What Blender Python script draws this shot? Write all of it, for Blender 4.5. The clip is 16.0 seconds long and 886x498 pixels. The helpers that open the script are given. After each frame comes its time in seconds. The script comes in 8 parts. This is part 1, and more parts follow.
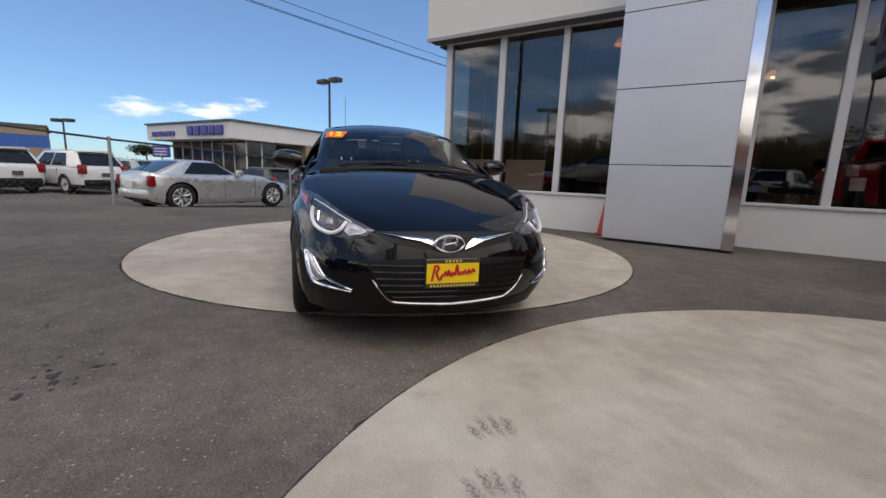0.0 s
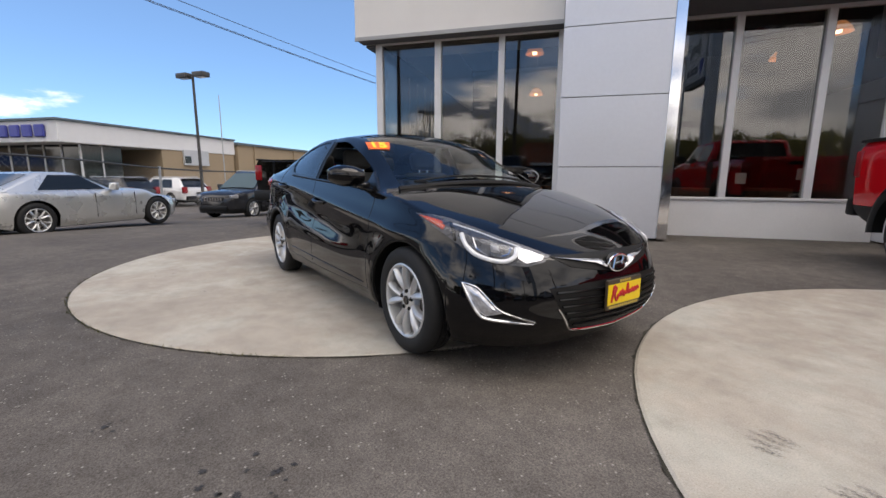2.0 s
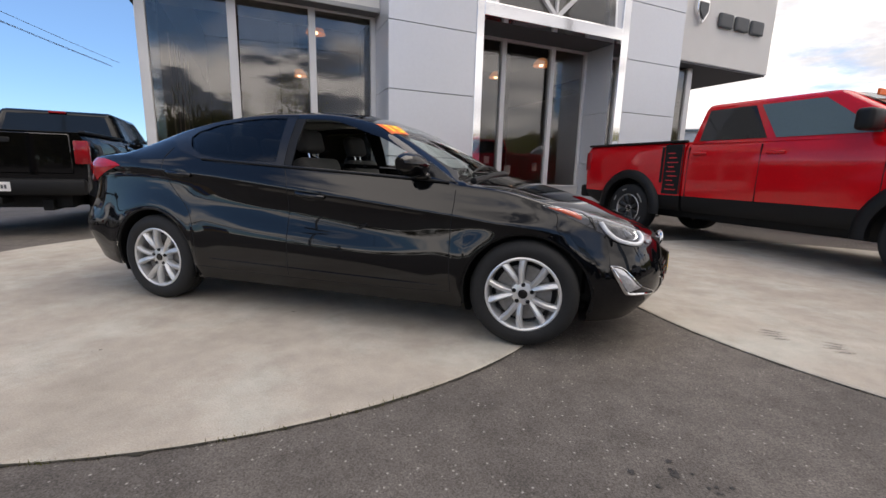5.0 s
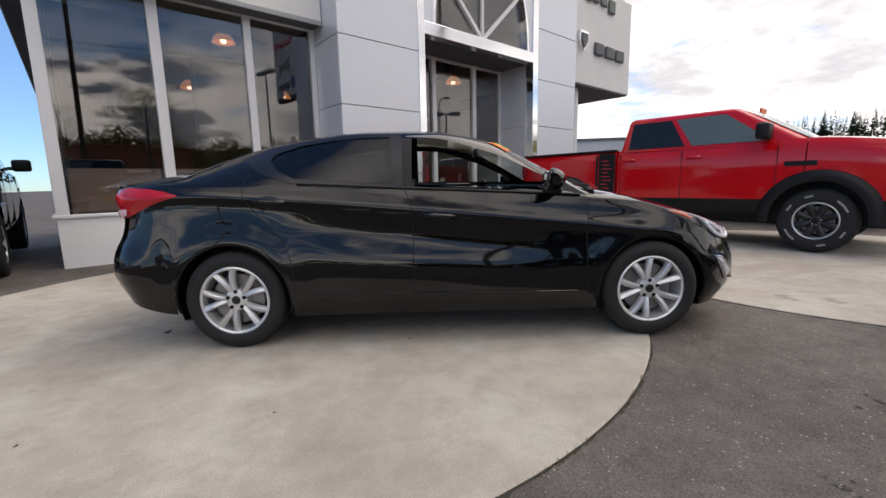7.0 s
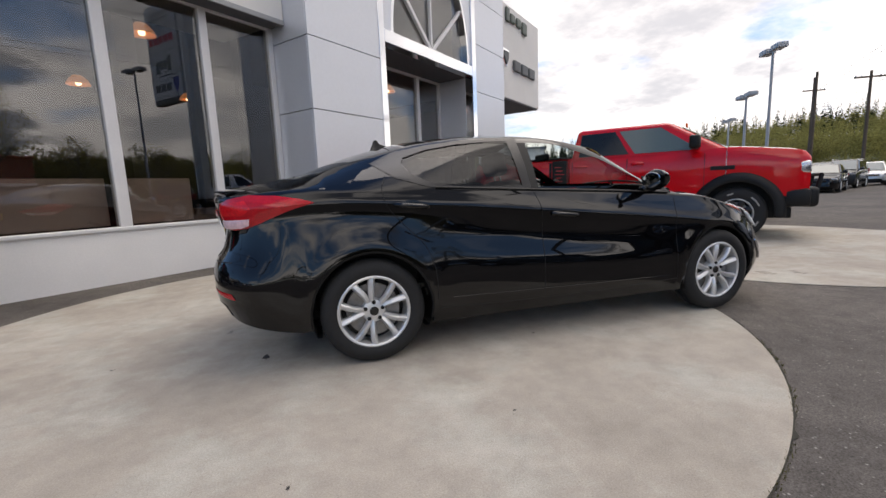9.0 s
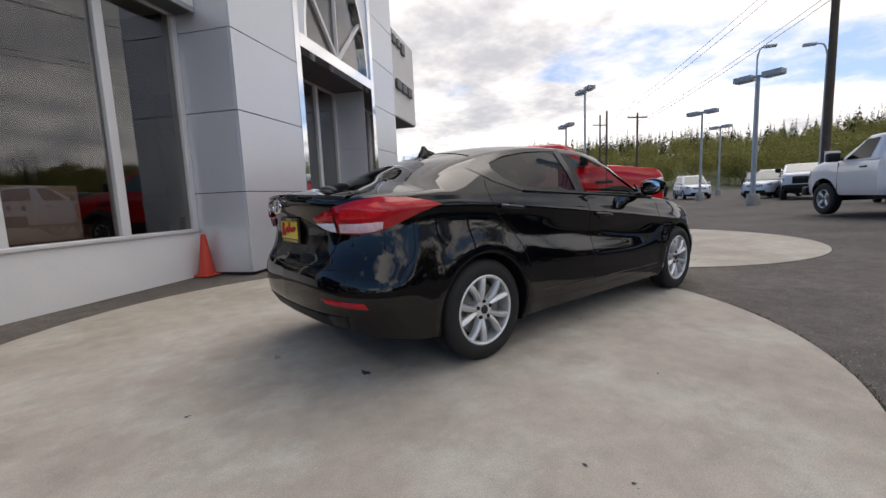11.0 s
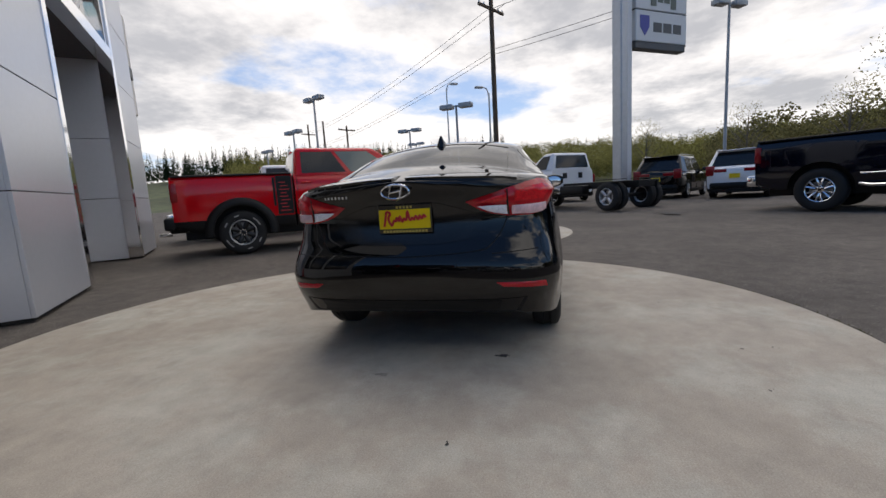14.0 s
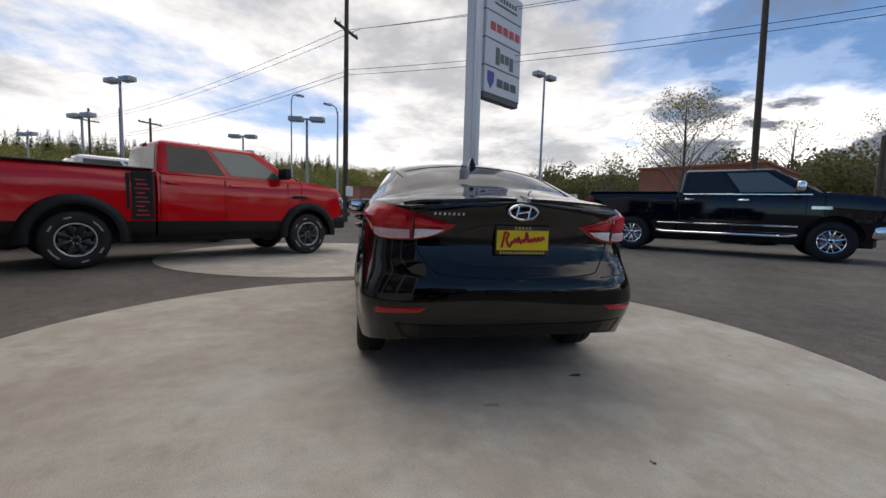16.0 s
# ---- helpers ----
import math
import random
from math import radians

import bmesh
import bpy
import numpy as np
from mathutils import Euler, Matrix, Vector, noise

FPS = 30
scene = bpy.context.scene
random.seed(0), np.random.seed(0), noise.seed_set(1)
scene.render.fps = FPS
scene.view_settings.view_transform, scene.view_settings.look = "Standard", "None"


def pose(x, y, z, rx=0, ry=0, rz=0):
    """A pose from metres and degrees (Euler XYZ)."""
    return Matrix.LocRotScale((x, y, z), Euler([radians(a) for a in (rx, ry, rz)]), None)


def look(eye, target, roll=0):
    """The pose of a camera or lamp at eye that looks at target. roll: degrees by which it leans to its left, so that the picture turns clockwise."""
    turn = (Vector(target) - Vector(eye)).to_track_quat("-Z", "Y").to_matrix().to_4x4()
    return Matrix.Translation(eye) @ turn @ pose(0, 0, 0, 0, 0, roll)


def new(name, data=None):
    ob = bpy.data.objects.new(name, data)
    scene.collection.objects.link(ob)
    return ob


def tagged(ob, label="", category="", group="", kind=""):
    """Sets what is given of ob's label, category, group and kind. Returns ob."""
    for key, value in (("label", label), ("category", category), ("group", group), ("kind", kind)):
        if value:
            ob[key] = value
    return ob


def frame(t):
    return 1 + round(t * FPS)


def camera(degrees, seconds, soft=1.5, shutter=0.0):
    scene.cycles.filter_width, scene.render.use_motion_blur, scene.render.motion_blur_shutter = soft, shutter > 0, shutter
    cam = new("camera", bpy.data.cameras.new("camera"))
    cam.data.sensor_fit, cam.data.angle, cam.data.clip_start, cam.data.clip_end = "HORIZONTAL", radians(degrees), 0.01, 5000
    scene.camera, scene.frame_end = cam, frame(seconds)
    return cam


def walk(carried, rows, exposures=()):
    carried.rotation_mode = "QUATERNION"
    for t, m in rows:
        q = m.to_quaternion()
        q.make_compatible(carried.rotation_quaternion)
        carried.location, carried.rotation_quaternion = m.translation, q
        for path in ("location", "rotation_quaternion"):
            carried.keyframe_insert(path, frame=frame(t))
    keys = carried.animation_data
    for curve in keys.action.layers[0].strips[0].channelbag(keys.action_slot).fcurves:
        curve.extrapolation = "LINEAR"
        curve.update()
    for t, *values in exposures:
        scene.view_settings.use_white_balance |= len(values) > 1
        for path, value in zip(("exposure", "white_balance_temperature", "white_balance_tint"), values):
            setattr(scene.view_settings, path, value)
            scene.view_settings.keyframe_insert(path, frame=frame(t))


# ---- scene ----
cam = camera(93.16, 16.0)
# stops, kelvin and tint of the picture
EXPOSURES = [(0.0, 0.52, 7250, 14), (1.0, 0.74, 7280, 14), (3.0, 0.94, 7320, 15), (4.0, 0.91, 7310, 15), (6.5, 0.82, 7280, 15), (8.0, 0.84, 7250, 15), (9.5, 0.73, 7170, 14), (12.0, 0.40, 7050, 13), (16.0, 0.30, 7000, 12)]
PATH = [
    (0, (4.286, -0.746, 0.958), (2.412, -0.138, 0.612), 2.18),
    (0.5, (4.076, -1.064, 0.980), (2.230, -0.413, 0.570), 2.62),
    (1, (3.894, -1.411, 0.978), (2.152, -0.495, 0.623), 1.06),
    (1.5, (3.699, -1.730, 1.001), (2.065, -0.642, 0.619), -0.60),
    (2, (3.426, -2.020, 1.028), (1.815, -0.883, 0.695), 0.34),
    (2.5, (3.223, -2.337, 1.023), (1.841, -0.933, 0.681), 0.31),
    (3, (2.986, -2.587, 1.021), (1.749, -1.061, 0.648), 0.10),
    (3.5, (2.629, -2.775, 1.042), (1.503, -1.160, 0.695), 1.78),
    (4, (2.282, -2.990, 1.023), (1.429, -1.218, 0.660), 0.78),
    (6.5, (0.328, -3.389, 1.020), (0.153, -1.426, 0.678), 0.97),
    (7, (-0.077, -3.483, 1.040), (-0.028, -1.508, 0.726), -1.23),
    (7.5, (-0.478, -3.481, 1.033), (-0.389, -1.506, 0.731), -0.50),
    (8, (-0.872, -3.502, 1.022), (-0.540, -1.552, 0.732), -0.40),
    (8.5, (-1.255, -3.467, 1.021), (-0.770, -1.555, 0.688), -2.54),
    (9, (-1.644, -3.326, 1.042), (-1.079, -1.429, 0.755), -2.31),
    (9.5, (-2.036, -3.254, 1.039), (-1.197, -1.460, 0.763), -2.33),
    (12, (-3.752, -2.142, 1.014), (-2.262, -0.831, 0.763), -3.49),
    (12.5, (-4.021, -1.840, 1.007), (-2.349, -0.781, 0.712), -3.03),
    (13, (-4.181, -1.467, 1.017), (-2.452, -0.501, 0.740), -0.99),
    (13.5, (-4.356, -1.126, 1.010), (-2.508, -0.414, 0.729), -2.43),
    (14, (-4.443, -0.735, 1.004), (-2.515, -0.281, 0.729), -3.38),
    (14.5, (-4.471, -0.339, 1.024), (-2.509, -0.040, 0.779), -1.22),
    (15, (-4.527, 0.074, 1.016), (-2.544, -0.008, 0.769), 0.64),
    (15.5, (-4.461, 0.468, 0.997), (-2.492, 0.206, 0.757), -0.18),
    (16, (-4.371, 0.844, 1.011), (-2.417, 0.456, 0.828), 1.66),
]
walk(cam, [(t, look(eye, aim, roll)) for t, eye, aim, roll in PATH], EXPOSURES)


# ---- world, sun and exposure ----
SUN_AZ, SUN_EL = 20.0, 70.0


def make_world():
    w = bpy.data.worlds.new("sky")
    scene.world = w
    w.use_nodes = True
    nt = w.node_tree
    nt.nodes.clear()
    N, L = nt.nodes.new, nt.links.new
    out, bg = N("ShaderNodeOutputWorld"), N("ShaderNodeBackground")
    sky = N("ShaderNodeTexSky")
    sky.sky_type, sky.sun_disc = "NISHITA", False
    sky.sun_elevation, sky.sun_rotation = radians(SUN_EL), radians(90 - SUN_AZ)
    sky.air_density, sky.dust_density, sky.ozone_density = 1.0, 0.0, 4.0
    tc = N("ShaderNodeTexCoord")
    sep = N("ShaderNodeSeparateXYZ")
    L(tc.outputs["Generated"], sep.inputs[0])

    def m(op, a, b=None, clamp=False):
        n = N("ShaderNodeMath")
        n.operation, n.use_clamp = op, clamp
        for i, v in enumerate((a, b)):
            if v is None:
                continue
            if isinstance(v, (int, float)):
                n.inputs[i].default_value = v
            else:
                L(v, n.inputs[i])
        return n.outputs[0]

    # cloud layer on a plane overhead, so that clouds flatten towards the horizon
    zz = m("ADD", m("MAXIMUM", sep.outputs[2], 0.0), 0.16)
    comb = N("ShaderNodeCombineXYZ")
    L(m("DIVIDE", sep.outputs[0], zz), comb.inputs[0])
    L(m("DIVIDE", sep.outputs[1], zz), comb.inputs[1])
    comb.inputs[2].default_value = 3.7

    def fbm(scale, detail, rough, shift):
        n, mp = N("ShaderNodeTexNoise"), N("ShaderNodeMapping")
        mp.inputs["Location"].default_value = shift
        L(comb.outputs[0], mp.inputs[0])
        L(mp.outputs[0], n.inputs["Vector"])
        n.inputs["Scale"].default_value, n.inputs["Detail"].default_value = scale, detail
        n.inputs["Roughness"].default_value = rough
        return n.outputs["Fac"]

    big = fbm(0.62, 8, 0.58, (1.3, 4.1, 0))
    shade = fbm(0.9, 7, 0.62, (7.7, 2.2, 1.5))
    # more cover towards +x and to both sides, clearer towards -x
    side = m("ADD", m("MULTIPLY", sep.outputs[0], 0.165), m("MULTIPLY", m("ABSOLUTE", sep.outputs[1]), 0.02))
    low = m("MULTIPLY", m("SUBTRACT", 0.22, sep.outputs[2], True), 0.13)
    high = m("MULTIPLY", m("SUBTRACT", sep.outputs[2], 0.42, True), -0.13)
    cover = m("ADD", m("ADD", m("ADD", big, side), low), m("ADD", high, m("MULTIPLY", m("MAXIMUM", m("ADD", m("MULTIPLY", sep.outputs[0], -0.5), m("MULTIPLY", sep.outputs[1], -0.87)), 0.0), 0.09)))
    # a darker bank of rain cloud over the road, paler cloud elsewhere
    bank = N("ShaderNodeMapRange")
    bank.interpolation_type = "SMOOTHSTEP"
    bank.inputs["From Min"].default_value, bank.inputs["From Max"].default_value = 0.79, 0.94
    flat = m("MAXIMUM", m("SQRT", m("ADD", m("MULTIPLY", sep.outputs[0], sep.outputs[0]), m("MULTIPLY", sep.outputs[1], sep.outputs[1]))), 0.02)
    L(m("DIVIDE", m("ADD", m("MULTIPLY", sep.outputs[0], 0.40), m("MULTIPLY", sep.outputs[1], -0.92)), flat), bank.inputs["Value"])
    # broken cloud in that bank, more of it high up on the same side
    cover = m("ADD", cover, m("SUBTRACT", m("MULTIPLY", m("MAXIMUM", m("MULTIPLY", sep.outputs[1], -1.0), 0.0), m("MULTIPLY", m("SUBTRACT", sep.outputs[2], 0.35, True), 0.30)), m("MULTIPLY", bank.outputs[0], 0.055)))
    # clear low sky over the warehouse
    away = m("MAXIMUM", m("SUBTRACT", m("ADD", m("MULTIPLY", sep.outputs[0], -0.92), m("MULTIPLY", sep.outputs[1], 0.38)), 0.55), 0.0)
    cover = m("SUBTRACT", cover, m("MULTIPLY", away, 0.16))
    ramp = N("ShaderNodeMapRange")
    ramp.interpolation_type = "SMOOTHSTEP"
    ramp.inputs["From Min"].default_value, ramp.inputs["From Max"].default_value = 0.49, 0.60
    L(cover, ramp.inputs["Value"])
    dens = N("ShaderNodeMapRange")
    dens.interpolation_type = "SMOOTHSTEP"
    dens.inputs["From Min"].default_value, dens.inputs["From Max"].default_value = 0.46, 0.65
    torn = fbm(1.75, 8, 0.60, (3.1, 8.4, 0.4))
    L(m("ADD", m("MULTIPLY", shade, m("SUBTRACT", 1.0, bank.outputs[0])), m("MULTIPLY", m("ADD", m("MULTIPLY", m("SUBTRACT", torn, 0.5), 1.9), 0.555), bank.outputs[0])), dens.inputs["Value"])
    ccol = N("ShaderNodeMix")
    ccol.data_type = "RGBA"
    L(dens.outputs[0], ccol.inputs["Factor"])
    ccol.inputs["A"].default_value = (0.98, 0.985, 1.0, 1)
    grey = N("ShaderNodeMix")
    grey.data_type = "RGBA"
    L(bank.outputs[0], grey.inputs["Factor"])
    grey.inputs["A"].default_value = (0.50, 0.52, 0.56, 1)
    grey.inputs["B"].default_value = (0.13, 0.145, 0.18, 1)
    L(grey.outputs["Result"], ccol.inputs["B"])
    cs = N("ShaderNodeVectorMath")
    cs.operation = "SCALE"
    L(ccol.outputs["Result"], cs.inputs[0])
    lit = N("ShaderNodeMapRange")
    lit.interpolation_type = "SMOOTHSTEP"
    lit.inputs["From Min"].default_value, lit.inputs["From Max"].default_value = 0.62, 0.97
    L(m("DIVIDE", m("ADD", m("MULTIPLY", sep.outputs[0], -0.76), m("MULTIPLY", sep.outputs[1], -0.65)), flat), lit.inputs["Value"])
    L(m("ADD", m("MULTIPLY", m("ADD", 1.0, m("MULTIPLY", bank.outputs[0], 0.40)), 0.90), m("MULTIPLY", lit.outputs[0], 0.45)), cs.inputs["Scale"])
    deep = N("ShaderNodeVectorMath")
    deep.operation = "MULTIPLY"
    # bluer towards the horizon than plain air gives
    tint = N("ShaderNodeMix")
    tint.data_type = "RGBA"
    L(m("MULTIPLY", m("SUBTRACT", 0.34, sep.outputs[2], True), 2.9, True), tint.inputs["Factor"])
    tint.inputs["A"].default_value = (0.78, 0.97, 1.12, 1)
    tint.inputs["B"].default_value = (0.46, 0.70, 1.0, 1)
    L(tint.outputs["Result"], deep.inputs[1])
    L(sky.outputs[0], deep.inputs[0])
    ss = N("ShaderNodeVectorMath")
    ss.operation = "SCALE"
    L(deep.outputs[0], ss.inputs[0])
    ss.inputs["Scale"].default_value = 0.103
    mix = N("ShaderNodeMix")
    mix.data_type = "RGBA"
    # thin veil over the blue towards +x
    veil = m("MULTIPLY", m("SUBTRACT", 1.0, ramp.outputs[0]), m("MULTIPLY", m("MAXIMUM", sep.outputs[0], 0.0), 0.24))
    L(m("ADD", m("MULTIPLY", ramp.outputs[0], 0.94), veil), mix.inputs["Factor"])
    L(ss.outputs[0], mix.inputs["A"])
    L(cs.outputs[0], mix.inputs["B"])
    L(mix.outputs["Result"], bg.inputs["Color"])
    bg.inputs["Strength"].default_value = 1.0
    L(bg.outputs[0], out.inputs[0])


make_world()
sun_data = bpy.data.lights.new("sun", "SUN")
sun_data.energy, sun_data.angle, sun_data.color = 0.82, radians(42), (1.0, 0.98, 0.955)
sun = new("sun", sun_data)
_d = Vector((math.cos(radians(SUN_AZ)) * math.cos(radians(SUN_EL)), math.sin(radians(SUN_AZ)) * math.cos(radians(SUN_EL)), math.sin(radians(SUN_EL))))
sun.matrix_world = look(_d * 60, (0, 0, 0))


# ---- materials ----
def mat(name, col, rough=0.5, metal=0.0, var=0.10, scale=3.0, fine=40.0, bump=0.0, coat=0.0, spec=0.5, emit=0.0, rvar=0.08, random_piece=0.0):
    """A procedural surface: base colour varied by a coarse and a fine noise, roughness varied by the coarse one, fine relief."""
    mt = bpy.data.materials.new(name)
    mt.use_nodes = True
    nt = mt.node_tree
    N, L = nt.nodes.new, nt.links.new
    b = nt.nodes["Principled BSDF"]
    b.inputs["Metallic"].default_value = metal
    b.inputs["Specular IOR Level"].default_value = spec
    b.inputs["Coat Weight"].default_value = coat
    b.inputs["Coat Roughness"].default_value = 0.03
    tc = N("ShaderNodeTexCoord")
    n1, n2 = N("ShaderNodeTexNoise"), N("ShaderNodeTexNoise")
    for n, s, d in ((n1, scale, 5), (n2, fine, 3)):
        n.inputs["Scale"].default_value, n.inputs["Detail"].default_value = s, d
        L(tc.outputs["Object"], n.inputs["Vector"])
    mr = N("ShaderNodeMapRange")
    add = N("ShaderNodeMath")
    add.operation = "ADD"
    L(n1.outputs["Fac"], add.inputs[0])
    L(n2.outputs["Fac"], add.inputs[1])
    mr.inputs["From Min"].default_value, mr.inputs["From Max"].default_value = 0.6, 1.4
    mr.inputs["To Min"].default_value, mr.inputs["To Max"].default_value = 1 - var, 1 + var
    L(add.outputs[0], mr.inputs["Value"])
    val = mr.outputs[0]
    if random_piece:
        oi, mp, ml = N("ShaderNodeObjectInfo"), N("ShaderNodeMapRange"), N("ShaderNodeMath")
        L(oi.outputs["Random"], mp.inputs["Value"])
        mp.inputs["To Min"].default_value, mp.inputs["To Max"].default_value = 1 - random_piece, 1 + random_piece
        ml.operation = "MULTIPLY"
        L(val, ml.inputs[0])
        L(mp.outputs[0], ml.inputs[1])
        val = ml.outputs[0]
    vs = N("ShaderNodeVectorMath")
    vs.operation = "SCALE"
    vs.inputs[0].default_value = col[:3]
    L(val, vs.inputs["Scale"])
    L(vs.outputs[0], b.inputs["Base Color"])
    rr = N("ShaderNodeMapRange")
    rr.inputs["To Min"].default_value, rr.inputs["To Max"].default_value = max(0.0, rough - rvar), min(1.0, rough + rvar)
    L(n1.outputs["Fac"], rr.inputs["Value"])
    L(rr.outputs[0], b.inputs["Roughness"])
    if bump:
        bp = N("ShaderNodeBump")
        bp.inputs["Strength"].default_value, bp.inputs["Distance"].default_value = 1.0, bump
        L(n2.outputs["Fac"], bp.inputs["Height"])
        L(bp.outputs[0], b.inputs["Normal"])
    if emit:
        b.inputs["Emission Color"].default_value = (*col[:3], 1)
        b.inputs["Emission Strength"].default_value = emit
    return mt


def glass_mat(name, tint, gloss=1.0, ior=1.5, rough=0.0):
    """Clear or tinted pane: lets light straight through and mirrors more at a grazing view."""
    mt = bpy.data.materials.new(name)
    mt.use_nodes = True
    nt = mt.node_tree
    nt.nodes.clear()
    N, L = nt.nodes.new, nt.links.new
    out, mix, tr, gl, fr = N("ShaderNodeOutputMaterial"), N("ShaderNodeMixShader"), N("ShaderNodeBsdfTransparent"), N("ShaderNodeBsdfGlossy"), N("ShaderNodeLayerWeight")
    tr.inputs[0].default_value = (*tint, 1)
    gl.inputs["Color"].default_value = (gloss, gloss, gloss, 1)
    gl.inputs["Roughness"].default_value = rough
    # Schlick's curve, alike from both sides of the pane
    f0 = ((ior - 1) / (ior + 1)) ** 2
    fr.inputs["Blend"].default_value = 0.5
    pw, ma = N("ShaderNodeMath"), N("ShaderNodeMath")
    pw.operation, ma.operation = "POWER", "MULTIPLY_ADD"
    L(fr.outputs["Facing"], pw.inputs[0])
    pw.inputs[1].default_value = 5.0
    L(pw.outputs[0], ma.inputs[0])
    ma.inputs[1].default_value, ma.inputs[2].default_value = 1 - f0, f0
    L(ma.outputs[0], mix.inputs[0])
    L(tr.outputs[0], mix.inputs[1])
    L(gl.outputs[0], mix.inputs[2])
    L(mix.outputs[0], out.inputs[0])
    return mt


def ground_mat(name, dark, light, speck, speck_amount, stain, rough=0.2, grit=0.38, patch=None, speck_scale=120.0):
    """Asphalt or concrete: blotches, aggregate specks, fine relief and stains."""
    mt = bpy.data.materials.new(name)
    mt.use_nodes = True
    nt = mt.node_tree
    N, L = nt.nodes.new, nt.links.new
    b = nt.nodes["Principled BSDF"]
    tc = N("ShaderNodeTexCoord")

    def noise_n(s, d, r=0.55):
        n = N("ShaderNodeTexNoise")
        n.inputs["Scale"].default_value, n.inputs["Detail"].default_value, n.inputs["Roughness"].default_value = s, d, r
        L(tc.outputs["Object"], n.inputs["Vector"])
        return n.outputs["Fac"]

    def rng(v, a, bb, c, d):
        n = N("ShaderNodeMapRange")
        n.inputs["From Min"].default_value, n.inputs["From Max"].default_value = a, bb
        n.inputs["To Min"].default_value, n.inputs["To Max"].default_value = c, d
        L(v, n.inputs["Value"])
        return n.outputs[0]

    def mixc(f, a, bb):
        n = N("ShaderNodeMix")
        n.data_type = "RGBA"
        L(f, n.inputs["Factor"])
        for k, v in (("A", a), ("B", bb)):
            if isinstance(v, tuple):
                n.inputs[k].default_value = (*v, 1)
            else:
                L(v, n.inputs[k])
        return n.outputs["Result"]

    big = noise_n(0.55, 6, 0.6)
    mid = noise_n(6.0, 5, 0.65)
    fine = noise_n(140.0, 3, 0.7)
    col = mixc(rng(big, 0.33, 0.68, 0, 1), dark, light)
    if patch:
        # paler and greener cloudy patches, one to three metres across
        cloudy = noise_n(1.15, 9, 0.68)
        col = mixc(rng(cloudy, 0.47, 0.62, 0, 0.75), col, patch[0])
        drift = noise_n(2.6, 8, 0.72)
        col = mixc(rng(drift, 0.52, 0.70, 0, 0.6), col, patch[1])
    vor = N("ShaderNodeTexVoronoi")
    vor.inputs["Scale"].default_value = speck_scale
    L(tc.outputs["Object"], vor.inputs["Vector"])
    grain = N("ShaderNodeMix")
    grain.data_type, grain.blend_type = "RGBA", "MULTIPLY"
    grain.inputs["Factor"].default_value = 1.0
    L(col, grain.inputs["A"])
    sc = N("ShaderNodeCombineColor")
    g = rng(mid, 0.3, 0.7, 1 - rough, 1 + rough)
    g2 = N("ShaderNodeMath")
    g2.operation = "MULTIPLY"
    L(g, g2.inputs[0])
    L(rng(fine, 0.25, 0.75, 1 - grit, 1 + grit), g2.inputs[1])
    for i in range(3):
        L(g2.outputs[0], sc.inputs[i])
    L(sc.outputs[0], grain.inputs["B"])
    vd = N("ShaderNodeSeparateColor")
    L(vor.outputs["Color"], vd.inputs[0])
    near = rng(vor.outputs["Distance"], 0.10, 0.42, 1, 0)
    pick = rng(vd.outputs[0], 1 - speck_amount, 1 - speck_amount + 0.03, 0, 1)
    both = N("ShaderNodeMath")
    both.operation = "MULTIPLY"
    L(near, both.inputs[0])
    L(pick, both.inputs[1])
    c2 = mixc(both.outputs[0], grain.outputs["Result"], speck)
    sp = noise_n(1.7, 7, 0.7)
    c3 = mixc(rng(sp, 0.70, 0.80, 0, 0.85), c2, stain)
    L(c3, b.inputs["Base Color"])
    L(rng(big, 0.3, 0.7, 0.78, 0.95), b.inputs["Roughness"])
    b.inputs["Specular IOR Level"].default_value = 0.12
    bp = N("ShaderNodeBump")
    bp.inputs["Strength"].default_value, bp.inputs["Distance"].default_value = 0.6, 0.004
    L(fine, bp.inputs["Height"])
    L(bp.outputs[0], b.inputs["Normal"])
    return mt


def leaf_mat(name, col):
    """Thin leaves: reflect and let through, varied from leaf to leaf."""
    mt = bpy.data.materials.new(name)
    mt.use_nodes = True
    nt = mt.node_tree
    nt.nodes.clear()
    N, L = nt.nodes.new, nt.links.new
    out, mix, di, tr, geo, mr, vs = N("ShaderNodeOutputMaterial"), N("ShaderNodeMixShader"), N("ShaderNodeBsdfDiffuse"), N("ShaderNodeBsdfTranslucent"), N("ShaderNodeNewGeometry"), N("ShaderNodeMapRange"), N("ShaderNodeVectorMath")
    mr.inputs["To Min"].default_value, mr.inputs["To Max"].default_value = 0.55, 1.45
    L(geo.outputs["Random Per Island"], mr.inputs["Value"])
    vs.operation = "SCALE"
    vs.inputs[0].default_value = col
    L(mr.outputs[0], vs.inputs["Scale"])
    L(vs.outputs[0], di.inputs["Color"])
    L(vs.outputs[0], tr.inputs["Color"])
    mix.inputs[0].default_value = 0.45
    L(di.outputs[0], mix.inputs[1])
    L(tr.outputs[0], mix.inputs[2])
    L(mix.outputs[0], out.inputs[0])
    return mt


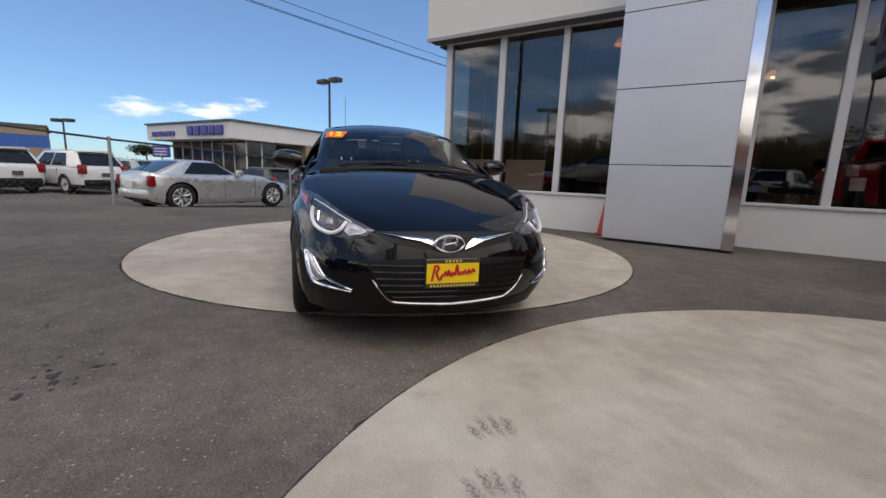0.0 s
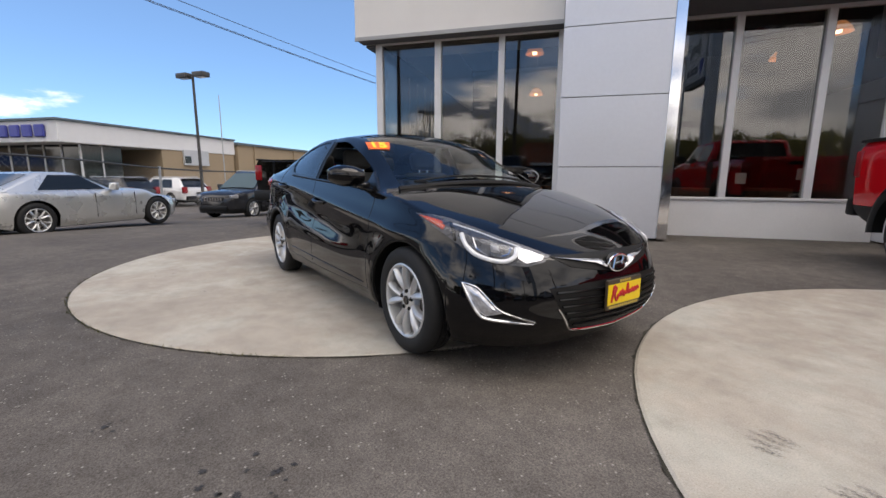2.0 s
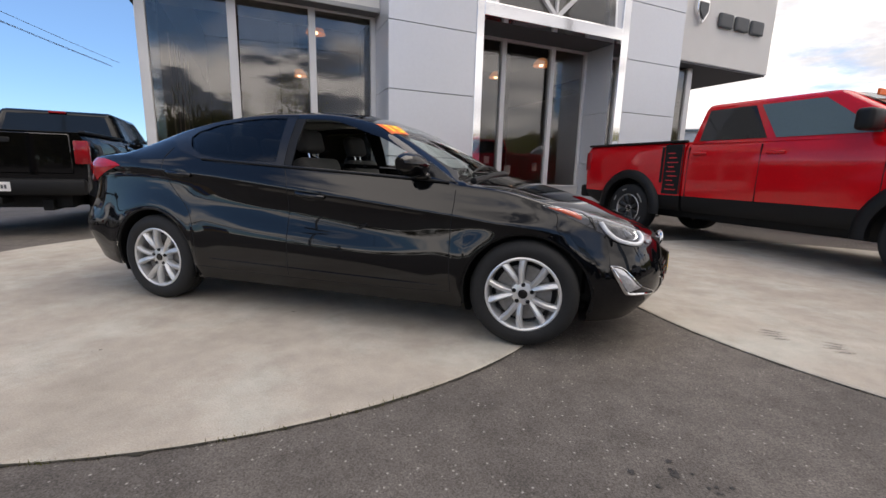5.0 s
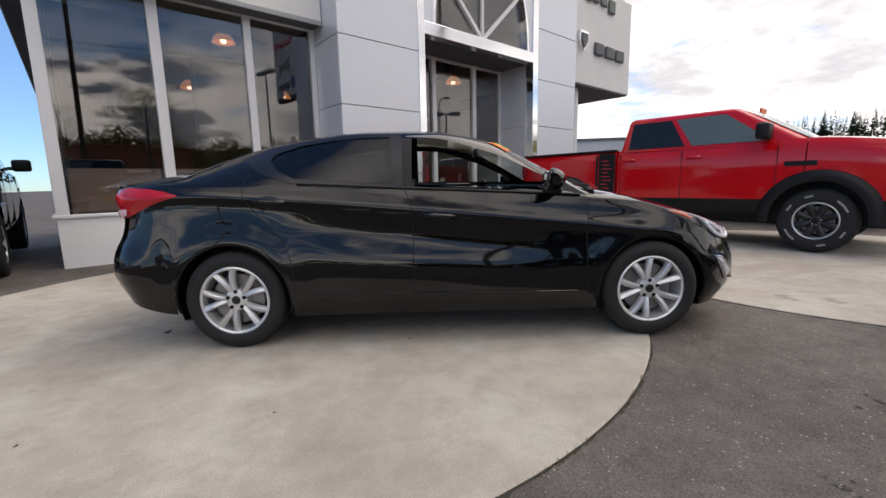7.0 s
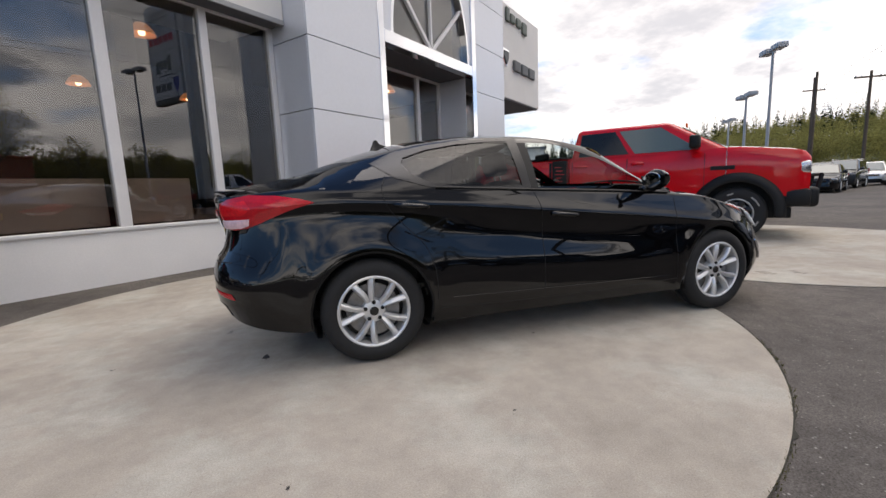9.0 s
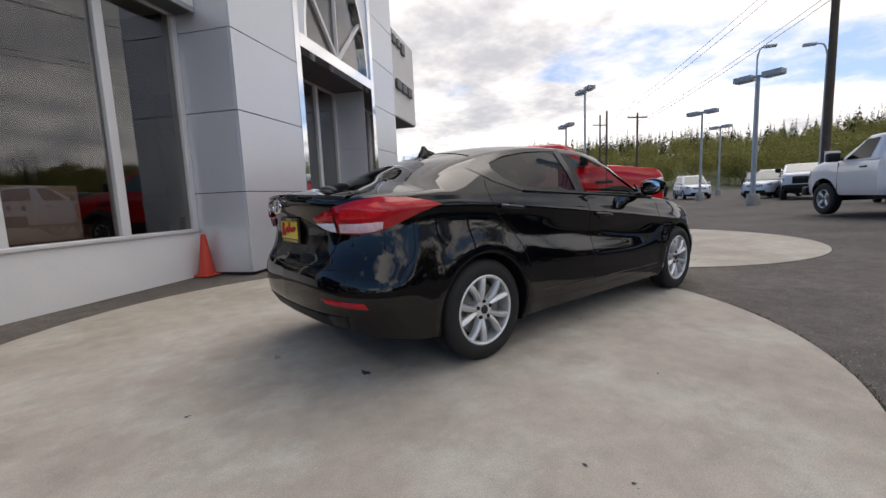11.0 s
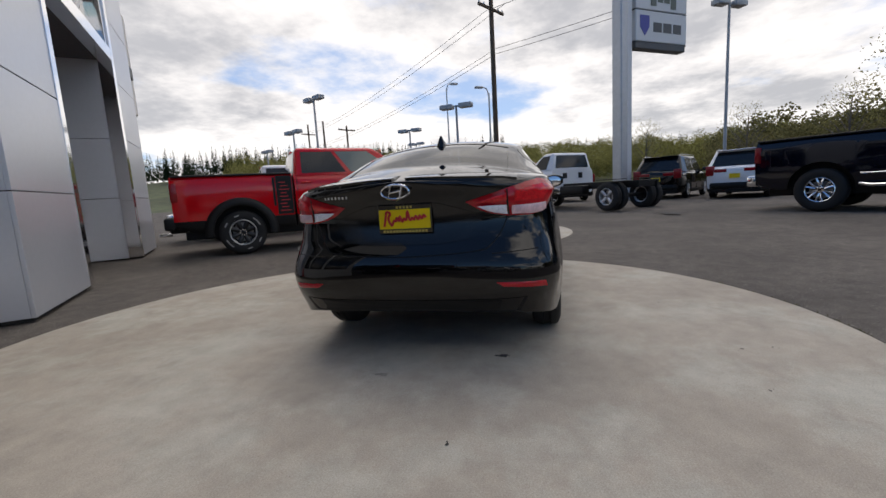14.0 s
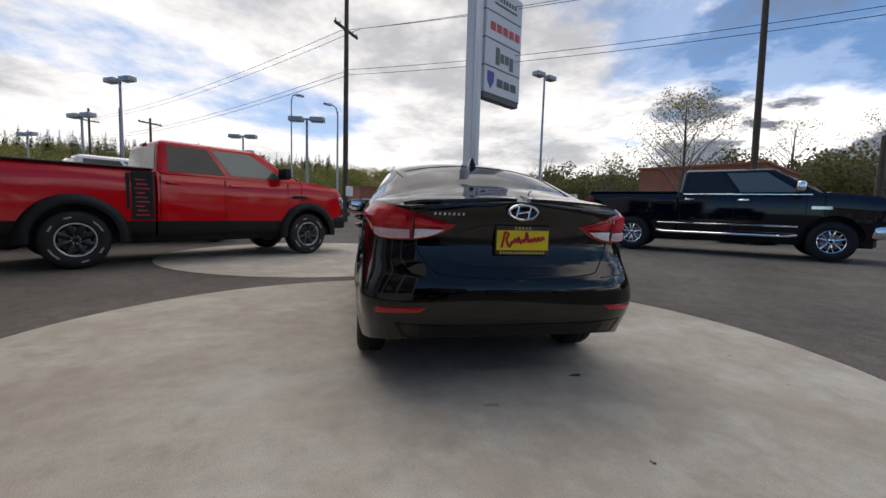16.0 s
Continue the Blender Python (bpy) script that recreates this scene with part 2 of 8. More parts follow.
ASPHALT = ground_mat("asphalt", (0.090, 0.080, 0.071), (0.152, 0.135, 0.118), (0.37, 0.345, 0.31), 0.075, (0.050, 0.046, 0.044), 0.20, 0.60, None, 66.0)
CONCRETE = ground_mat("concrete", (0.350, 0.309, 0.254), (0.456, 0.408, 0.341), (0.24, 0.215, 0.18), 0.03, (0.22, 0.192, 0.155), 0.11, 0.20, ((0.47, 0.455, 0.39), (0.315, 0.283, 0.237)))
GRASS = mat("roadside_grass", (0.07, 0.10, 0.03), 0.9, var=0.5, scale=0.3, fine=6)
BLACK_PAINT = mat("black_car_paint", (0.0022, 0.0022, 0.0026), 0.03, var=0.2, rvar=0.012, spec=0.50)
RED_PAINT = mat("red_car_paint", (0.54, 0.0065, 0.011), 0.07, var=0.06, rvar=0.02, spec=0.5)
WHITE_PAINT = mat("white_car_paint", (0.72, 0.72, 0.72), 0.25, coat=1.0, var=0.04, rvar=0.04)
SILVER_PAINT = mat("silver_car_paint", (0.60, 0.605, 0.585), 0.28, metal=0.55, coat=1.0, var=0.05, rvar=0.04)
GREY_PAINT = mat("dark_grey_car_paint", (0.022, 0.023, 0.026), 0.07, var=0.1, rvar=0.03)
NAVY_PAINT = mat("navy_car_paint", (0.0025, 0.0035, 0.009), 0.05, var=0.1, rvar=0.02)
GREEN_GREY_PAINT = mat("pale_green_car_paint", (0.30, 0.36, 0.33), 0.25, coat=1.0, var=0.05)
TRIM_BLACK = mat("black_plastic", (0.0048, 0.0048, 0.0048), 0.5, var=0.2, fine=200, bump=0.0004, spec=0.3)
GLOSS_BLACK = mat("gloss_black_plastic", (0.006, 0.006, 0.006), 0.2, var=0.2)
RUBBER = mat("tyre_rubber", (0.0088, 0.0088, 0.0088), 0.75, var=0.3, fine=60, bump=0.001)
ALLOY = mat("silver_alloy", (0.66, 0.66, 0.65), 0.36, metal=0.6, var=0.06, fine=30)
DARK_ALLOY = mat("dark_alloy", (0.016, 0.016, 0.017), 0.32, metal=0.3, var=0.2)
CHROME = mat("chrome", (0.82, 0.82, 0.83), 0.08, metal=1.0, var=0.03, rvar=0.03)
DISC_METAL = mat("brake_disc_metal", (0.25, 0.24, 0.23), 0.45, metal=0.8, var=0.2)
CAR_GLASS = glass_mat("car_glass", (0.84, 0.91, 0.87), 1.0, 1.45)
TINT_GLASS = glass_mat("tinted_car_glass", (0.13, 0.145, 0.145), 1.0, 1.5)
FAR_GLASS = mat("dark_vehicle_glass", (0.012, 0.014, 0.015), 0.06, var=0.1, rvar=0.02, spec=0.45)
SHOP_GLASS = glass_mat("shop_window_glass", (0.66, 0.65, 0.63), 1.0, 1.85)
LENS_CLEAR = glass_mat("clear_lamp_lens", (0.92, 0.93, 0.95), 1.0, 1.5)
LENS_RED = mat("red_lamp_lens", (0.44, 0.006, 0.012), 0.05, var=0.3, scale=18, fine=90)
LENS_BRIGHT_RED = mat("bright_red_lamp_lens", (0.66, 0.010, 0.016), 0.06, var=0.35, scale=30, fine=110)
REVERSE_LENS = mat("reversing_lens", (0.85, 0.80, 0.80), 0.07, var=0.3, scale=40, fine=160)
TURN_LENS = mat("smoky_pink_lens", (0.70, 0.46, 0.46), 0.07, var=0.3, scale=40, fine=160)
FOG_LENS = mat("fog_lamp_lens", (0.62, 0.63, 0.65), 0.08, metal=0.6, var=0.35, scale=45, fine=120)
WINDOW_TRIM = mat("satin_black_window_trim", (0.010, 0.010, 0.011), 0.22, var=0.2)
LENS_WHITE = mat("white_lamp_lens", (0.30, 0.30, 0.31), 0.15, coat=1.0, var=0.2, fine=120)
LENS_AMBER = mat("amber_lamp_lens", (0.55, 0.07, 0.015), 0.2, coat=1.0, var=0.1)
PLATE_YELLOW = mat("yellow_plate", (0.86, 0.60, 0.0), 0.4, var=0.05, coat=0.3)
PLATE_FRAME = mat("black_plate_frame", (0.05, 0.035, 0.02), 0.35)
GOLD_PRINT = mat("yellow_print", (0.62, 0.44, 0.10), 0.4)
RED_PRINT = mat("red_print", (0.50, 0.015, 0.02), 0.45)
ORANGE_STICKER = mat("orange_sticker", (0.92, 0.16, 0.02), 0.45, var=0.05)
YELLOW_STICKER = mat("yellow_sticker", (0.95, 0.82, 0.06), 0.45, var=0.05)
SEAT_CLOTH = mat("grey_seat_cloth", (0.045, 0.043, 0.041), 0.9, var=0.25, fine=150, bump=0.001)
DASH = mat("dark_dashboard", (0.045, 0.045, 0.044), 0.7, var=0.2, fine=120, bump=0.0005)
CLAD = mat("grey_metal_panel", (0.62, 0.64, 0.68), 0.34, metal=0.42, var=0.03, scale=1.2, fine=20, random_piece=0.015)
JOINT = mat("dark_joint", (0.03, 0.03, 0.03), 0.8)
WHITE_WALL = mat("white_painted_wall", (0.74, 0.73, 0.71), 0.75, var=0.05, scale=2, fine=60, bump=0.0008)
FASCIA_PAINT = mat("off_white_stucco", (0.70, 0.685, 0.66), 0.85, var=0.05, scale=1.5, fine=90, bump=0.001)
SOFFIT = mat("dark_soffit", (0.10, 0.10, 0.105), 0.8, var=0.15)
MULLION = mat("pale_aluminium_frame", (0.66, 0.655, 0.65), 0.45, metal=0.2, var=0.04)
GREY_WALL = mat("grey_block_wall", (0.34, 0.345, 0.35), 0.8, var=0.08)
# Room finishes kept near black: the dimness behind the glass is in the colour.
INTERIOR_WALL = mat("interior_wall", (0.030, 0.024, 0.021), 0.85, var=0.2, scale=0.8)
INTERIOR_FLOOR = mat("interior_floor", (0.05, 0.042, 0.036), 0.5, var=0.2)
TAN_BOARD = mat("tan_board", (0.52, 0.40, 0.35), 0.75, var=0.04)
WOOD = mat("brown_wood", (0.22, 0.10, 0.045), 0.5, var=0.3, scale=6)
TRUCK_RED = mat("dark_red_lamp_lens", (0.26, 0.006, 0.010), 0.08, var=0.25, fine=60)
FAR_SCREEN = mat("greenish_vehicle_windscreen", (0.10, 0.13, 0.12), 0.05, var=0.05, scale=1.5, rvar=0.02, spec=0.7)
TYRE_PRINT = mat("worn_white_tyre_print", (0.30, 0.29, 0.28), 0.85, var=0.35)
PAPER = mat("white_paper", (0.75, 0.74, 0.72), 0.8, var=0.04)
COPPER_SHADE = mat("amber_glass_shade", (0.80, 0.33, 0.12), 0.3, var=0.1, emit=0.35)
LAMP_GLOW = mat("lamp_glow", (1.0, 0.72, 0.42), 0.5, emit=5.0)
CONE_ORANGE = mat("orange_cone_plastic", (0.50, 0.040, 0.018), 0.5, var=0.12, scale=9)
GALV = mat("galvanised_steel", (0.42, 0.43, 0.44), 0.42, metal=0.6, var=0.12, scale=5)
POLE_GREY = mat("grey_pole_paint", (0.38, 0.39, 0.40), 0.5, var=0.1)
POLE_DARK = mat("dark_bronze_pole", (0.05, 0.048, 0.045), 0.5, var=0.1)
POLE_WOOD = mat("weathered_pole_wood", (0.105, 0.075, 0.052), 0.9, var=0.35, scale=4, fine=60, bump=0.004)
WIRE = mat("black_cable", (0.02, 0.02, 0.02), 0.6)
SIGN_WHITE = mat("white_sign_face", (0.60, 0.61, 0.62), 0.35, var=0.02)
SIGN_DARK = mat("dark_green_grey_print", (0.10, 0.12, 0.10), 0.5)
SIGN_RED = mat("red_sign_print", (0.55, 0.03, 0.05), 0.5)
SIGN_GREY = mat("dark_grey_print", (0.07, 0.075, 0.08), 0.5)
SIGN_BLUE = mat("blue_sign", (0.045, 0.055, 0.30), 0.45, var=0.05)
STRIPE_BLUE = mat("blue_wall_stripe", (0.02, 0.11, 0.42), 0.6, var=0.05)
FAR_WHITE = mat("far_white_wall", (0.70, 0.70, 0.70), 0.8, var=0.04)
FAR_TAN = mat("far_tan_wall", (0.34, 0.26, 0.17), 0.85, var=0.08, scale=0.8)
FAR_GREY = mat("far_grey_roof", (0.10, 0.13, 0.15), 0.7)
FAR_PALE = mat("far_pale_siding", (0.48, 0.50, 0.52), 0.7)
BRICK_MAT = mat("orange_brick", (0.36, 0.115, 0.058), 0.9, var=0.18, scale=1.2, fine=8)
MORTAR = mat("pale_mortar", (0.30, 0.24, 0.20), 0.9)
BARK = mat("grey_bark", (0.13, 0.11, 0.09), 0.9, var=0.3, fine=20)
LEAF_SPRING = leaf_mat("spring_leaf", (0.26, 0.24, 0.08))
LEAF_GREEN = leaf_mat("green_leaf", (0.165, 0.15, 0.065))
LEAF_EVERGREEN = leaf_mat("evergreen_leaf", (0.035, 0.055, 0.022))
LEAF_CONIFER = leaf_mat("conifer_needle", (0.020, 0.032, 0.018))
HILL_MAT = mat("wooded_hill", (0.075, 0.085, 0.035), 0.95, var=0.6, scale=0.05, fine=0.4)
LAMP_HOUSING = mat("dark_lamp_housing", (0.075, 0.077, 0.083), 0.28, metal=0.5, var=0.4, scale=14, fine=70)
LAMP_SILVER = mat("silver_lamp_reflector", (0.50, 0.50, 0.52), 0.20, metal=0.9, var=0.4, scale=16, fine=80)
GUIDE_WHITE = mat("white_light_guide", (0.78, 0.79, 0.80), 0.2, var=0.03)
DIRT = mat("dirt_filled_joint", (0.035, 0.032, 0.022), 0.95, var=0.5, scale=5, fine=60)
OIL = mat("oil_stain", (0.035, 0.032, 0.030), 0.75, var=0.4, scale=9, fine=80)
SCUFF = mat("rubber_scuff", (0.265, 0.245, 0.21), 0.9, var=0.3, scale=9, fine=60)
WEED = leaf_mat("dry_weed", (0.085, 0.082, 0.030))


def rubber_mark():
    """Thin rubber smear that fades towards its edge and breaks up over the grain of the concrete."""
    m = bpy.data.materials.new("rubber_mark")
    m.use_nodes = True
    nt = m.node_tree
    n, link = nt.nodes, nt.links
    bs = n["Principled BSDF"]
    bs.inputs["Base Color"].default_value = (0.215, 0.195, 0.172, 1)
    bs.inputs["Roughness"].default_value = 0.85
    tc = n.new("ShaderNodeTexCoord")
    mp = n.new("ShaderNodeMapping")
    mp.inputs["Location"].default_value = (-1.0, -1.0, 0.0)
    mp.inputs["Scale"].default_value = (2.0, 2.0, 0.0)
    link.new(tc.outputs["Generated"], mp.inputs["Vector"])
    gr = n.new("ShaderNodeTexGradient")
    gr.gradient_type = 'SPHERICAL'
    link.new(mp.outputs["Vector"], gr.inputs["Vector"])
    nz = n.new("ShaderNodeTexNoise")
    nz.inputs["Scale"].default_value = 75.0
    nz.inputs["Detail"].default_value = 5.0
    link.new(tc.outputs["Object"], nz.inputs["Vector"])
    mr = n.new("ShaderNodeMapRange")
    mr.inputs["From Min"].default_value = 0.38
    mr.inputs["From Max"].default_value = 0.66
    mr.inputs["To Max"].default_value = 1.0
    link.new(nz.outputs["Fac"], mr.inputs["Value"])
    mu = n.new("ShaderNodeMath")
    mu.operation = 'MULTIPLY'
    mu.use_clamp = True
    link.new(gr.outputs["Fac"], mu.inputs[0])
    link.new(mr.outputs["Result"], mu.inputs[1])
    link.new(mu.outputs[0], bs.inputs["Alpha"])
    return m


RUBBER_MARK = rubber_mark()


# ---- building helpers ----
def part(name, bm, material, parent=None, label="", smooth=False, matrix=None):
    """Links a bmesh as one mesh object, under a thing or a part where one is given."""
    me = bpy.data.meshes.new(name)
    bm.normal_update()
    bm.to_mesh(me)
    bm.free()
    if smooth:
        me.shade_smooth()
        if smooth is not True:
            me.set_sharp_from_angle(angle=radians(smooth))
    for mt in material if isinstance(material, (list, tuple)) else (material,):
        me.materials.append(mt)
    ob = new(name, me)
    if parent is not None:
        ob.parent = parent
    if matrix is not None:
        ob.matrix_basis = matrix
    if label:
        ob["label"] = label
    return ob


def again(name, ob, parent, matrix=None):
    """A further piece on the same mesh as ob."""
    o = new(name, ob.data)
    o.parent = parent
    if matrix is not None:
        o.matrix_basis = matrix
    if "label" in ob:
        o["label"] = ob["label"]
    return o


def thing(name, label, category, matrix=None, group="", kind=""):
    ob = new(name)
    ob.empty_display_size = 0.2
    if matrix is not None:
        ob.matrix_basis = matrix
    return tagged(ob, label, category, group, kind)


def box(x0, x1, y0, y1, z0, z1, bevel=0.0, bm=None, seg=1):
    b = bmesh.new()
    vs = [b.verts.new((x, y, z)) for z in (z0, z1) for y in (y0, y1) for x in (x0, x1)]
    for f in ((0, 2, 3, 1), (4, 5, 7, 6), (0, 1, 5, 4), (2, 6, 7, 3), (0, 4, 6, 2), (1, 3, 7, 5)):
        b.faces.new([vs[i] for i in f])
    if bevel:
        bmesh.ops.bevel(b, geom=b.edges[:], offset=bevel, segments=seg, profile=0.5, affect="EDGES")
    if bm is None:
        return b
    join(bm, b)
    return bm


def join(bm, other, m=None):
    """Adds other to bm, moved by m, and frees it."""
    new_v = {}
    for v in other.verts:
        new_v[v] = bm.verts.new(m @ v.co if m is not None else v.co)
    for f in other.faces:
        try:
            nf = bm.faces.new([new_v[v] for v in f.verts])
            nf.material_index, nf.smooth = f.material_index, f.smooth
        except ValueError:
            pass
    other.free()
    return bm


def prism(points, y0, y1, bevel=0.0):
    """A closed outline of (x, z) points, extruded from y0 to y1."""
    b = bmesh.new()
    a = [b.verts.new((x, y0, z)) for x, z in points]
    c = [b.verts.new((x, y1, z)) for x, z in points]
    b.faces.new(a)
    b.faces.new(c[::-1])
    n = len(points)
    for i in range(n):
        j = (i + 1) % n
        b.faces.new((a[j], a[i], c[i], c[j]))
    bmesh.ops.recalc_face_normals(b, faces=b.faces[:])
    if bevel:
        bmesh.ops.bevel(b, geom=b.edges[:], offset=bevel, segments=2, profile=0.5, affect="EDGES")
    return b


def lathe(profile, steps=32, axis="y", closed=False):
    """Turns a profile of (radius, along) points round an axis."""
    b = bmesh.new()
    rings = []
    for k in range(steps):
        a = 2 * math.pi * k / steps
        ring = []
        for r, h in profile:
            c, s = r * math.cos(a), r * math.sin(a)
            ring.append(b.verts.new({"y": (c, h, s), "z": (c, s, h), "x": (h, c, s)}[axis]))
        rings.append(ring)
    n = len(profile)
    for k in range(steps):
        p, q = rings[k], rings[(k + 1) % steps]
        for i in range(n if closed else n - 1):
            j = (i + 1) % n
            try:
                b.faces.new((p[i], p[j], q[j], q[i]))
            except ValueError:
                pass
    bmesh.ops.remove_doubles(b, verts=b.verts[:], dist=1e-5)
    bmesh.ops.recalc_face_normals(b, faces=b.faces[:])
    return b


def tube(points, radius, sides=8, bm=None):
    """A round bar along points; radius is one number or one for each point."""
    b = bmesh.new() if bm is None else bm
    pts = [Vector(p) for p in points]
    rad = radius if isinstance(radius, (list, tuple)) else [radius] * len(pts)
    prev = None
    for i, p in enumerate(pts):
        d = (pts[min(i + 1, len(pts) - 1)] - pts[max(i - 1, 0)]).normalized()
        u = d.orthogonal().normalized() if prev is None else (prev - d * prev.dot(d)).normalized()
        prev = u
        w = d.cross(u)
        ring = [b.verts.new(p + (u * math.cos(2 * math.pi * k / sides) + w * math.sin(2 * math.pi * k / sides)) * rad[i]) for k in range(sides)]
        if i:
            for k in range(sides):
                b.faces.new((last[k], last[(k + 1) % sides], ring[(k + 1) % sides], ring[k]))
        else:
            b.faces.new(ring[::-1])
        last = ring
    b.faces.new(last)
    return b


def curve(xs, vs):
    """A smooth function through control values that never overshoots them."""
    xs, vs = np.array(xs, float), np.array(vs, float)
    h, d = np.diff(xs), np.diff(vs) / np.diff(xs)
    m = np.zeros(len(xs))
    m[0], m[-1] = d[0], d[-1]
    for i in range(1, len(xs) - 1):
        if d[i - 1] * d[i] > 0:
            w1, w2 = 2 * h[i] + h[i - 1], h[i] + 2 * h[i - 1]
            m[i] = (w1 + w2) / (w1 / d[i - 1] + w2 / d[i])

    def f(x):
        x = min(max(x, xs[0]), xs[-1])
        i = min(max(int(np.searchsorted(xs, x)) - 1, 0), len(xs) - 2)
        t = (x - xs[i]) / h[i]
        return float((2 * t**3 - 3 * t**2 + 1) * vs[i] + (t**3 - 2 * t**2 + t) * h[i] * m[i] + (-2 * t**3 + 3 * t**2) * vs[i + 1] + (t**3 - t**2) * h[i] * m[i + 1])

    return f


def step(a, b, x):
    t = min(max((x - a) / (b - a), 0.0), 1.0)
    return t * t * (3 - 2 * t)


# ---- ground ----
def ground(x, y):
    """Height of the lot: level round the display discs, falling away towards -x and rising a little towards the road."""
    left = -0.30 * step(-6.0, -12.0, x) - 0.30 * step(-11.0, -18.0, x) * step(-7.0, -2.0, y)
    road = 0.13 * step(4.0, 9.0, 0.5 * x - 0.87 * y)
    return left + road


DISCS = ((-1.421, 0.398, 3.042), (4.873, 1.612, 3.016))


def build_ground():
    bm = bmesh.new()
    ax = [-2500, -700, -250, -120, -70, -45, -32] + [-26 + i * 1.0 for i in range(53)] + [32, 45, 70, 120, 250, 700, 2500]
    grid = [[bm.verts.new((x, y, ground(x, y) - 0.012)) for x in ax] for y in ax]
    for j in range(len(ax) - 1):
        for i in range(len(ax) - 1):
            bm.faces.new((grid[j][i], grid[j][i + 1], grid[j + 1][i + 1], grid[j + 1][i]))
    g = part("ground", bm, ASPHALT, smooth=True)
    tagged(g, "grey worn asphalt of a car lot with light stone specks", "asphalt", kind="structure")
    for cx, cy, r in DISCS:
        b = bmesh.new()
        n = 128
        rings = []
        for rr, z in ((r, -0.06), (r + random.uniform(-0.002, 0.002), -0.006), (r - 0.012, 0.0), (r * 0.66, 0.0), (r * 0.33, 0.0)):
            rings.append([b.verts.new((cx + (rr + (0.006 * noise.noise((k * 0.9, cx, 0)) if rr > r * 0.9 else 0)) * math.cos(2 * math.pi * k / n), cy + rr * math.sin(2 * math.pi * k / n), z)) for k in range(n)])
        mid = b.verts.new((cx, cy, 0.0))
        for p, q in zip(rings, rings[1:]):
            for k in range(n):
                b.faces.new((p[k], p[(k + 1) % n], q[(k + 1) % n], q[k]))
        for k in range(n):
            b.faces.new((rings[-1][k], rings[-1][(k + 1) % n], mid))
        d = part("pavement", b, CONCRETE)
        tagged(d, "round pale concrete display pad set into the asphalt", "concrete pad", kind="structure")
        # dirt-filled joint round the pad, uneven in width
        b = bmesh.new()
        n = 420
        ins = [b.verts.new((cx + (r - 0.010) * math.cos(2 * math.pi * k / n), cy + (r - 0.010) * math.sin(2 * math.pi * k / n), -0.0065)) for k in range(n)]
        ous = []
        for k in range(n):
            w = 0.007 + 0.014 * max(0.0, noise.noise((k * 0.11, cx, 2.0))) + 0.026 * max(0.0, noise.noise((k * 0.7, cy, 5.0)))
            ous.append(b.verts.new((cx + (r + w) * math.cos(2 * math.pi * k / n), cy + (r + w) * math.sin(2 * math.pi * k / n), -0.0065)))
        for k in range(n):
            b.faces.new((ins[k], ous[k], ous[(k + 1) % n], ins[(k + 1) % n]))
        j = part("pavement_joint", b, DIRT)
        tagged(j, "dark dirt-filled joint round the concrete pad", "joint", kind="structure")


build_ground()


def stain(name, label, x, y, z, size, m, seed, lumps=1, stretch=(1.0, 1.0), turn=0.0):
    """A flat mark of uneven outline on the ground, of one or several blots."""
    rng = random.Random(seed)
    b = bmesh.new()
    for k in range(lumps):
        ox, oy = (0, 0) if k == 0 else (rng.gauss(0, 1.3) * size * stretch[0] * (2.2 if lumps > 6 else 1), rng.gauss(0, 1.3) * size * stretch[1] * (1.5 if lumps > 6 else 1))
        s = size if k == 0 else size * rng.uniform(0.12, 0.6)
        ph = rng.uniform(0, 50)
        mid = b.verts.new((ox, oy, 0))
        ring = []
        for i in range(40):
            a = 2 * math.pi * i / 40
            rr = s * (0.62 + 0.5 * noise.noise((math.cos(a) * 1.6 + ph, math.sin(a) * 1.6, 0)) + 0.35 * noise.noise((math.cos(a) * 5 + ph, math.sin(a) * 5, 3)))
            ring.append(b.verts.new((ox + rr * math.cos(a) * stretch[0], oy + rr * math.sin(a) * stretch[1], 0)))
        for i in range(40):
            b.faces.new((mid, ring[i], ring[(i + 1) % 40]))
    o = part(name, b, m, matrix=pose(x, y, z, 0, 0, turn))
    tagged(o, label, "stain", kind="structure")


stain("oil_stain", "dark oil blots on the asphalt", 2.06, -1.87, -0.0085, 0.042, OIL, 4, 26)
stain("oil_stain", "small dark oil drips on the asphalt", 1.30, -2.25, -0.0085, 0.020, OIL, 9, 8)
stain("oil_stain", "small dark oil drips on the asphalt", 1.99, -1.73, -0.0085, 0.024, OIL, 10, 5)
stain("oil_stain", "dark drip mark on the concrete pad", -2.03, -0.50, 0.003, 0.05, OIL, 11, 1, (0.7, 1.3), 10)
stain("oil_stain", "faint drip mark on the concrete pad", -2.35, 0.15, 0.003, 0.045, SCUFF, 12, 1, (0.7, 1.2))
stain("oil_stain", "dark damp patch on the asphalt behind the chassis truck", 7.35, -4.0, 0.096, 0.42, OIL, 33, 2, (1.5, 0.6), 0)
for _i, (_x, _y) in enumerate(((2.925, -0.07), (3.21, -0.185))):
    for _k in range(4):
        stain("tyre_scuff", "faint tyre scuff bars on the concrete", _x + 0.012 * (_k - 1.5) ** 2, _y + (_k - 1.9) * 0.047, 0.003 + 0.0004 * _k, 0.10, RUBBER_MARK, 30 + _i * 5 + _k, 1, (1.15, 0.34), 14 - 7 * _k)


for _i, (_x, _y) in enumerate(((-0.24, -0.77), (-0.83, -1.66), (-1.82, -1.85), (-1.78, -2.02), (-2.94, -0.35), (-2.34, -1.75))):
    stain("dirt_fleck", "small dark fleck of dirt on the concrete pad", _x, _y, 0.0035, 0.016, OIL, 60 + _i, 2, (1.0, 0.6), 40 * _i)


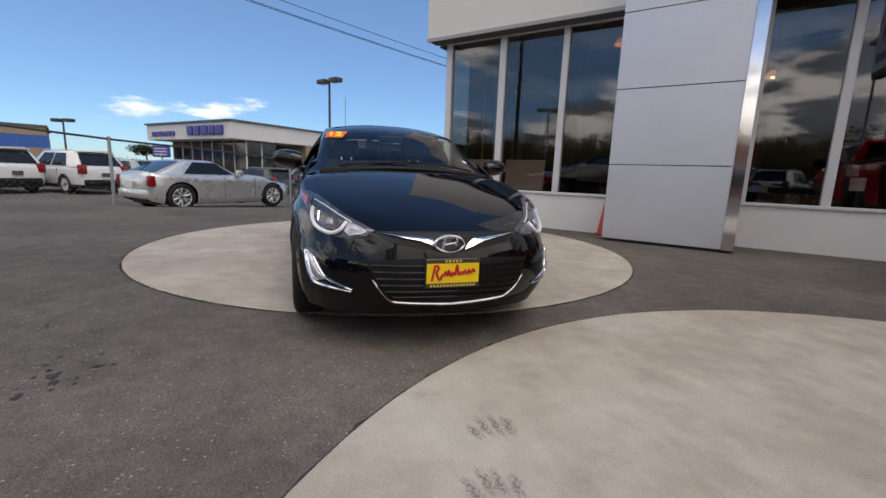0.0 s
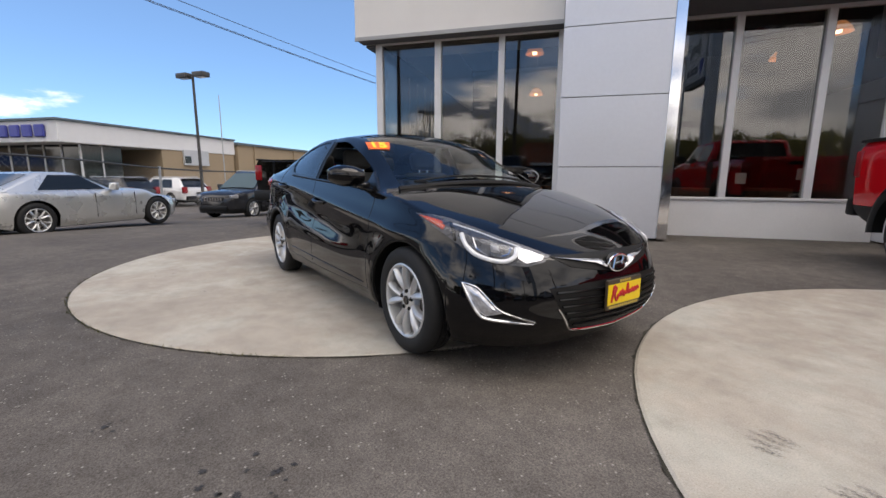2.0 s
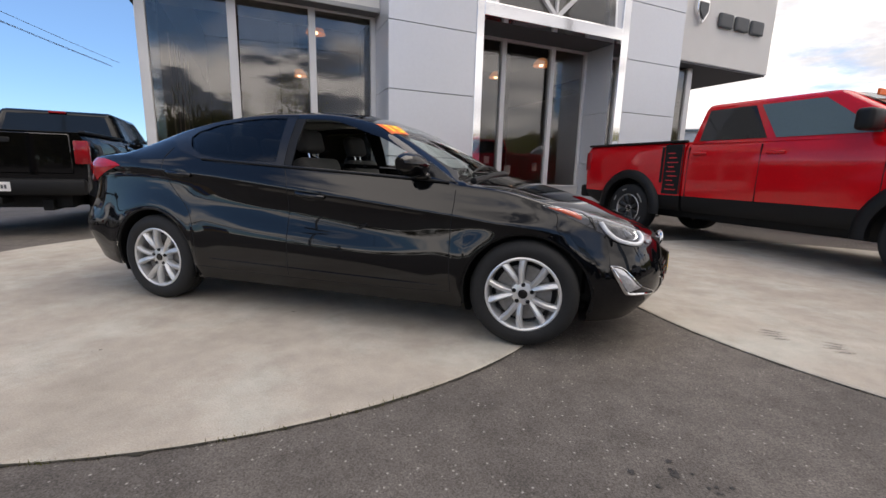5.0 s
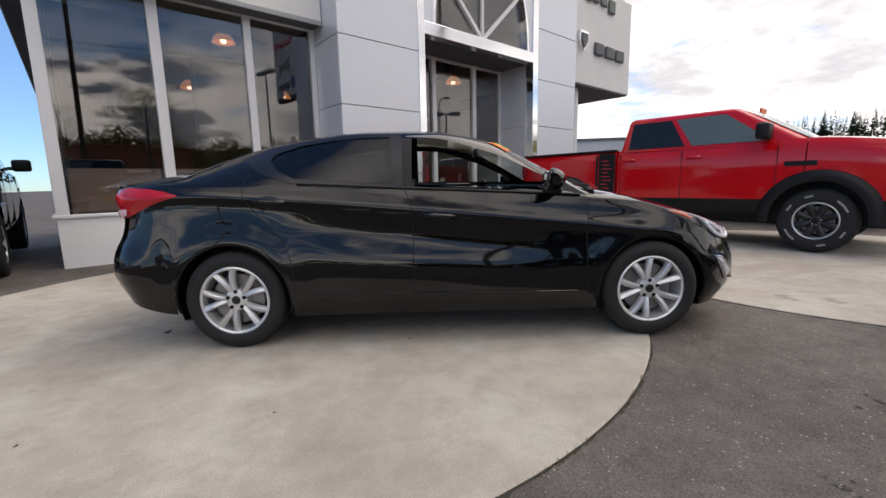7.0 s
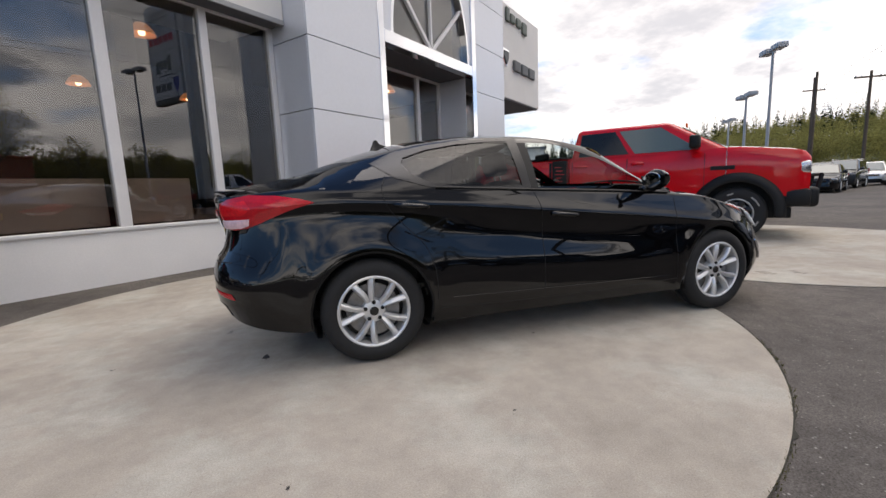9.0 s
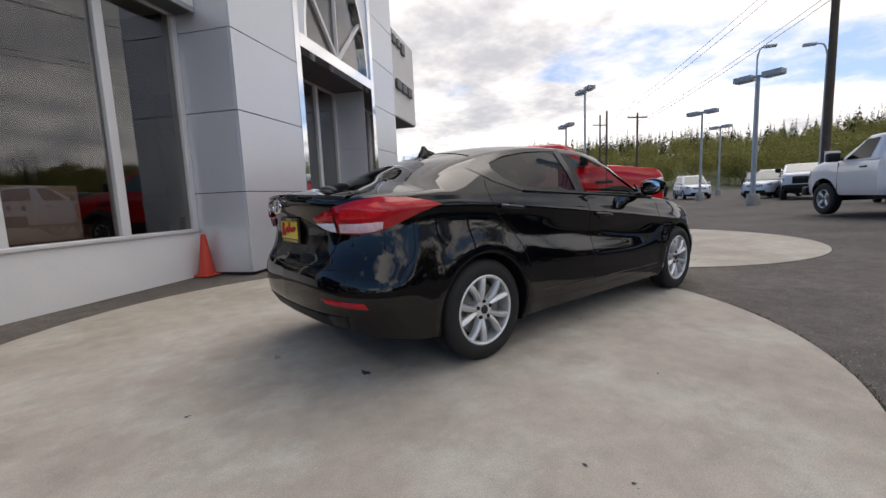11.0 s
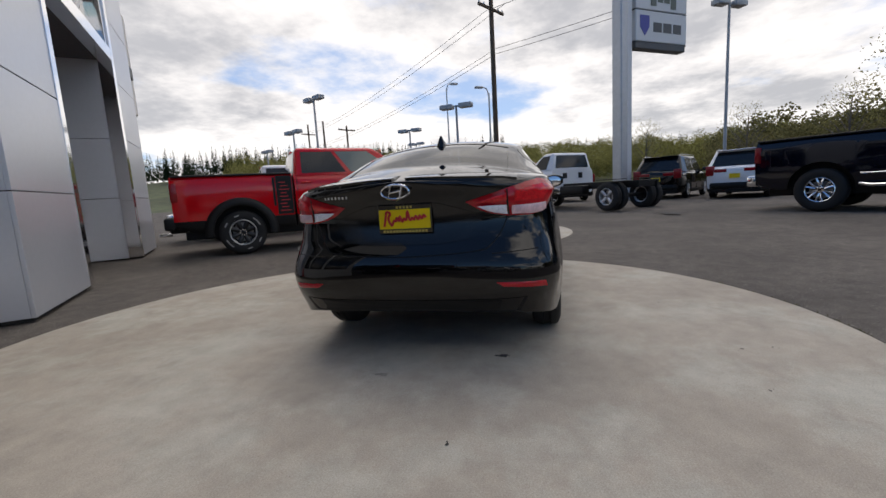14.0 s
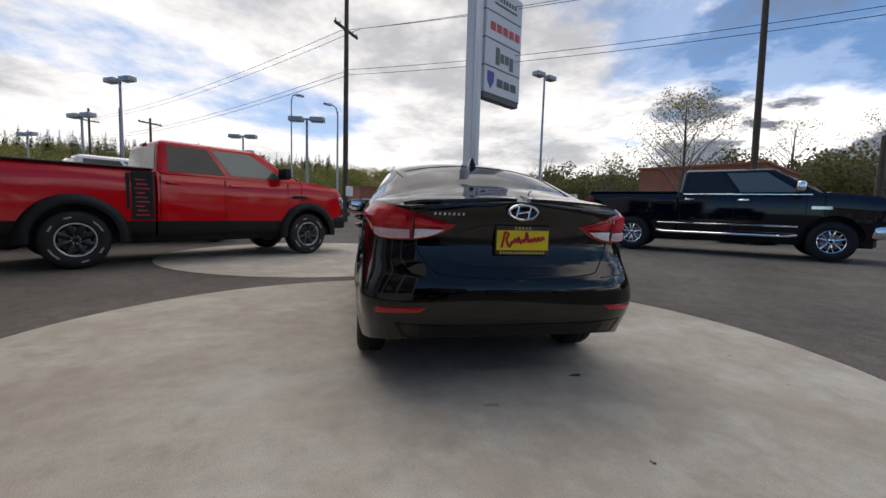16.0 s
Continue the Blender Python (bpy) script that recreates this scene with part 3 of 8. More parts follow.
def joint_weeds():
    """Short dry blades of grass growing in the joint of the larger pad."""
    rng = random.Random(77)
    b = bmesh.new()
    for _ in range(900):
        a = radians(rng.choice((rng.gauss(-38, 16), rng.gauss(-75, 25), rng.uniform(-180, 180))))
        if noise.noise((a * 9, 0.3, 1.0)) < -0.02:
            continue
        cx, cy, r = DISCS[0]
        r += rng.uniform(-0.004, 0.022)
        p = Vector((cx + r * math.cos(a), cy + r * math.sin(a), -0.008))
        t = rng.uniform(0, 6.283)
        w = Vector((math.cos(t), math.sin(t), 0)) * rng.uniform(0.0012, 0.003)
        tip = p + Vector((rng.uniform(-0.012, 0.012), rng.uniform(-0.012, 0.012), rng.uniform(0.008, 0.024)))
        b.faces.new([b.verts.new(q) for q in (p - w, p + w, tip)])
    o = part("joint_weeds", b, WEED)
    tagged(o, "short dry grass blades in the joint round the pad", "weeds", kind="stuff")


joint_weeds()


# ---- dealership building: x along the front, y into the building, origin under the car ----
BUILDING_TURN = pose(0, 0, 0, 0, 0, 39.4)
# setting-out lines of the front: module lines on the left, true metres on the right
LINES_X = ((-2.9, -2.80), (-2.62, -2.50), (-2.47, -2.36), (-1.395, -1.215), (-1.285, -1.078), (-0.15, 0.085), (-0.05, 0.203), (0.93, 1.21), (1.055, 1.298), (1.06, 1.303), (2.60, 2.98), (2.785, 3.14), (3.59, 4.15), (3.69, 4.27), (4.17, 4.82), (4.70, 5.46), (4.80, 5.58), (5.76, 6.44), (5.85, 6.52), (6.03, 6.72), (7.52, 8.40), (8.74, 10.0), (10.16, 12.6))
LINES_Y = ((3.82, 4.03), (4.28, 4.58), (4.70, 4.92), (4.83, 5.04), (13.0, 14.2))
LINES_Z = ((0.0, 0.0), (0.095, 0.085), (0.60, 0.665), (0.645, 0.715), (1.185, 1.235), (2.235, 2.395), (3.295, 3.52), (3.56, 3.76), (3.65, 3.86), (3.79, 4.10), (7.2, 7.72))


def set_out(p):
    """A point of the module grid in metres; past the last lines the grid goes on at its own step."""
    out = []
    for v, lines in zip(p, (LINES_X, LINES_Y, LINES_Z)):
        a, b = [q[0] for q in lines], [q[1] for q in lines]
        out.append(b[0] + v - a[0] if v < a[0] else b[-1] + v - a[-1] if v > a[-1] else float(np.interp(v, a, b)))
    return Vector(out)


def build_building():
    root = thing("dealership_building", "grey metal-panelled car showroom with large windows and portal", "building", BUILDING_TURN)
    P = lambda name, bm, m, parent=root, label="", smooth=False: part(name, bm, m, parent, label, smooth)
    glass_y, pier_y, fas_y = 4.74, 3.82, 4.28
    sill, head = 0.645, 3.55
    # kerb wall under the left windows, with a projecting sill
    P("knee_wall", box(-2.62, 1.06, 4.70, 4.95, -0.1, 0.60), WHITE_WALL, label="white painted block wall under the windows")
    P("window_sill", box(-2.66, 1.05, 4.655, 4.86, 0.60, 0.645, 0.008), MULLION)
    # left end wall with windows round the corner
    P("knee_wall", box(-2.62, -2.40, 4.952, 13.0, -0.1, 0.60), WHITE_WALL)
    P("window_sill", box(-2.66, -2.45, 4.862, 13.0, 0.60, 0.645, 0.008), MULLION)
    for x0, x1 in ((-2.62, -2.47), (-1.395, -1.285), (-0.15, -0.05), (0.93, 1.055)):
        P("mullion", box(x0, x1, 4.68, 4.83, sill, head, 0.006), MULLION, label="pale aluminium window post")
    P("window_head", box(-2.62, 1.055, 4.69, 4.82, head, head + 0.06, 0.004), MULLION)
    for x0, x1 in ((-2.47, -1.395), (-1.285, -0.15), (-0.05, 0.93)):
        g = P("window_pane", box(x0 - 0.01, x1 + 0.01, glass_y, glass_y + 0.012, sill - 0.005, head + 0.005), SHOP_GLASS, label="large reflective shop window pane")
        g.visible_shadow = False
    for y0 in (6.2, 7.6, 9.0, 10.4, 11.8):
        P("mullion", box(-2.60, -2.47, y0 - 0.05, y0 + 0.05, sill, head, 0.006), MULLION)
    for y0, y1 in ((4.84, 6.15), (6.25, 7.55), (7.65, 8.95), (9.05, 10.35), (10.45, 11.75)):
        g = P("window_pane", box(-2.545, -2.533, y0 - 0.01, y1 + 0.01, sill - 0.005, head + 0.005), SHOP_GLASS)
        g.visible_shadow = False
    # Dark sheet added to keep the sky from showing through the end windows.
    P("end_lining", box(-2.44, -2.42, 5.35, 12.98, 0.645, 3.55), INTERIOR_WALL, label="dark sheet added behind the end windows to hide the sky")
    for k in range(5):
        P("blind_slat", box(-2.415, -2.41, 6.0 + k * 0.55, 6.10 + k * 0.55, 0.70, 3.2), TAN_BOARD, label="pale vertical blind slat")
    # overhanging fascia: sloped soffit edge below a stucco band
    prof = [(fas_y, 3.60), (fas_y, 5.9), (6.0, 5.9), (6.0, 3.66), (4.69, 3.61)]
    b = bmesh.new()
    ring0 = [b.verts.new((-2.90, y, z)) for y, z in prof]
    ring1 = [b.verts.new((1.045, y, z)) for y, z in prof]
    b.faces.new(ring0)
    b.faces.new(ring1[::-1])
    for i in range(5):
        j = (i + 1) % 5
        b.faces.new((ring0[j], ring0[i], ring1[i], ring1[j]))
    bmesh.ops.recalc_face_normals(b, faces=b.faces[:])
    P("fascia", b, FASCIA_PAINT, label="off-white stucco fascia band over the windows")
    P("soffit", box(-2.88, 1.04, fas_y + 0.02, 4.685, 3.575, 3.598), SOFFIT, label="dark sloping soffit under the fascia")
    P("drip_edge", box(-2.905, 1.043, fas_y - 0.012, fas_y + 0.018, 3.56, 3.625, 0.003), GREY_WALL)
    P("fascia", box(-2.90, -2.45, 6.003, 13.4, 3.60, 5.9), FASCIA_PAINT)
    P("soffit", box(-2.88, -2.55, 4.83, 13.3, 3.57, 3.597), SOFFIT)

    # ---- portal: two panelled piers, metal trim, glazed arch ----
    def pier(x0, x1, yb):
        P("pier_core", box(x0 + 0.03, x1 - 0.03, pier_y + 0.03, yb, 0.0, 7.2), JOINT, label="dark backing behind the panels")
        zs = [0.035, 1.185, 2.235, 3.295, 4.36, 5.42, 6.48, 7.2]
        for za, zb in zip(zs, zs[1:]):
            P("panel", box(x0, x1, pier_y, pier_y + 0.032, za + 0.006, zb - 0.006, 0.003), CLAD)
            for xs in (x0, x1 - 0.032):
                P("panel", box(xs, xs + 0.032, pier_y + 0.034, yb, za + 0.006, zb - 0.006, 0.003), CLAD)

    pier(1.06, 2.60, 4.93)
    pier(6.03, 7.52, 4.93)
    # polished trim round the opening
    for x0, x1 in ((2.602, 2.785), (5.85, 6.028)):
        P("trim", box(x0, x1, pier_y - 0.012, pier_y + 0.18, 0.03, 7.0, 0.004), CHROME, label="polished metal edge trim of the portal")
    P("trim", box(2.787, 5.848, pier_y - 0.010, pier_y + 0.18, 3.652, 3.79, 0.004), CHROME)
    P("trim", box(2.787, 5.848, pier_y + 0.182, 4.70, 3.664, 3.76), CLAD)
    # side linings of the recess
    for x0, x1 in ((2.606, 2.78), (5.855, 6.025)):
        for za, zb in ((0.02, 1.18), (1.19, 2.23), (2.24, 3.652)):
            P("panel", box(x0, x1, pier_y + 0.185, 4.86, za, zb, 0.003), CLAD)
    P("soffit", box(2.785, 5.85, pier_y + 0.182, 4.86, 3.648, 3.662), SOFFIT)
    # recessed glazing
    P("knee_wall", box(2.79, 5.845, 4.83, 5.03, -0.1, 0.60), WHITE_WALL)
    P("window_sill", box(2.79, 5.845, 4.79, 4.98, 0.60, 0.645, 0.006), MULLION)
    for x0, x1 in ((2.79, 2.86), (3.59, 3.69), (4.70, 4.80), (5.76, 5.845)):
        P("mullion", box(x0, x1, 4.83, 4.96, sill, 3.60, 0.006), MULLION)
    P("window_head", box(2.79, 5.845, 4.84, 4.95, 3.60, 3.646, 0.004), MULLION)
    for x0, x1 in ((2.86, 3.59), (3.69, 4.70), (4.80, 5.76)):
        g = P("window_pane", box(x0 - 0.01, x1 + 0.01, 4.885, 4.897, sill, 3.605), SHOP_GLASS)
        g.visible_shadow = False
    # arch over the opening: panels with an arched hole, trim, glazing bars
    cx, z0, a, h = 4.317, 3.79, 1.36, 2.05
    arc = [(cx + a * math.cos(t), z0 + h * math.sin(t)) for t in [math.pi * k / 28 for k in range(29)]]
    b = bmesh.new()
    outer = []
    for x, z in arc:
        t = (x - cx) / a
        outer.append((5.848 if t > 0.999 else 2.787 if t < -0.999 else cx + 1.53 * max(-1, min(1, t * 1.15)), z if abs(t) > 0.87 else 7.0))
    for y in (pier_y + 0.02,):
        va = [b.verts.new((x, y, z)) for x, z in arc]
        vo = [b.verts.new((x, y, z)) for x, z in outer]
        for i in range(len(arc) - 1):
            b.faces.new((va[i], vo[i], vo[i + 1], va[i + 1]))
    ext = bmesh.ops.extrude_face_region(b, geom=b.faces[:])
    bmesh.ops.translate(b, verts=[e for e in ext["geom"] if isinstance(e, bmesh.types.BMVert)], vec=(0, 0.12, 0))
    bmesh.ops.recalc_face_normals(b, faces=b.faces[:])
    P("arch_panel", b, CLAD, label="grey panel with an arched opening over the entrance")
    b = bmesh.new()
    for k in range(28):
        (x0, zz0), (x1, zz1) = arc[k], arc[k + 1]
        f = [((x - cx) * s + cx, (z - z0) * s + z0) for s in (1.0, 0.955) for x, z in ((x0, zz0), (x1, zz1))]
        q = [f[0], f[1], f[3], f[2]]
        lo = [b.verts.new((x, pier_y + 0.005, z)) for x, z in q]
        hi = [b.verts.new((x, pier_y + 0.15, z)) for x, z in q]
        b.faces.new(lo)
        b.faces.new(hi[::-1])
        for i in range(4):
            b.faces.new((lo[i], lo[(i + 1) % 4], hi[(i + 1) % 4], hi[i]))
    bmesh.ops.recalc_face_normals(b, faces=b.faces[:])
    P("arch_trim", b, CHROME)
    glass = prism([((x - cx) * 0.97 + cx, (z - z0) * 0.97 + z0 + 0.002) for x, z in arc], pier_y + 0.10, pier_y + 0.112)
    P("arch_pane", glass, SHOP_GLASS).visible_shadow = False

    def bar(p, q, w=0.035):
        d = Vector((q[0] - p[0], 0, q[1] - p[1]))
        n = Vector((-d.z, 0, d.x)).normalized() * w
        pts = [(p[0] + n.x, p[1] + n.z), (p[0] - n.x, p[1] - n.z), (q[0] - n.x, q[1] - n.z), (q[0] + n.x, q[1] + n.z)]
        return prism(pts, pier_y + 0.04, pier_y + 0.098, 0.004)

    P("glazing_bar", bar((4.15, 3.80), (3.02, 5.02)), MULLION)
    P("glazing_bar", bar((4.19, 3.80), (5.52, 5.02)), MULLION)
    P("glazing_bar", bar((4.17, 3.86), (4.17, 5.80), 0.022), MULLION)
    P("portal_roof", box(1.08, 7.50, pier_y + 0.05, 6.5, 7.2, 7.3), CLAD)
    P("portal_back", box(2.80, 5.84, 4.30, 4.42, 3.80, 7.2), GREY_WALL)

    # ---- right block: fascia with raised marks, one window bay ----
    P("fascia", box(7.53, 10.16, fas_y, 8.5, 3.67, 6.32, 0.01), FASCIA_PAINT, label="off-white stucco sign band")
    P("soffit", box(7.54, 10.13, fas_y + 0.03, 8.4, 3.64, 3.668), SOFFIT)
    P("knee_wall", box(7.53, 8.75, 4.70, 4.9, -0.1, 0.60), WHITE_WALL)
    P("mullion", box(8.60, 8.74, 4.68, 4.84, 0.60, 3.64, 0.006), MULLION)
    P("window_pane", box(7.54, 8.60, 4.74, 4.752, 0.60, 3.64), SHOP_GLASS).visible_shadow = False
    P("end_wall", box(8.62, 8.74, 4.86, 13.0, -0.1, 3.638), WHITE_WALL)
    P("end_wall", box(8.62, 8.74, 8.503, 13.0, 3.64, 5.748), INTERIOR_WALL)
    # raised marks, drawn as plain shapes
    for dx, w, hh, dz in ((0, 0.20, 0.42, -0.04), (0.25, 0.20, 0.28, 0), (0.51, 0.20, 0.28, 0), (0.77, 0.22, 0.38, -0.10)):
        P("raised_mark", box(8.51 + dx, 8.51 + dx + w, fas_y - 0.07, fas_y - 0.002, 5.84 + dz, 5.84 + dz + hh, 0.04, seg=2), SIGN_DARK)
    shield = [(8.23, 4.96), (8.56, 4.96), (8.56, 4.70), (8.40, 4.43), (8.23, 4.70)]
    P("raised_mark", prism(shield, fas_y - 0.09, fas_y - 0.002, 0.015), CHROME, label="shield-shaped metal emblem")
    P("raised_mark", prism([(x * 0.72 + 8.395 * 0.28, z * 0.72 + 4.72 * 0.28) for x, z in shield], fas_y - 0.11, fas_y - 0.092, 0.006), SIGN_GREY)
    for dx in (0, 0.35, 0.70):
        P("raised_mark", box(8.87 + dx, 9.16 + dx, fas_y - 0.08, fas_y - 0.002, 4.47, 4.80, 0.03, seg=2), SIGN_GREY)

    # ---- shell: roof, back and side walls, floor and ceiling ----
    P("roof", box(-2.9, 10.1, 6.1, 13.5, 5.75, 5.9), FAR_GREY)
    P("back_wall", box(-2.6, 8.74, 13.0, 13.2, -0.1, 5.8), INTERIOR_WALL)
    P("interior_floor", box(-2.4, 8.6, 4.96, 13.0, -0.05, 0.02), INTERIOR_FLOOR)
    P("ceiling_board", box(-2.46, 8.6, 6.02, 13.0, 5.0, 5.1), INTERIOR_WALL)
    # ---- seen through the glass ----
    for x0, x1 in ((-2.44, -1.42), (-1.26, -0.42)):
        P("low_screen", box(x0, x1, 4.93, 4.97, 0.66, 1.28, 0.004), TAN_BOARD, label="tan board standing inside the window")
    for x0, x1, y0 in ((-2.0, -1.2, 6.9), (0.3, 0.9, 6.4), (3.1, 3.9, 6.3), (4.9, 5.6, 6.8)):
        P("desk", box(x0, x1, y0, y0 + 0.7, 0.02, 0.78, 0.01), WOOD)
    for x0, z0_, w, hh, y in ((3.86, 0.90, 0.15, 0.20, 5.0), (4.95, 0.98, 0.16, 0.22, 5.6), (4.02, 1.15, 0.14, 0.18, 6.2)):
        P("notice", box(x0, x0 + w, y, y + 0.01, z0_, z0_ + hh), PAPER)
    for x0, y0 in ((-0.55, 6.3), (1.6, 8.2), (3.2, 9.0), (5.6, 8.0)):
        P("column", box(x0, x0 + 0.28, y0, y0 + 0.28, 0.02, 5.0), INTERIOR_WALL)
    for ob in root.children:
        for v in ob.data.vertices:
            v.co = set_out(v.co)
    return root


building = build_building()


def pendant_lamp(x, y, z):
    p = BUILDING_TURN @ set_out((x, y, z))
    t = thing("pendant_lamp", "amber glass pendant lamp hanging lit inside the showroom", "lamp", Matrix.Translation(p), "showroom pendant lamps")
    part("shade", lathe([(0.035, 0.22), (0.10, 0.20), (0.19, 0.10), (0.235, 0.0), (0.225, 0.0), (0.18, 0.09), (0.09, 0.185)], 28, "z"), COPPER_SHADE, t, smooth=True)
    part("bulb", lathe([(0.0, -0.02), (0.05, 0.0), (0.06, 0.05), (0.03, 0.12), (0.0, 0.13)], 16, "z"), LAMP_GLOW, t, smooth=True)
    part("cord", tube([(0, 0, 0.20), (0, 0, set_out((x, y, 5.0)).z - p.z)], 0.012), WIRE, t)


for _p in ((0.31, 7.35, 3.85), (0.19, 10.2, 3.55), (5.85, 6.5, 3.68), (3.31, 11.9, 3.85), (6.0, 9.0, 3.8)):
    pendant_lamp(*_p)


def traffic_cone(x, y):
    t = thing("traffic_cone", "weathered orange plastic traffic cone standing by the wall", "traffic cone", pose(x, y, ground(x, y), 0, 0, 38))
    part("base", box(-0.13, 0.13, -0.13, 0.13, 0.0, 0.03, 0.012, seg=2), CONE_ORANGE, t)
    part("body", lathe([(0.118, 0.03), (0.112, 0.07), (0.034, 0.62), (0.028, 0.635), (0.02, 0.635), (0.02, 0.6)], 28, "z"), CONE_ORANGE, t, smooth=40)


traffic_cone(-2.10, 4.42)


# ---- wheels, shared by all vehicles; the axle runs along y, the outer face looks to -y ----
def wheel_meshes(radius, rim, width, style):
    """Returns (name, mesh, material, label, sub-part of) rows for one wheel at the origin."""
    hw = width / 2
    sh = 0.03 * radius / 0.32
    prof = [(rim * 0.985, -hw * 0.84), (rim + 0.012, -hw * 0.93), (rim + (radius - rim) * 0.45, -hw * 1.0), (radius - sh * 1.1, -hw * 0.93), (radius - sh * 0.35, -hw * 0.82), (radius, -hw * 0.6)]
    rows = []
    groove = [(radius, -hw * 0.28), (radius - 0.008, -hw * 0.26), (radius - 0.008, -hw * 0.18), (radius, -hw * 0.16)]
    full = prof + groove + [(r, -y) for r, y in reversed(groove)] + [(r, -y) for r, y in reversed(prof)]
    tyre = lathe(full, 48)
    out = [("tyre", tyre, RUBBER, "black rubber tyre", 40)]
    lip = [(rim, -hw * 0.86), (rim - 0.008, -hw * 0.90), (rim - 0.018, -hw * 0.84), (rim - 0.024, -hw * 0.5), (rim - 0.03, hw * 0.7), (rim, hw * 0.84)]
    spoke_mat = {"alloy": ALLOY, "chrome": CHROME, "dark": DARK_ALLOY, "steel": ALLOY}[style[0]]
    out.append(("rim", lathe(lip, 48), spoke_mat if style[0] != "dark" else ALLOY, "", 40))
    n, pairs = style[1], style[2]
    b = bmesh.new()
    y_hub, y_rim = -hw * 0.62, -hw * 0.80
    hub_r = rim * (0.34 if pairs else 0.30)
    for k in range(n):
        base = 2 * math.pi * (k + 0.5) / n
        for side in ((-1, 1) if pairs else (0,)):
            a0 = base + side * 0.15
            a1 = base + side * (math.pi / n * 0.46 if pairs else 0)
            w0, w1 = rim * (0.080 if pairs else 0.15), rim * (0.104 if pairs else 0.20)
            sec = []
            for i in range(6):
                f = i / 5
                r = hub_r * 0.8 + (rim - 0.014 - hub_r * 0.8) * f
                a = a0 + (a1 - a0) * f
                w = w0 + (w1 - w0) * f
                yc = y_hub + (y_rim - y_hub) * f - 0.012 * math.sin(f * math.pi)
                c, s = math.cos(a), math.sin(a)
                ring = []
                for u, d in ((-1.0, 0.016), (-0.62, 0.0), (side * 0.30, -0.007), (0.62, 0.0), (1.0, 0.016), (0.8, 0.04), (-0.8, 0.04)):
                    ring.append(b.verts.new((r * c - u * w * s, yc + d, r * s + u * w * c)))
                sec.append(ring)
            for p, q in zip(sec, sec[1:]):
                for i in range(7):
                    b.faces.new((p[i], p[(i + 1) % 7], q[(i + 1) % 7], q[i]))
            b.faces.new(sec[0])
            b.faces.new(sec[-1][::-1])
    join(b, lathe([(0.0, y_hub - 0.004), (hub_r * 0.62, y_hub - 0.006), (hub_r * 0.9, y_hub + 0.002), (hub_r, y_hub + 0.02), (hub_r, y_hub + 0.05), (0, y_hub + 0.05)], 28))
    bmesh.ops.recalc_face_normals(b, faces=b.faces[:])
    out.append(("spokes", b, spoke_mat, {"alloy": "silver alloy spokes", "chrome": "chromed spokes", "dark": "dark alloy spokes", "steel": "polished steel disc"}[style[0]], 45))
    out.append(("hub_cap", lathe([(0.0, y_hub - 0.014), (hub_r * 0.30, y_hub - 0.014), (hub_r * 0.37, y_hub - 0.008), (hub_r * 0.37, y_hub + 0.01)], 20), GLOSS_BLACK, "dark hub cap", 40))
    lugs = 5 if n < 8 else 8
    for k in range(lugs):
        a = 2 * math.pi * (k + 0.25) / lugs
        b = bmesh.new()
        join(b, lathe([(0.0, y_hub - 0.014), (0.009, y_hub - 0.014), (0.0125, y_hub - 0.008), (0.0135, y_hub + 0.006)], 10), Matrix.Translation((hub_r * 0.72 * math.cos(a), 0, hub_r * 0.72 * math.sin(a))))
        out.append(("lug_nut", b, TRIM_BLACK if style[0] != "dark" else CHROME, "", 40))
    out.append(("brake_disc", lathe([(0.0, -hw * 0.18), (rim * 0.74, -hw * 0.18), (rim * 0.74, hw * 0.02), (0, hw * 0.02)], 32), DISC_METAL, "", 40))
    out.append(("wheel_back", lathe([(0.0, hw * 0.25), (rim * 0.96, hw * 0.25), (rim * 0.96, hw * 0.3), (0, hw * 0.3)], 24), TRIM_BLACK, "", 40))
    return out


def add_wheels(root, radius, rim, width, style, places):
    """places: (x, y, z); wheels on the +y side are turned about."""
    first = None
    for x, y, z in places:
        m = pose(x, y, z, 0, 0, 180 if y > 0 else 0)
        if first is None:
            w = new("wheel")
            w.parent, w.matrix_basis = root, m
            kids = [part(nm, bm, mt, w, lb, sm) for nm, bm, mt, lb, sm in wheel_meshes(radius, rim, width, style)]
            first = kids
        else:
            w = new("wheel")
            w.parent, w.matrix_basis = root, m
            for k in first:
                again(k.name.split(".")[0], k, w)


# ---- the black saloon on the disc: x forward, y to its left ----
import collections

from mathutils.bvhtree import BVHTree

HX0, HX1, AXLE_F, AXLE_R, WHEEL_R = -2.31, 2.14, 1.352, -1.352, 0.318
h_zc = curve([-2.31, -2.15, -1.95, -1.75, -1.56, -1.26, -0.89, -0.48, -0.2, 0.05, 0.38, 0.79, 1.05, 1.2, 1.4, 1.75, 1.95, 2.06, 2.14],
             [1.065, 1.095, 1.135, 1.175, 1.245, 1.335, 1.40, 1.43, 1.43, 1.412, 1.335, 1.14, 1.00, 0.965, 0.92, 0.83, 0.755, 0.70, 0.64])
h_zr = curve([-2.31, -2.15, -1.95, -1.75, -1.56, -1.26, -0.89, -0.48, -0.1, 0.2, 0.35, 0.5, 0.79, 1.0, 1.2, 1.4, 1.75, 1.95, 2.14],
             [1.035, 1.06, 1.085, 1.105, 1.165, 1.258, 1.335, 1.37, 1.365, 1.325, 1.285, 1.205, 1.035, 0.95, 0.93, 0.885, 0.80, 0.735, 0.625])
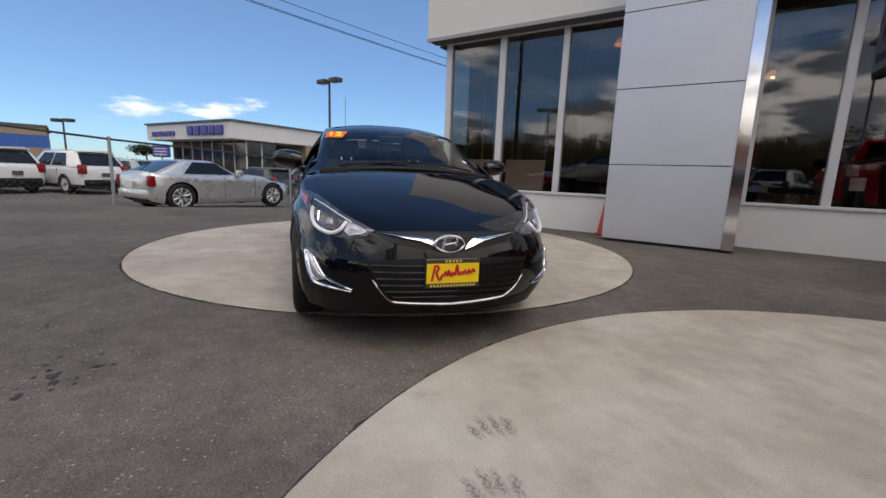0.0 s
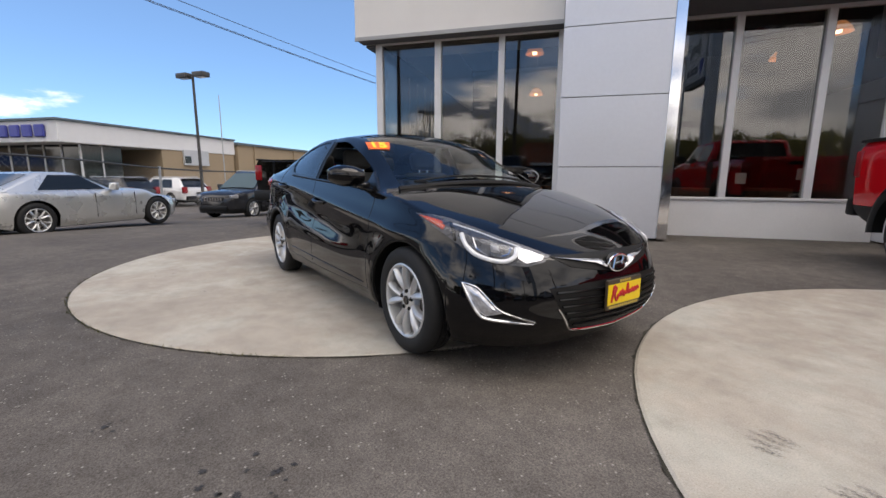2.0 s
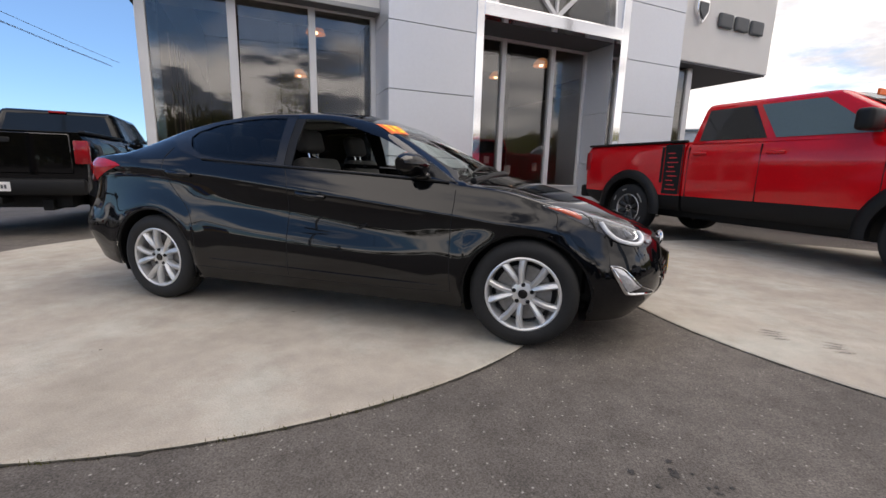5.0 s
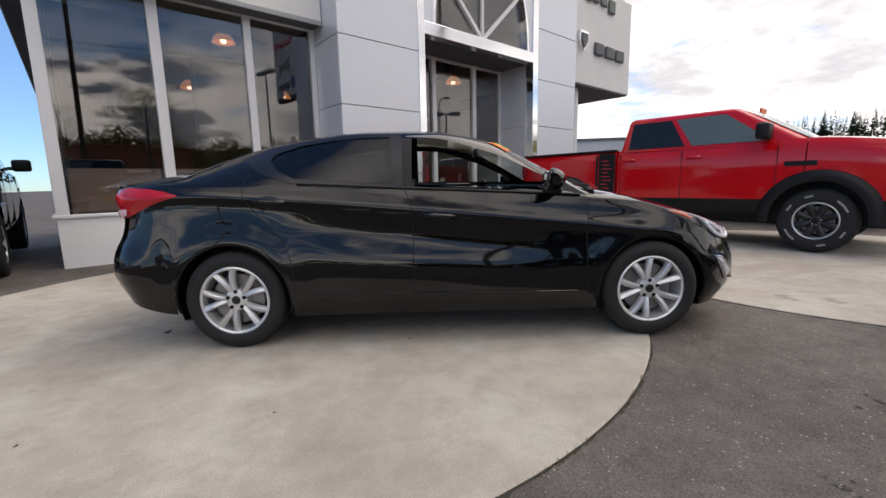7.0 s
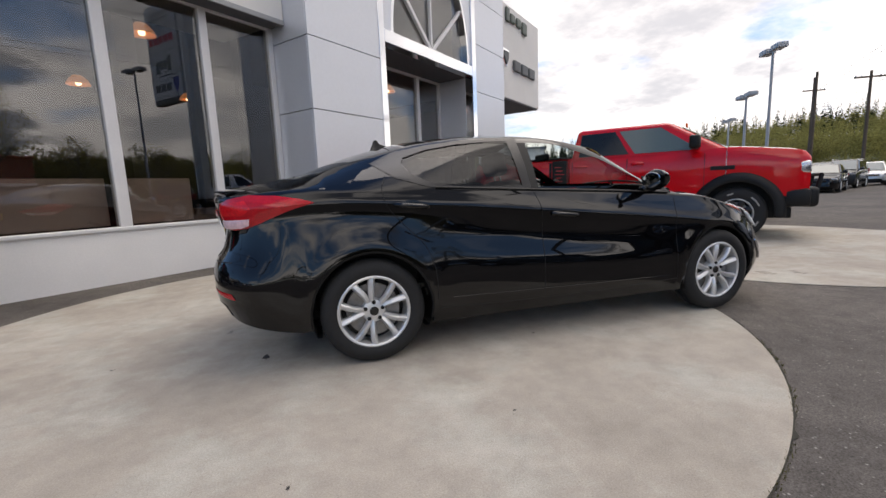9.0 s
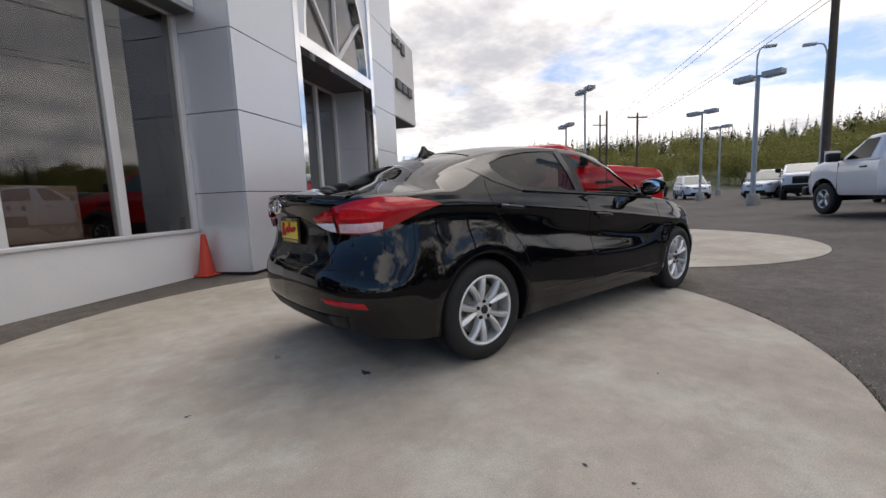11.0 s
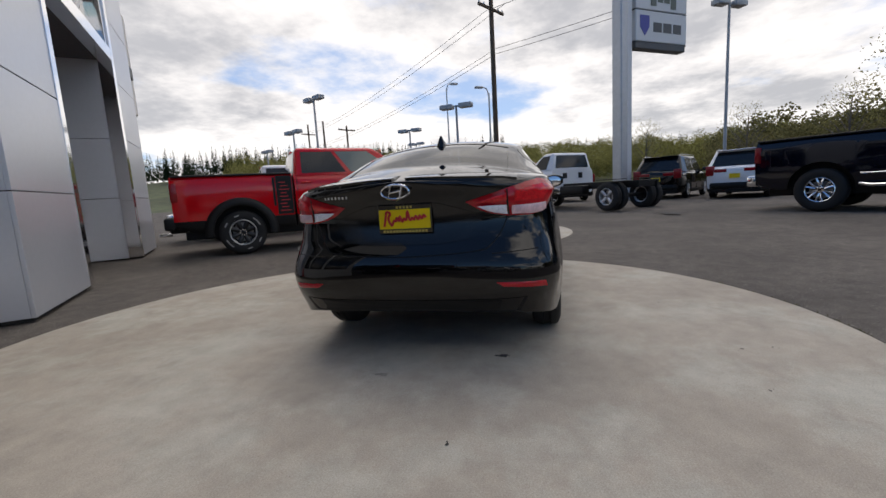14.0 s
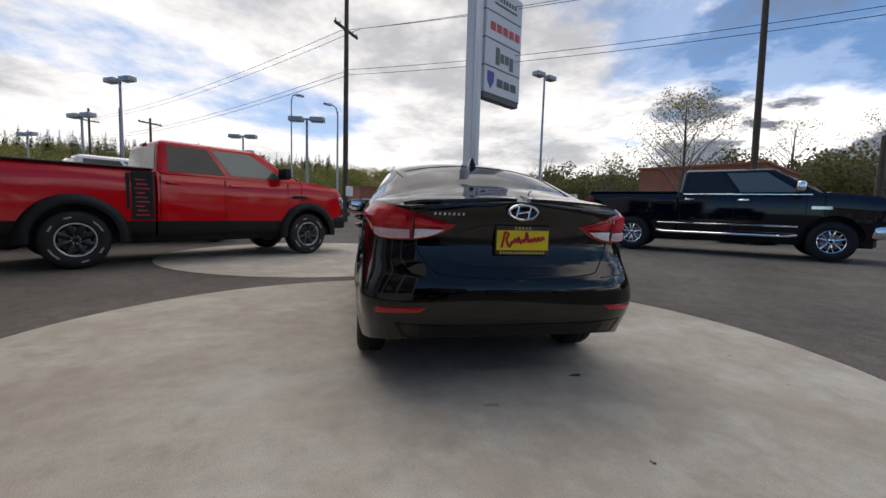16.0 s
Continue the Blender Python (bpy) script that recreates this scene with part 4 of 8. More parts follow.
h_yr = curve([-2.31, -2.0, -1.75, -1.4, -0.9, -0.3, 0.2, 0.5, 0.79, 1.0, 1.2, 1.6, 1.95, 2.14], [0.56, 0.60, 0.605, 0.585, 0.57, 0.575, 0.575, 0.60, 0.655, 0.70, 0.68, 0.60, 0.46, 0.2])
h_zb = curve([-2.31, -2.1, -1.7, -1.23, -0.27, 0.64, 1.0, 1.2, 1.41, 1.66, 1.85, 2.0, 2.14], [1.0, 1.035, 1.06, 1.05, 1.0, 0.95, 0.925, 0.905, 0.855, 0.785, 0.715, 0.66, 0.60])
h_w = curve([-2.31, -2.30, -2.27, -2.215, -2.13, -2.0, -1.8, -1.4, -0.3, 0.8, 1.2, 1.5, 1.72, 1.88, 1.99, 2.07, 2.12, 2.14],
            [0.0, 0.24, 0.46, 0.61, 0.72, 0.800, 0.85, 0.872, 0.875, 0.870, 0.868, 0.855, 0.80, 0.71, 0.59, 0.43, 0.22, 0.0])
h_low = curve([-2.31, -2.1, -1.8, -1.0, 0.9, 1.75, 1.95, 2.14], [0.34, 0.29, 0.24, 0.20, 0.20, 0.180, 0.175, 0.185])
h_shape = curve([0.0, 0.08, 0.25, 0.38, 0.5, 0.65, 0.8, 0.92, 1.0], [0.940, 0.972, 0.996, 1.0, 0.990, 0.972, 0.950, 0.930, 0.908])
h_back = curve([0.2, 0.3, 0.45, 0.6, 0.66, 0.75, 0.85, 0.95, 1.03, 1.08], [0.12, 0.08, 0.005, 0.0, 0.02, 0.075, 0.095, 0.065, 0.02, 0.0])
h_crease = curve([-2.2, -1.58, -1.09, -0.03, 0.9, 1.6], [0.95, 0.98, 0.95, 0.848, 0.752, 0.68])


def h_arch(x):
    z = 0.0
    for c, r in ((AXLE_F, 0.362), (AXLE_R, 0.372)):
        if abs(x - c) < r:
            z = max(z, WHEEL_R + math.sqrt(r * r - (x - c) ** 2))
    return z


def h_lean(x, z):
    dx = 0.0
    if x > 1.3:
        f = ((x - 1.3) / 0.84) ** 2
        dx -= f * (max(0.0, z - 0.45) ** 1.6 + 1.5 * max(0.0, 0.38 - z) ** 1.5)
    if x < -1.7:
        dx += ((-1.7 - x) / 0.61) ** 2 * h_back(z)
    return dx


def h_side(x, z):
    """Half width at a height below the belt line, with a rising crease and flared arches."""
    q = (z - 0.2) / max(h_zb(x) - 0.2, 0.1)
    y = h_w(x) * h_shape(min(max(q, 0), 1))
    t = (z - h_crease(x)) / 0.06
    k = math.exp(-t * t) if t > 0 else math.exp(-2.0 * abs(t))
    y += (0.019 * k) * step(-2.2, -1.9, x) * (1 - step(1.2, 1.7, x))
    y -= 0.024 * math.exp(-(((z - h_crease(x) + 0.17) / 0.10) ** 2)) * step(-1.30, -0.35, x) * (1 - step(0.15, 1.05, x))
    # ledge low on the doors
    y += 0.012 * math.exp(-(((z - 0.335) / 0.028) ** 2)) * step(-1.0, -0.85, x) * (1 - step(0.75, 0.92, x))
    # fuller bumper corners below the tail lamps
    y += 0.05 * math.exp(-(((z - 0.53) / 0.15) ** 2)) * step(-1.78, -2.08, x) * step(0.0, 0.35, h_w(x))
    for c in (AXLE_F, AXLE_R):
        d = math.hypot(x - c, z - WHEEL_R)
        y += 0.011 * math.exp(-(((d - 0.39) / 0.09) ** 2)) * step(0.0, 0.3, h_w(x) - 0.5)
    return y


N_LOW, N_UP, N_GL, N_TOP = 9, 16, 4, 10


def h_section(x):
    """Half section from the sill to the middle of the top: list of (x, y, z)."""
    zb, w = h_zb(x), h_w(x)
    low = max(h_low(x), h_arch(x))
    zm = max(min(0.715 - 0.055 * step(-1.72, -1.86, x), 0.2 + 0.72 * (zb - 0.2)), low + 0.01)
    pts = []
    for i in range(N_LOW):
        z = low + (zm - low) * i / N_LOW
        pts.append((h_side(x, z), z))
    for i in range(N_UP):
        z = zm + (zb - zm) * i / N_UP
        pts.append((h_side(x, z), z))
    yb = h_side(x, zb)
    yr, zr, zc = min(h_yr(x), yb * 0.86), h_zr(x), h_zc(x)
    zg = zb + 0.022 + 0.02 * step(-0.3, -1.0, x) + 0.075 * step(-0.98, -1.30, x)
    f = min(max((zg - zb) / max(zr - zb, 0.02), 0.06), 0.75) if -1.6 < x < 0.98 else 0.25
    top = 0.91 - 0.11 * step(0.0, 0.35, x)
    for t in (0.0, f, f + (top - f) * 0.5, top):
        bulge = 0.020 * math.sin(t * math.pi) * (1.0 if -1.7 < x < 1.0 else 0.4)
        pts.append((yb + (yr - yb) * t + bulge, zb + (zr - zb) * t))
    for i in range(N_TOP + 1):
        t = i / N_TOP
        yy = yr * (1 - t)
        pts.append((yy, zr + (zc - zr) * (1 - (1 - t) ** 2.3)))
    return [(x + h_lean(x, z), y, z) for y, z in pts]


def h_stations():
    xs = {-2.31, -2.305, -2.295, -2.28, -2.26, 2.14, 2.135, 2.12, 2.10}
    for a, b, n in ((-2.23, -1.85, 10), (-1.85, -1.77, 3), (-1.77, -1.15, 16), (-1.15, -1.02, 4), (-1.02, -0.31, 16), (-0.31, -0.26, 2), (-0.26, -0.20, 2), (-0.20, 0.08, 7), (0.08, 0.70, 16), (0.70, 0.92, 6), (0.92, 1.03, 3), (1.03, 1.78, 20), (1.78, 2.08, 12)):
        for i in range(n + 1):
            xs.add(round(a + (b - a) * i / n, 4))
    for c in (-1.85, -1.77, -1.15, -1.02, -0.26, 0.08, 0.92, 1.03, 1.78):
        xs |= {round(c - 0.008, 4), round(c + 0.008, 4)}
    for c, r in ((AXLE_F, 0.362), (AXLE_R, 0.372)):
        xs = {x for x in xs if min(abs(x - c + r), abs(x - c - r)) > 0.012 or x in (-1.02, -1.77, 1.03, 1.78)}
        for s in (-1, 1):
            for d in (0.0, 0.004, 0.02, 0.045):
                xs.add(round(c + s * (r - d + 1e-4), 4))
    # closer stations where the ends round off
    for lo_x, hi_x, up in ((-2.31, -1.95, 1), (1.8, 2.14, -1)):
        for k in range(1, 26):
            a, b, y = lo_x, hi_x, 0.03 * k
            for _ in range(30):
                c = (a + b) / 2
                if (h_w(c) < y) == (up > 0):
                    a = c
                else:
                    b = c
            xs.add(round(c, 5))
    return [x for x, nx in zip(sorted(xs), sorted(xs)[1:] + [9]) if nx - x > 0.0004]


def h_panel(x, row, z):
    """Which panel a cell of the shell belongs to, or None for glass."""
    rail, belt = N_LOW + N_UP + N_GL, N_LOW + N_UP
    if row >= rail:
        if x > 1.03:
            return "bonnet"
        if x > 0.08:
            return "windscreen" if row > rail else "screen_pillar"
        if x > -1.15:
            return "roof"
        if x > -1.77:
            return "rear_screen" if row > rail else "rear_wing"
        return "boot_lid"
    if row >= belt:
        k = row - belt
        if x > 1.03:
            return "front_wing" if x < 1.78 else "bonnet"
        if x < -1.77:
            return "rear_wing"
        if k in (1, 2):
            if -0.20 < x < 0.70:
                return "front_window"
            if -1.15 < x < -0.31:
                return "rear_window"
            if -0.31 <= x <= -0.20:
                return "door_pillar"
        if k == 0:
            return "front_door" if -0.20 < x < 0.92 else "rear_door" if -1.02 < x <= -0.20 else "rear_wing" if x < 0 else "front_wing"
        return "front_wing" if x > 0.92 else "screen_pillar" if x > 0.08 else "roof" if x > -1.15 else "rear_wing"
    if x > 1.78:
        return "front_bumper"
    if x < -1.85:
        if row >= N_LOW and h_w(x) < 0.61:
            return "boot_lid"
        return "rear_bumper" if row < N_LOW else "rear_wing"
    if z < 0.285 and -1.0 < x < 1.0:
        return "sill"
    if x > 0.92:
        return "front_wing"
    if x > -0.20:
        return "front_door"
    if x > -1.02:
        return "rear_door"
    return "rear_wing"


def ring_patch(bvh, outline, origin, e1, e2, cast, rings, lift, edge):
    """A patch over a closed outline (in the plane e1, e2), laid on the shell by rays along cast. lift: height of the middle, edge: of the rim."""
    b = bmesh.new()
    o, e1, e2, cast = Vector(origin), Vector(e1), Vector(e2), Vector(cast).normalized()
    c = (sum(p[0] for p in outline) / len(outline), sum(p[1] for p in outline) / len(outline))
    dense = []
    for i, p in enumerate(outline):
        q = outline[(i + 1) % len(outline)]
        n = max(1, int(math.hypot(q[0] - p[0], q[1] - p[1]) / 0.025))
        dense += [(p[0] + (q[0] - p[0]) * k / n, p[1] + (q[1] - p[1]) * k / n) for k in range(n)]

    def put(a, h, off):
        s = o + e1 * a + e2 * h - cast * 3.0
        hit, nrm, _, _ = bvh.ray_cast(s, cast)
        if hit is None:
            hit, nrm, _, _ = bvh.find_nearest(s + cast * 3.0)
        if nrm.dot(cast) > 0:
            nrm = -nrm
        return b.verts.new(hit + (nrm * 0.5 - cast * 0.5).normalized() * off)

    loops = []
    for k in range(rings):
        f = 1 - k / rings
        off = edge + (lift - edge) * min(1.0, 2.2 * k / rings)
        loops.append([put(c[0] + (p[0] - c[0]) * f, c[1] + (p[1] - c[1]) * f, off) for p in dense])
    mid = put(c[0], c[1], lift)
    m = len(dense)
    for p, q in zip(loops, loops[1:]):
        for k in range(m):
            b.faces.new((p[k], p[(k + 1) % m], q[(k + 1) % m], q[k]))
    for k in range(m):
        b.faces.new((loops[-1][k], loops[-1][(k + 1) % m], mid))
    bmesh.ops.recalc_face_normals(b, faces=b.faces[:])
    if sum((f.normal.dot(-cast) for f in b.faces)) < 0:
        bmesh.ops.reverse_faces(b, faces=b.faces[:])
    return b


def on_shell(bvh, pts, cast, off):
    out = []
    for p in pts:
        hit, nrm, _, _ = bvh.ray_cast(Vector(p) - Vector(cast) * 3, Vector(cast))
        if hit is None:
            hit = Vector(p)
        out.append(hit - Vector(cast) * off)
    return out


def sharp_rim(me):
    """Marks the open edges of a panel sharp."""
    count = collections.Counter(k for p in me.polygons for k in p.edge_keys)
    att = me.attributes.get("sharp_edge") or me.attributes.new("sharp_edge", "BOOLEAN", "EDGE")
    for e in me.edges:
        if count[e.key] == 1:
            att.data[e.index].value = True


def band_patch(bvh, outer, inner, cast, off, n=5):
    """A band between two matching closed outlines (x, z), laid on the side of the shell."""
    b = bmesh.new()
    cast = Vector(cast)
    loops = []
    for line in (outer, [((o[0] + i[0]) / 2, (o[1] + i[1]) / 2) for o, i in zip(outer, inner)], inner):
        ring = []
        for k, p in enumerate(line):
            q = line[(k + 1) % len(line)]
            ring += [(p[0] + (q[0] - p[0]) * j / n, p[1] + (q[1] - p[1]) * j / n) for j in range(n)]
        vs = []
        for x, z in ring:
            hit = bvh.ray_cast(Vector((x, 0, z)) - cast * 3, cast)[0]
            vs.append(b.verts.new((hit if hit else Vector((x, 0, z))) - cast * off))
        loops.append(vs)
    for p, q in zip(loops, loops[1:]):
        for k in range(len(p)):
            b.faces.new((p[k], p[(k + 1) % len(p)], q[(k + 1) % len(p)], q[k]))
    bmesh.ops.recalc_face_normals(b, faces=b.faces[:])
    if sum(f.normal.dot(-cast) for f in b.faces) < 0:
        bmesh.ops.reverse_faces(b, faces=b.faces[:])
    return b


def flip_y(bm):
    for v in bm.verts:
        v.co.y = -v.co.y
    bmesh.ops.reverse_faces(bm, faces=bm.faces[:])
    return bm


def smooth_line(pts, n=8):
    """Points along a smooth line through pts."""
    p = [Vector(q) for q in pts]
    out = []
    for i in range(len(p) - 1):
        a, b, c, d = p[max(i - 1, 0)], p[i], p[i + 1], p[min(i + 2, len(p) - 1)]
        for k in range(n):
            t = k / n
            out.append(0.5 * ((2 * b) + (c - a) * t + (2 * a - 5 * b + 4 * c - d) * t * t + (3 * b - a - 3 * c + d) * t**3))
    out.append(p[-1])
    return out


def build_saloon():
    root = thing("saloon_car", "glossy black four-door saloon with front window open, on concrete pad", "car")
    P = lambda name, bm, m, label="", smooth=35, parent=root: part(name, bm, m, parent, label, smooth)
    xs = h_stations()
    secs = [h_section(x) for x in xs]
    rows = len(secs[0])
    # full shell for laying things on
    full = bmesh.new()
    for sgn in (1, -1):
        g = [[full.verts.new((p[0], sgn * p[1], p[2])) for p in s] for s in secs]
        for i in range(len(xs) - 1):
            for r in range(rows - 1):
                try:
                    q = (g[i][r], g[i + 1][r], g[i + 1][r + 1], g[i][r + 1])
                    full.faces.new(q if sgn < 0 else q[::-1])
                except ValueError:
                    pass
    full.normal_update()
    bvh = BVHTree.FromBMesh(full)
    flow = {}
    for w in full.verts:
        n = w.normal.copy()
        if abs(w.co.y) < 1e-5:
            n.y = 0.0
        k = tuple(round(c, 3) for c in w.co)
        flow[k] = flow.get(k, Vector()) + n
    full.free()
    panels = {}
    for i in range(len(xs) - 1):
        xm = (xs[i] + xs[i + 1]) / 2
        for r in range(rows - 1):
            zm = (secs[i][r][2] + secs[i + 1][r + 1][2]) / 2
            panels.setdefault(h_panel(xm, r, zm), []).append((i, r))
    both = {"bonnet", "roof", "windscreen", "rear_screen", "boot_lid", "front_bumper", "rear_bumper"}
    labels = {"front_door": "black front door", "sill": "black side sill"}
    for name, cells in panels.items():
        for sides in (((1, -1),) if name in both else ((-1,), (1,))):
            b = bmesh.new()
            for sgn in sides:
                vm = {}

                def v(i, r):
                    if (i, r) not in vm:
                        p = secs[i][r]
                        vm[(i, r)] = b.verts.new((p[0], sgn * p[1], p[2]))
                    return vm[(i, r)]

                for i, r in cells:
                    q = [v(i, r), v(i, r + 1), v(i + 1, r + 1), v(i + 1, r)]
                    if sgn < 0:
                        q.reverse()
                    b.faces.new(q)
            bmesh.ops.remove_doubles(b, verts=b.verts[:], dist=2e-4)
            bmesh.ops.dissolve_degenerate(b, edges=b.edges[:], dist=1e-4)
            b.normal_update()
            glassy = name in ("windscreen", "rear_screen", "front_window", "rear_window", "quarter_window")
            for w in b.verts:
                if glassy:
                    w.co -= w.normal * 0.004
            if glassy:
                if name == "front_window" and sides == (-1,):
                    b.free()
                    continue
                ob = P(name, b, CAR_GLASS if name in ("windscreen", "front_window") else TINT_GLASS, "tinted rear side glass" if name == "rear_window" else "")
                ob.visible_shadow = False
            else:
                ob = P(name, b, TRIM_BLACK if name == "door_pillar" else BLACK_PAINT, labels.get(name, ""), 50)
                if name in ("front_door", "door_pillar"):
                    sharp_rim(ob.data)
                    md = ob.modifiers.new("thick", "SOLIDIFY")
                    md.thickness, md.offset = 0.012, -1
                else:
                    # normals of the whole shell, so that reflections run on across the joints
                    ns = []
                    for w in ob.data.vertices:
                        n = flow.get(tuple(round(c, 3) for c in w.co))
                        ns.append((n if n is not None and n.length > 0.1 else w.normal).normalized())
                    ob.data.normals_split_custom_set_from_vertices(ns)
    # ---- underside and wheel wells ----
    P("underbody", box(-1.80, 1.80, -0.60, 0.60, 0.22, 0.56, 0.03), TRIM_BLACK, "", False)
    P("floor_pan", box(-0.96, 0.96, -0.74, 0.74, 0.185, 0.30, 0.02), TRIM_BLACK, "", False)
    P("front_undertray", box(1.0, 1.92, -0.42, 0.42, 0.180, 0.27, 0.03), TRIM_BLACK, "", False)
    P("wheel_well", box(AXLE_F - 0.36, AXLE_F + 0.36, -0.62, 0.62, 0.25, 0.70, 0.05), TRIM_BLACK, "", False)
    P("wheel_well", box(AXLE_R - 0.37, AXLE_R + 0.37, -0.62, 0.62, 0.25, 0.71, 0.05), TRIM_BLACK, "", False)
    for x0, x1 in ((-0.98, 0.98),):
        for s in (-1, 1):
            P("sill_plate", box(x0, x1, min(s * 0.60, s * 0.80), max(s * 0.60, s * 0.80), 0.19, 0.26, 0.01), TRIM_BLACK, "", False)
    add_wheels(root, WHEEL_R, 0.222, 0.195, ("alloy", 5, True), [(AXLE_F, -0.752, WHEEL_R), (AXLE_R, -0.762, WHEEL_R), (AXLE_F, 0.752, WHEEL_R), (AXLE_R, 0.762, WHEEL_R)])
    # liners inside the wheel arches
    for c, rr in ((AXLE_F, 0.358), (AXLE_R, 0.368)):
        for s in (-1, 1):
            b = bmesh.new()
            rows_a = []
            for k in range(25):
                a = math.radians(-32 + 244 * k / 24)
                x, z = c + rr * math.cos(a), max(WHEEL_R + rr * math.sin(a), 0.19)
                rows_a.append([b.verts.new((x, s * y, z)) for y in (0.56, h_side(x, max(z, 0.25)) - 0.016)])
            for p, q in zip(rows_a, rows_a[1:]):
                b.faces.new((p[0], p[1], q[1], q[0]))
            b.faces.new([p[0] for p in rows_a])
            P("arch_liner", b, TRIM_BLACK, "black plastic wheel-arch liner", 60)
    # dark lip in each wheel arch
    for c, rr in ((AXLE_F, 0.362), (AXLE_R, 0.372)):
        for s in (-1, 1):
            pts = []
            for k in range(25):
                a = math.radians(-12 + 204 * k / 24)
                x, z = c + (rr - 0.004) * math.cos(a), WHEEL_R + (rr - 0.004) * math.sin(a)
                pts.append((x, s * (h_side(x, max(z, 0.2)) - 0.012), z))
            P("arch_lip", tube(pts, 0.010, 6), TRIM_BLACK)
    # ---- lamps at the front: reflector, clear lens, amber tip ----
    dd = math.sqrt(0.5)
    head = [(0.444, 0.838), (0.54, 0.832), (0.636, 0.816), (0.779, 0.772), (0.919, 0.724), (1.025, 0.688), (1.116, 0.654), (1.087, 0.626), (1.002, 0.606), (0.914, 0.612), (0.828, 0.634), (0.752, 0.662), (0.674, 0.706), (0.621, 0.740), (0.547, 0.779), (0.49, 0.810)]
    fog = [(0.713, 0.517), (0.779, 0.502), (0.830, 0.454), (0.882, 0.403), (0.930, 0.382), (1.058, 0.342), (1.027, 0.324), (0.90, 0.340), (0.815, 0.351), (0.789, 0.378), (0.754, 0.433)]
    for s in (-1, 1):
        fx = (lambda b: b) if s < 0 else flip_y
        args = dict(origin=(0, 0, 0), e1=(dd, dd, 0), e2=(0, 0, 1), cast=(-dd, dd, 0))
        lay = lambda line, off: on_shell(bvh, [(dd * h, dd * h, z) for h, z in [(p.x, p.y) for p in smooth_line([(a, c, 0) for a, c in line], 6)]], (-dd, dd, 0), off)
        lamp = P("headlamp", fx(ring_patch(bvh, head, rings=6, lift=0.002, edge=0.003, **args)), LAMP_HOUSING, "clear headlamp with silver reflector and amber tip")
        bowl = [(0.755, 0.735), (0.82, 0.725), (0.90, 0.708), (0.935, 0.690), (0.925, 0.662), (0.885, 0.648), (0.82, 0.655), (0.772, 0.685)]
        P("reflector", fx(ring_patch(bvh, bowl, rings=5, lift=-0.02, edge=0.008, **args)), CHROME, "bright reflector bowl", parent=lamp)
        a0 = [(0.968, 0.690), (1.03, 0.672), (1.085, 0.650), (1.07, 0.634), (1.0, 0.622), (0.965, 0.645)]
        P("main_beam", fx(ring_patch(bvh, a0, rings=4, lift=0.004, edge=0.008, **args)), LAMP_SILVER, "silver main beam reflector", parent=lamp)
        P("amber_reflector", fx(ring_patch(bvh, [(0.470, 0.827), (0.53, 0.821), (0.60, 0.803), (0.622, 0.780), (0.612, 0.762), (0.555, 0.789)], rings=3, lift=0.008, edge=0.005, **args)), LENS_AMBER, "amber side marker", parent=lamp)
        P("light_guide", fx(tube(lay([(0.705, 0.752), (0.722, 0.706), (0.765, 0.662), (0.83, 0.638), (0.90, 0.630), (0.948, 0.652), (0.960, 0.690)], 0.012), 0.0115, 8)), GUIDE_WHITE, "white light guide", parent=lamp)
        P("upper_guide", fx(tube(lay([(0.66, 0.792), (0.78, 0.758), (0.90, 0.718), (0.98, 0.692)], 0.008), 0.0045, 8)), GUIDE_WHITE, parent=lamp)
        P("bulb_shade", fx(ring_patch(bvh, [(0.835, 0.705), (0.875, 0.698), (0.885, 0.670), (0.845, 0.668)], rings=3, lift=0.014, edge=0.004, **args)), LENS_WHITE, parent=lamp)
        P("lamp_divider", fx(tube(lay([(0.645, 0.800), (0.665, 0.760), (0.672, 0.715)], 0.006), 0.007, 6)), GLOSS_BLACK, parent=lamp)
        cover = P("lens", fx(ring_patch(bvh, head, rings=6, lift=0.022, edge=0.006, **args)), LENS_CLEAR, parent=lamp)
        cover.visible_shadow = False
        pod = P("fog_lamp", fx(ring_patch(bvh, fog, rings=4, lift=0.004, edge=0.002, **args)), GLOSS_BLACK, "fog lamp in a bright surround")
        P("fog_surround", fx(tube(lay([(0.713, 0.515), (0.754, 0.433), (0.79, 0.374), (0.825, 0.352), (0.92, 0.344), (1.045, 0.331)], 0.005), [0.005, 0.006, 0.007, 0.008, 0.009, 0.010] + [0.010] * 19 + [0.008, 0.007, 0.006, 0.005, 0.004, 0.003], 8)), CHROME, "bright fog lamp surround", parent=pod)
        P("fog_trim", fx(tube(lay([(0.713, 0.517), (0.779, 0.502), (0.830, 0.454), (0.882, 0.403), (0.930, 0.380), (1.05, 0.340)], 0.004), 0.0045, 8)), CHROME, parent=pod)
        P("fog_lens", fx(ring_patch(bvh, [(0.724, 0.509), (0.777, 0.496), (0.826, 0.449), (0.870, 0.403), (0.90, 0.384), (0.825, 0.364), (0.796, 0.382), (0.760, 0.435)], rings=4, lift=0.012, edge=0.004, **args)), FOG_LENS, parent=pod)
    # ---- grilles, chrome, badge ----
    fr = dict(origin=(0, 0, 0), e1=(0, 1, 0), e2=(0, 0, 1), cast=(-1, 0, 0))
    mouth = [(-0.47, 0.505), (-0.25, 0.520), (0.0, 0.525), (0.25, 0.520), (0.47, 0.505), (0.42, 0.40), (0.33, 0.288), (0.17, 0.266), (0.0, 0.262), (-0.17, 0.266), (-0.33, 0.288), (-0.42, 0.40)]
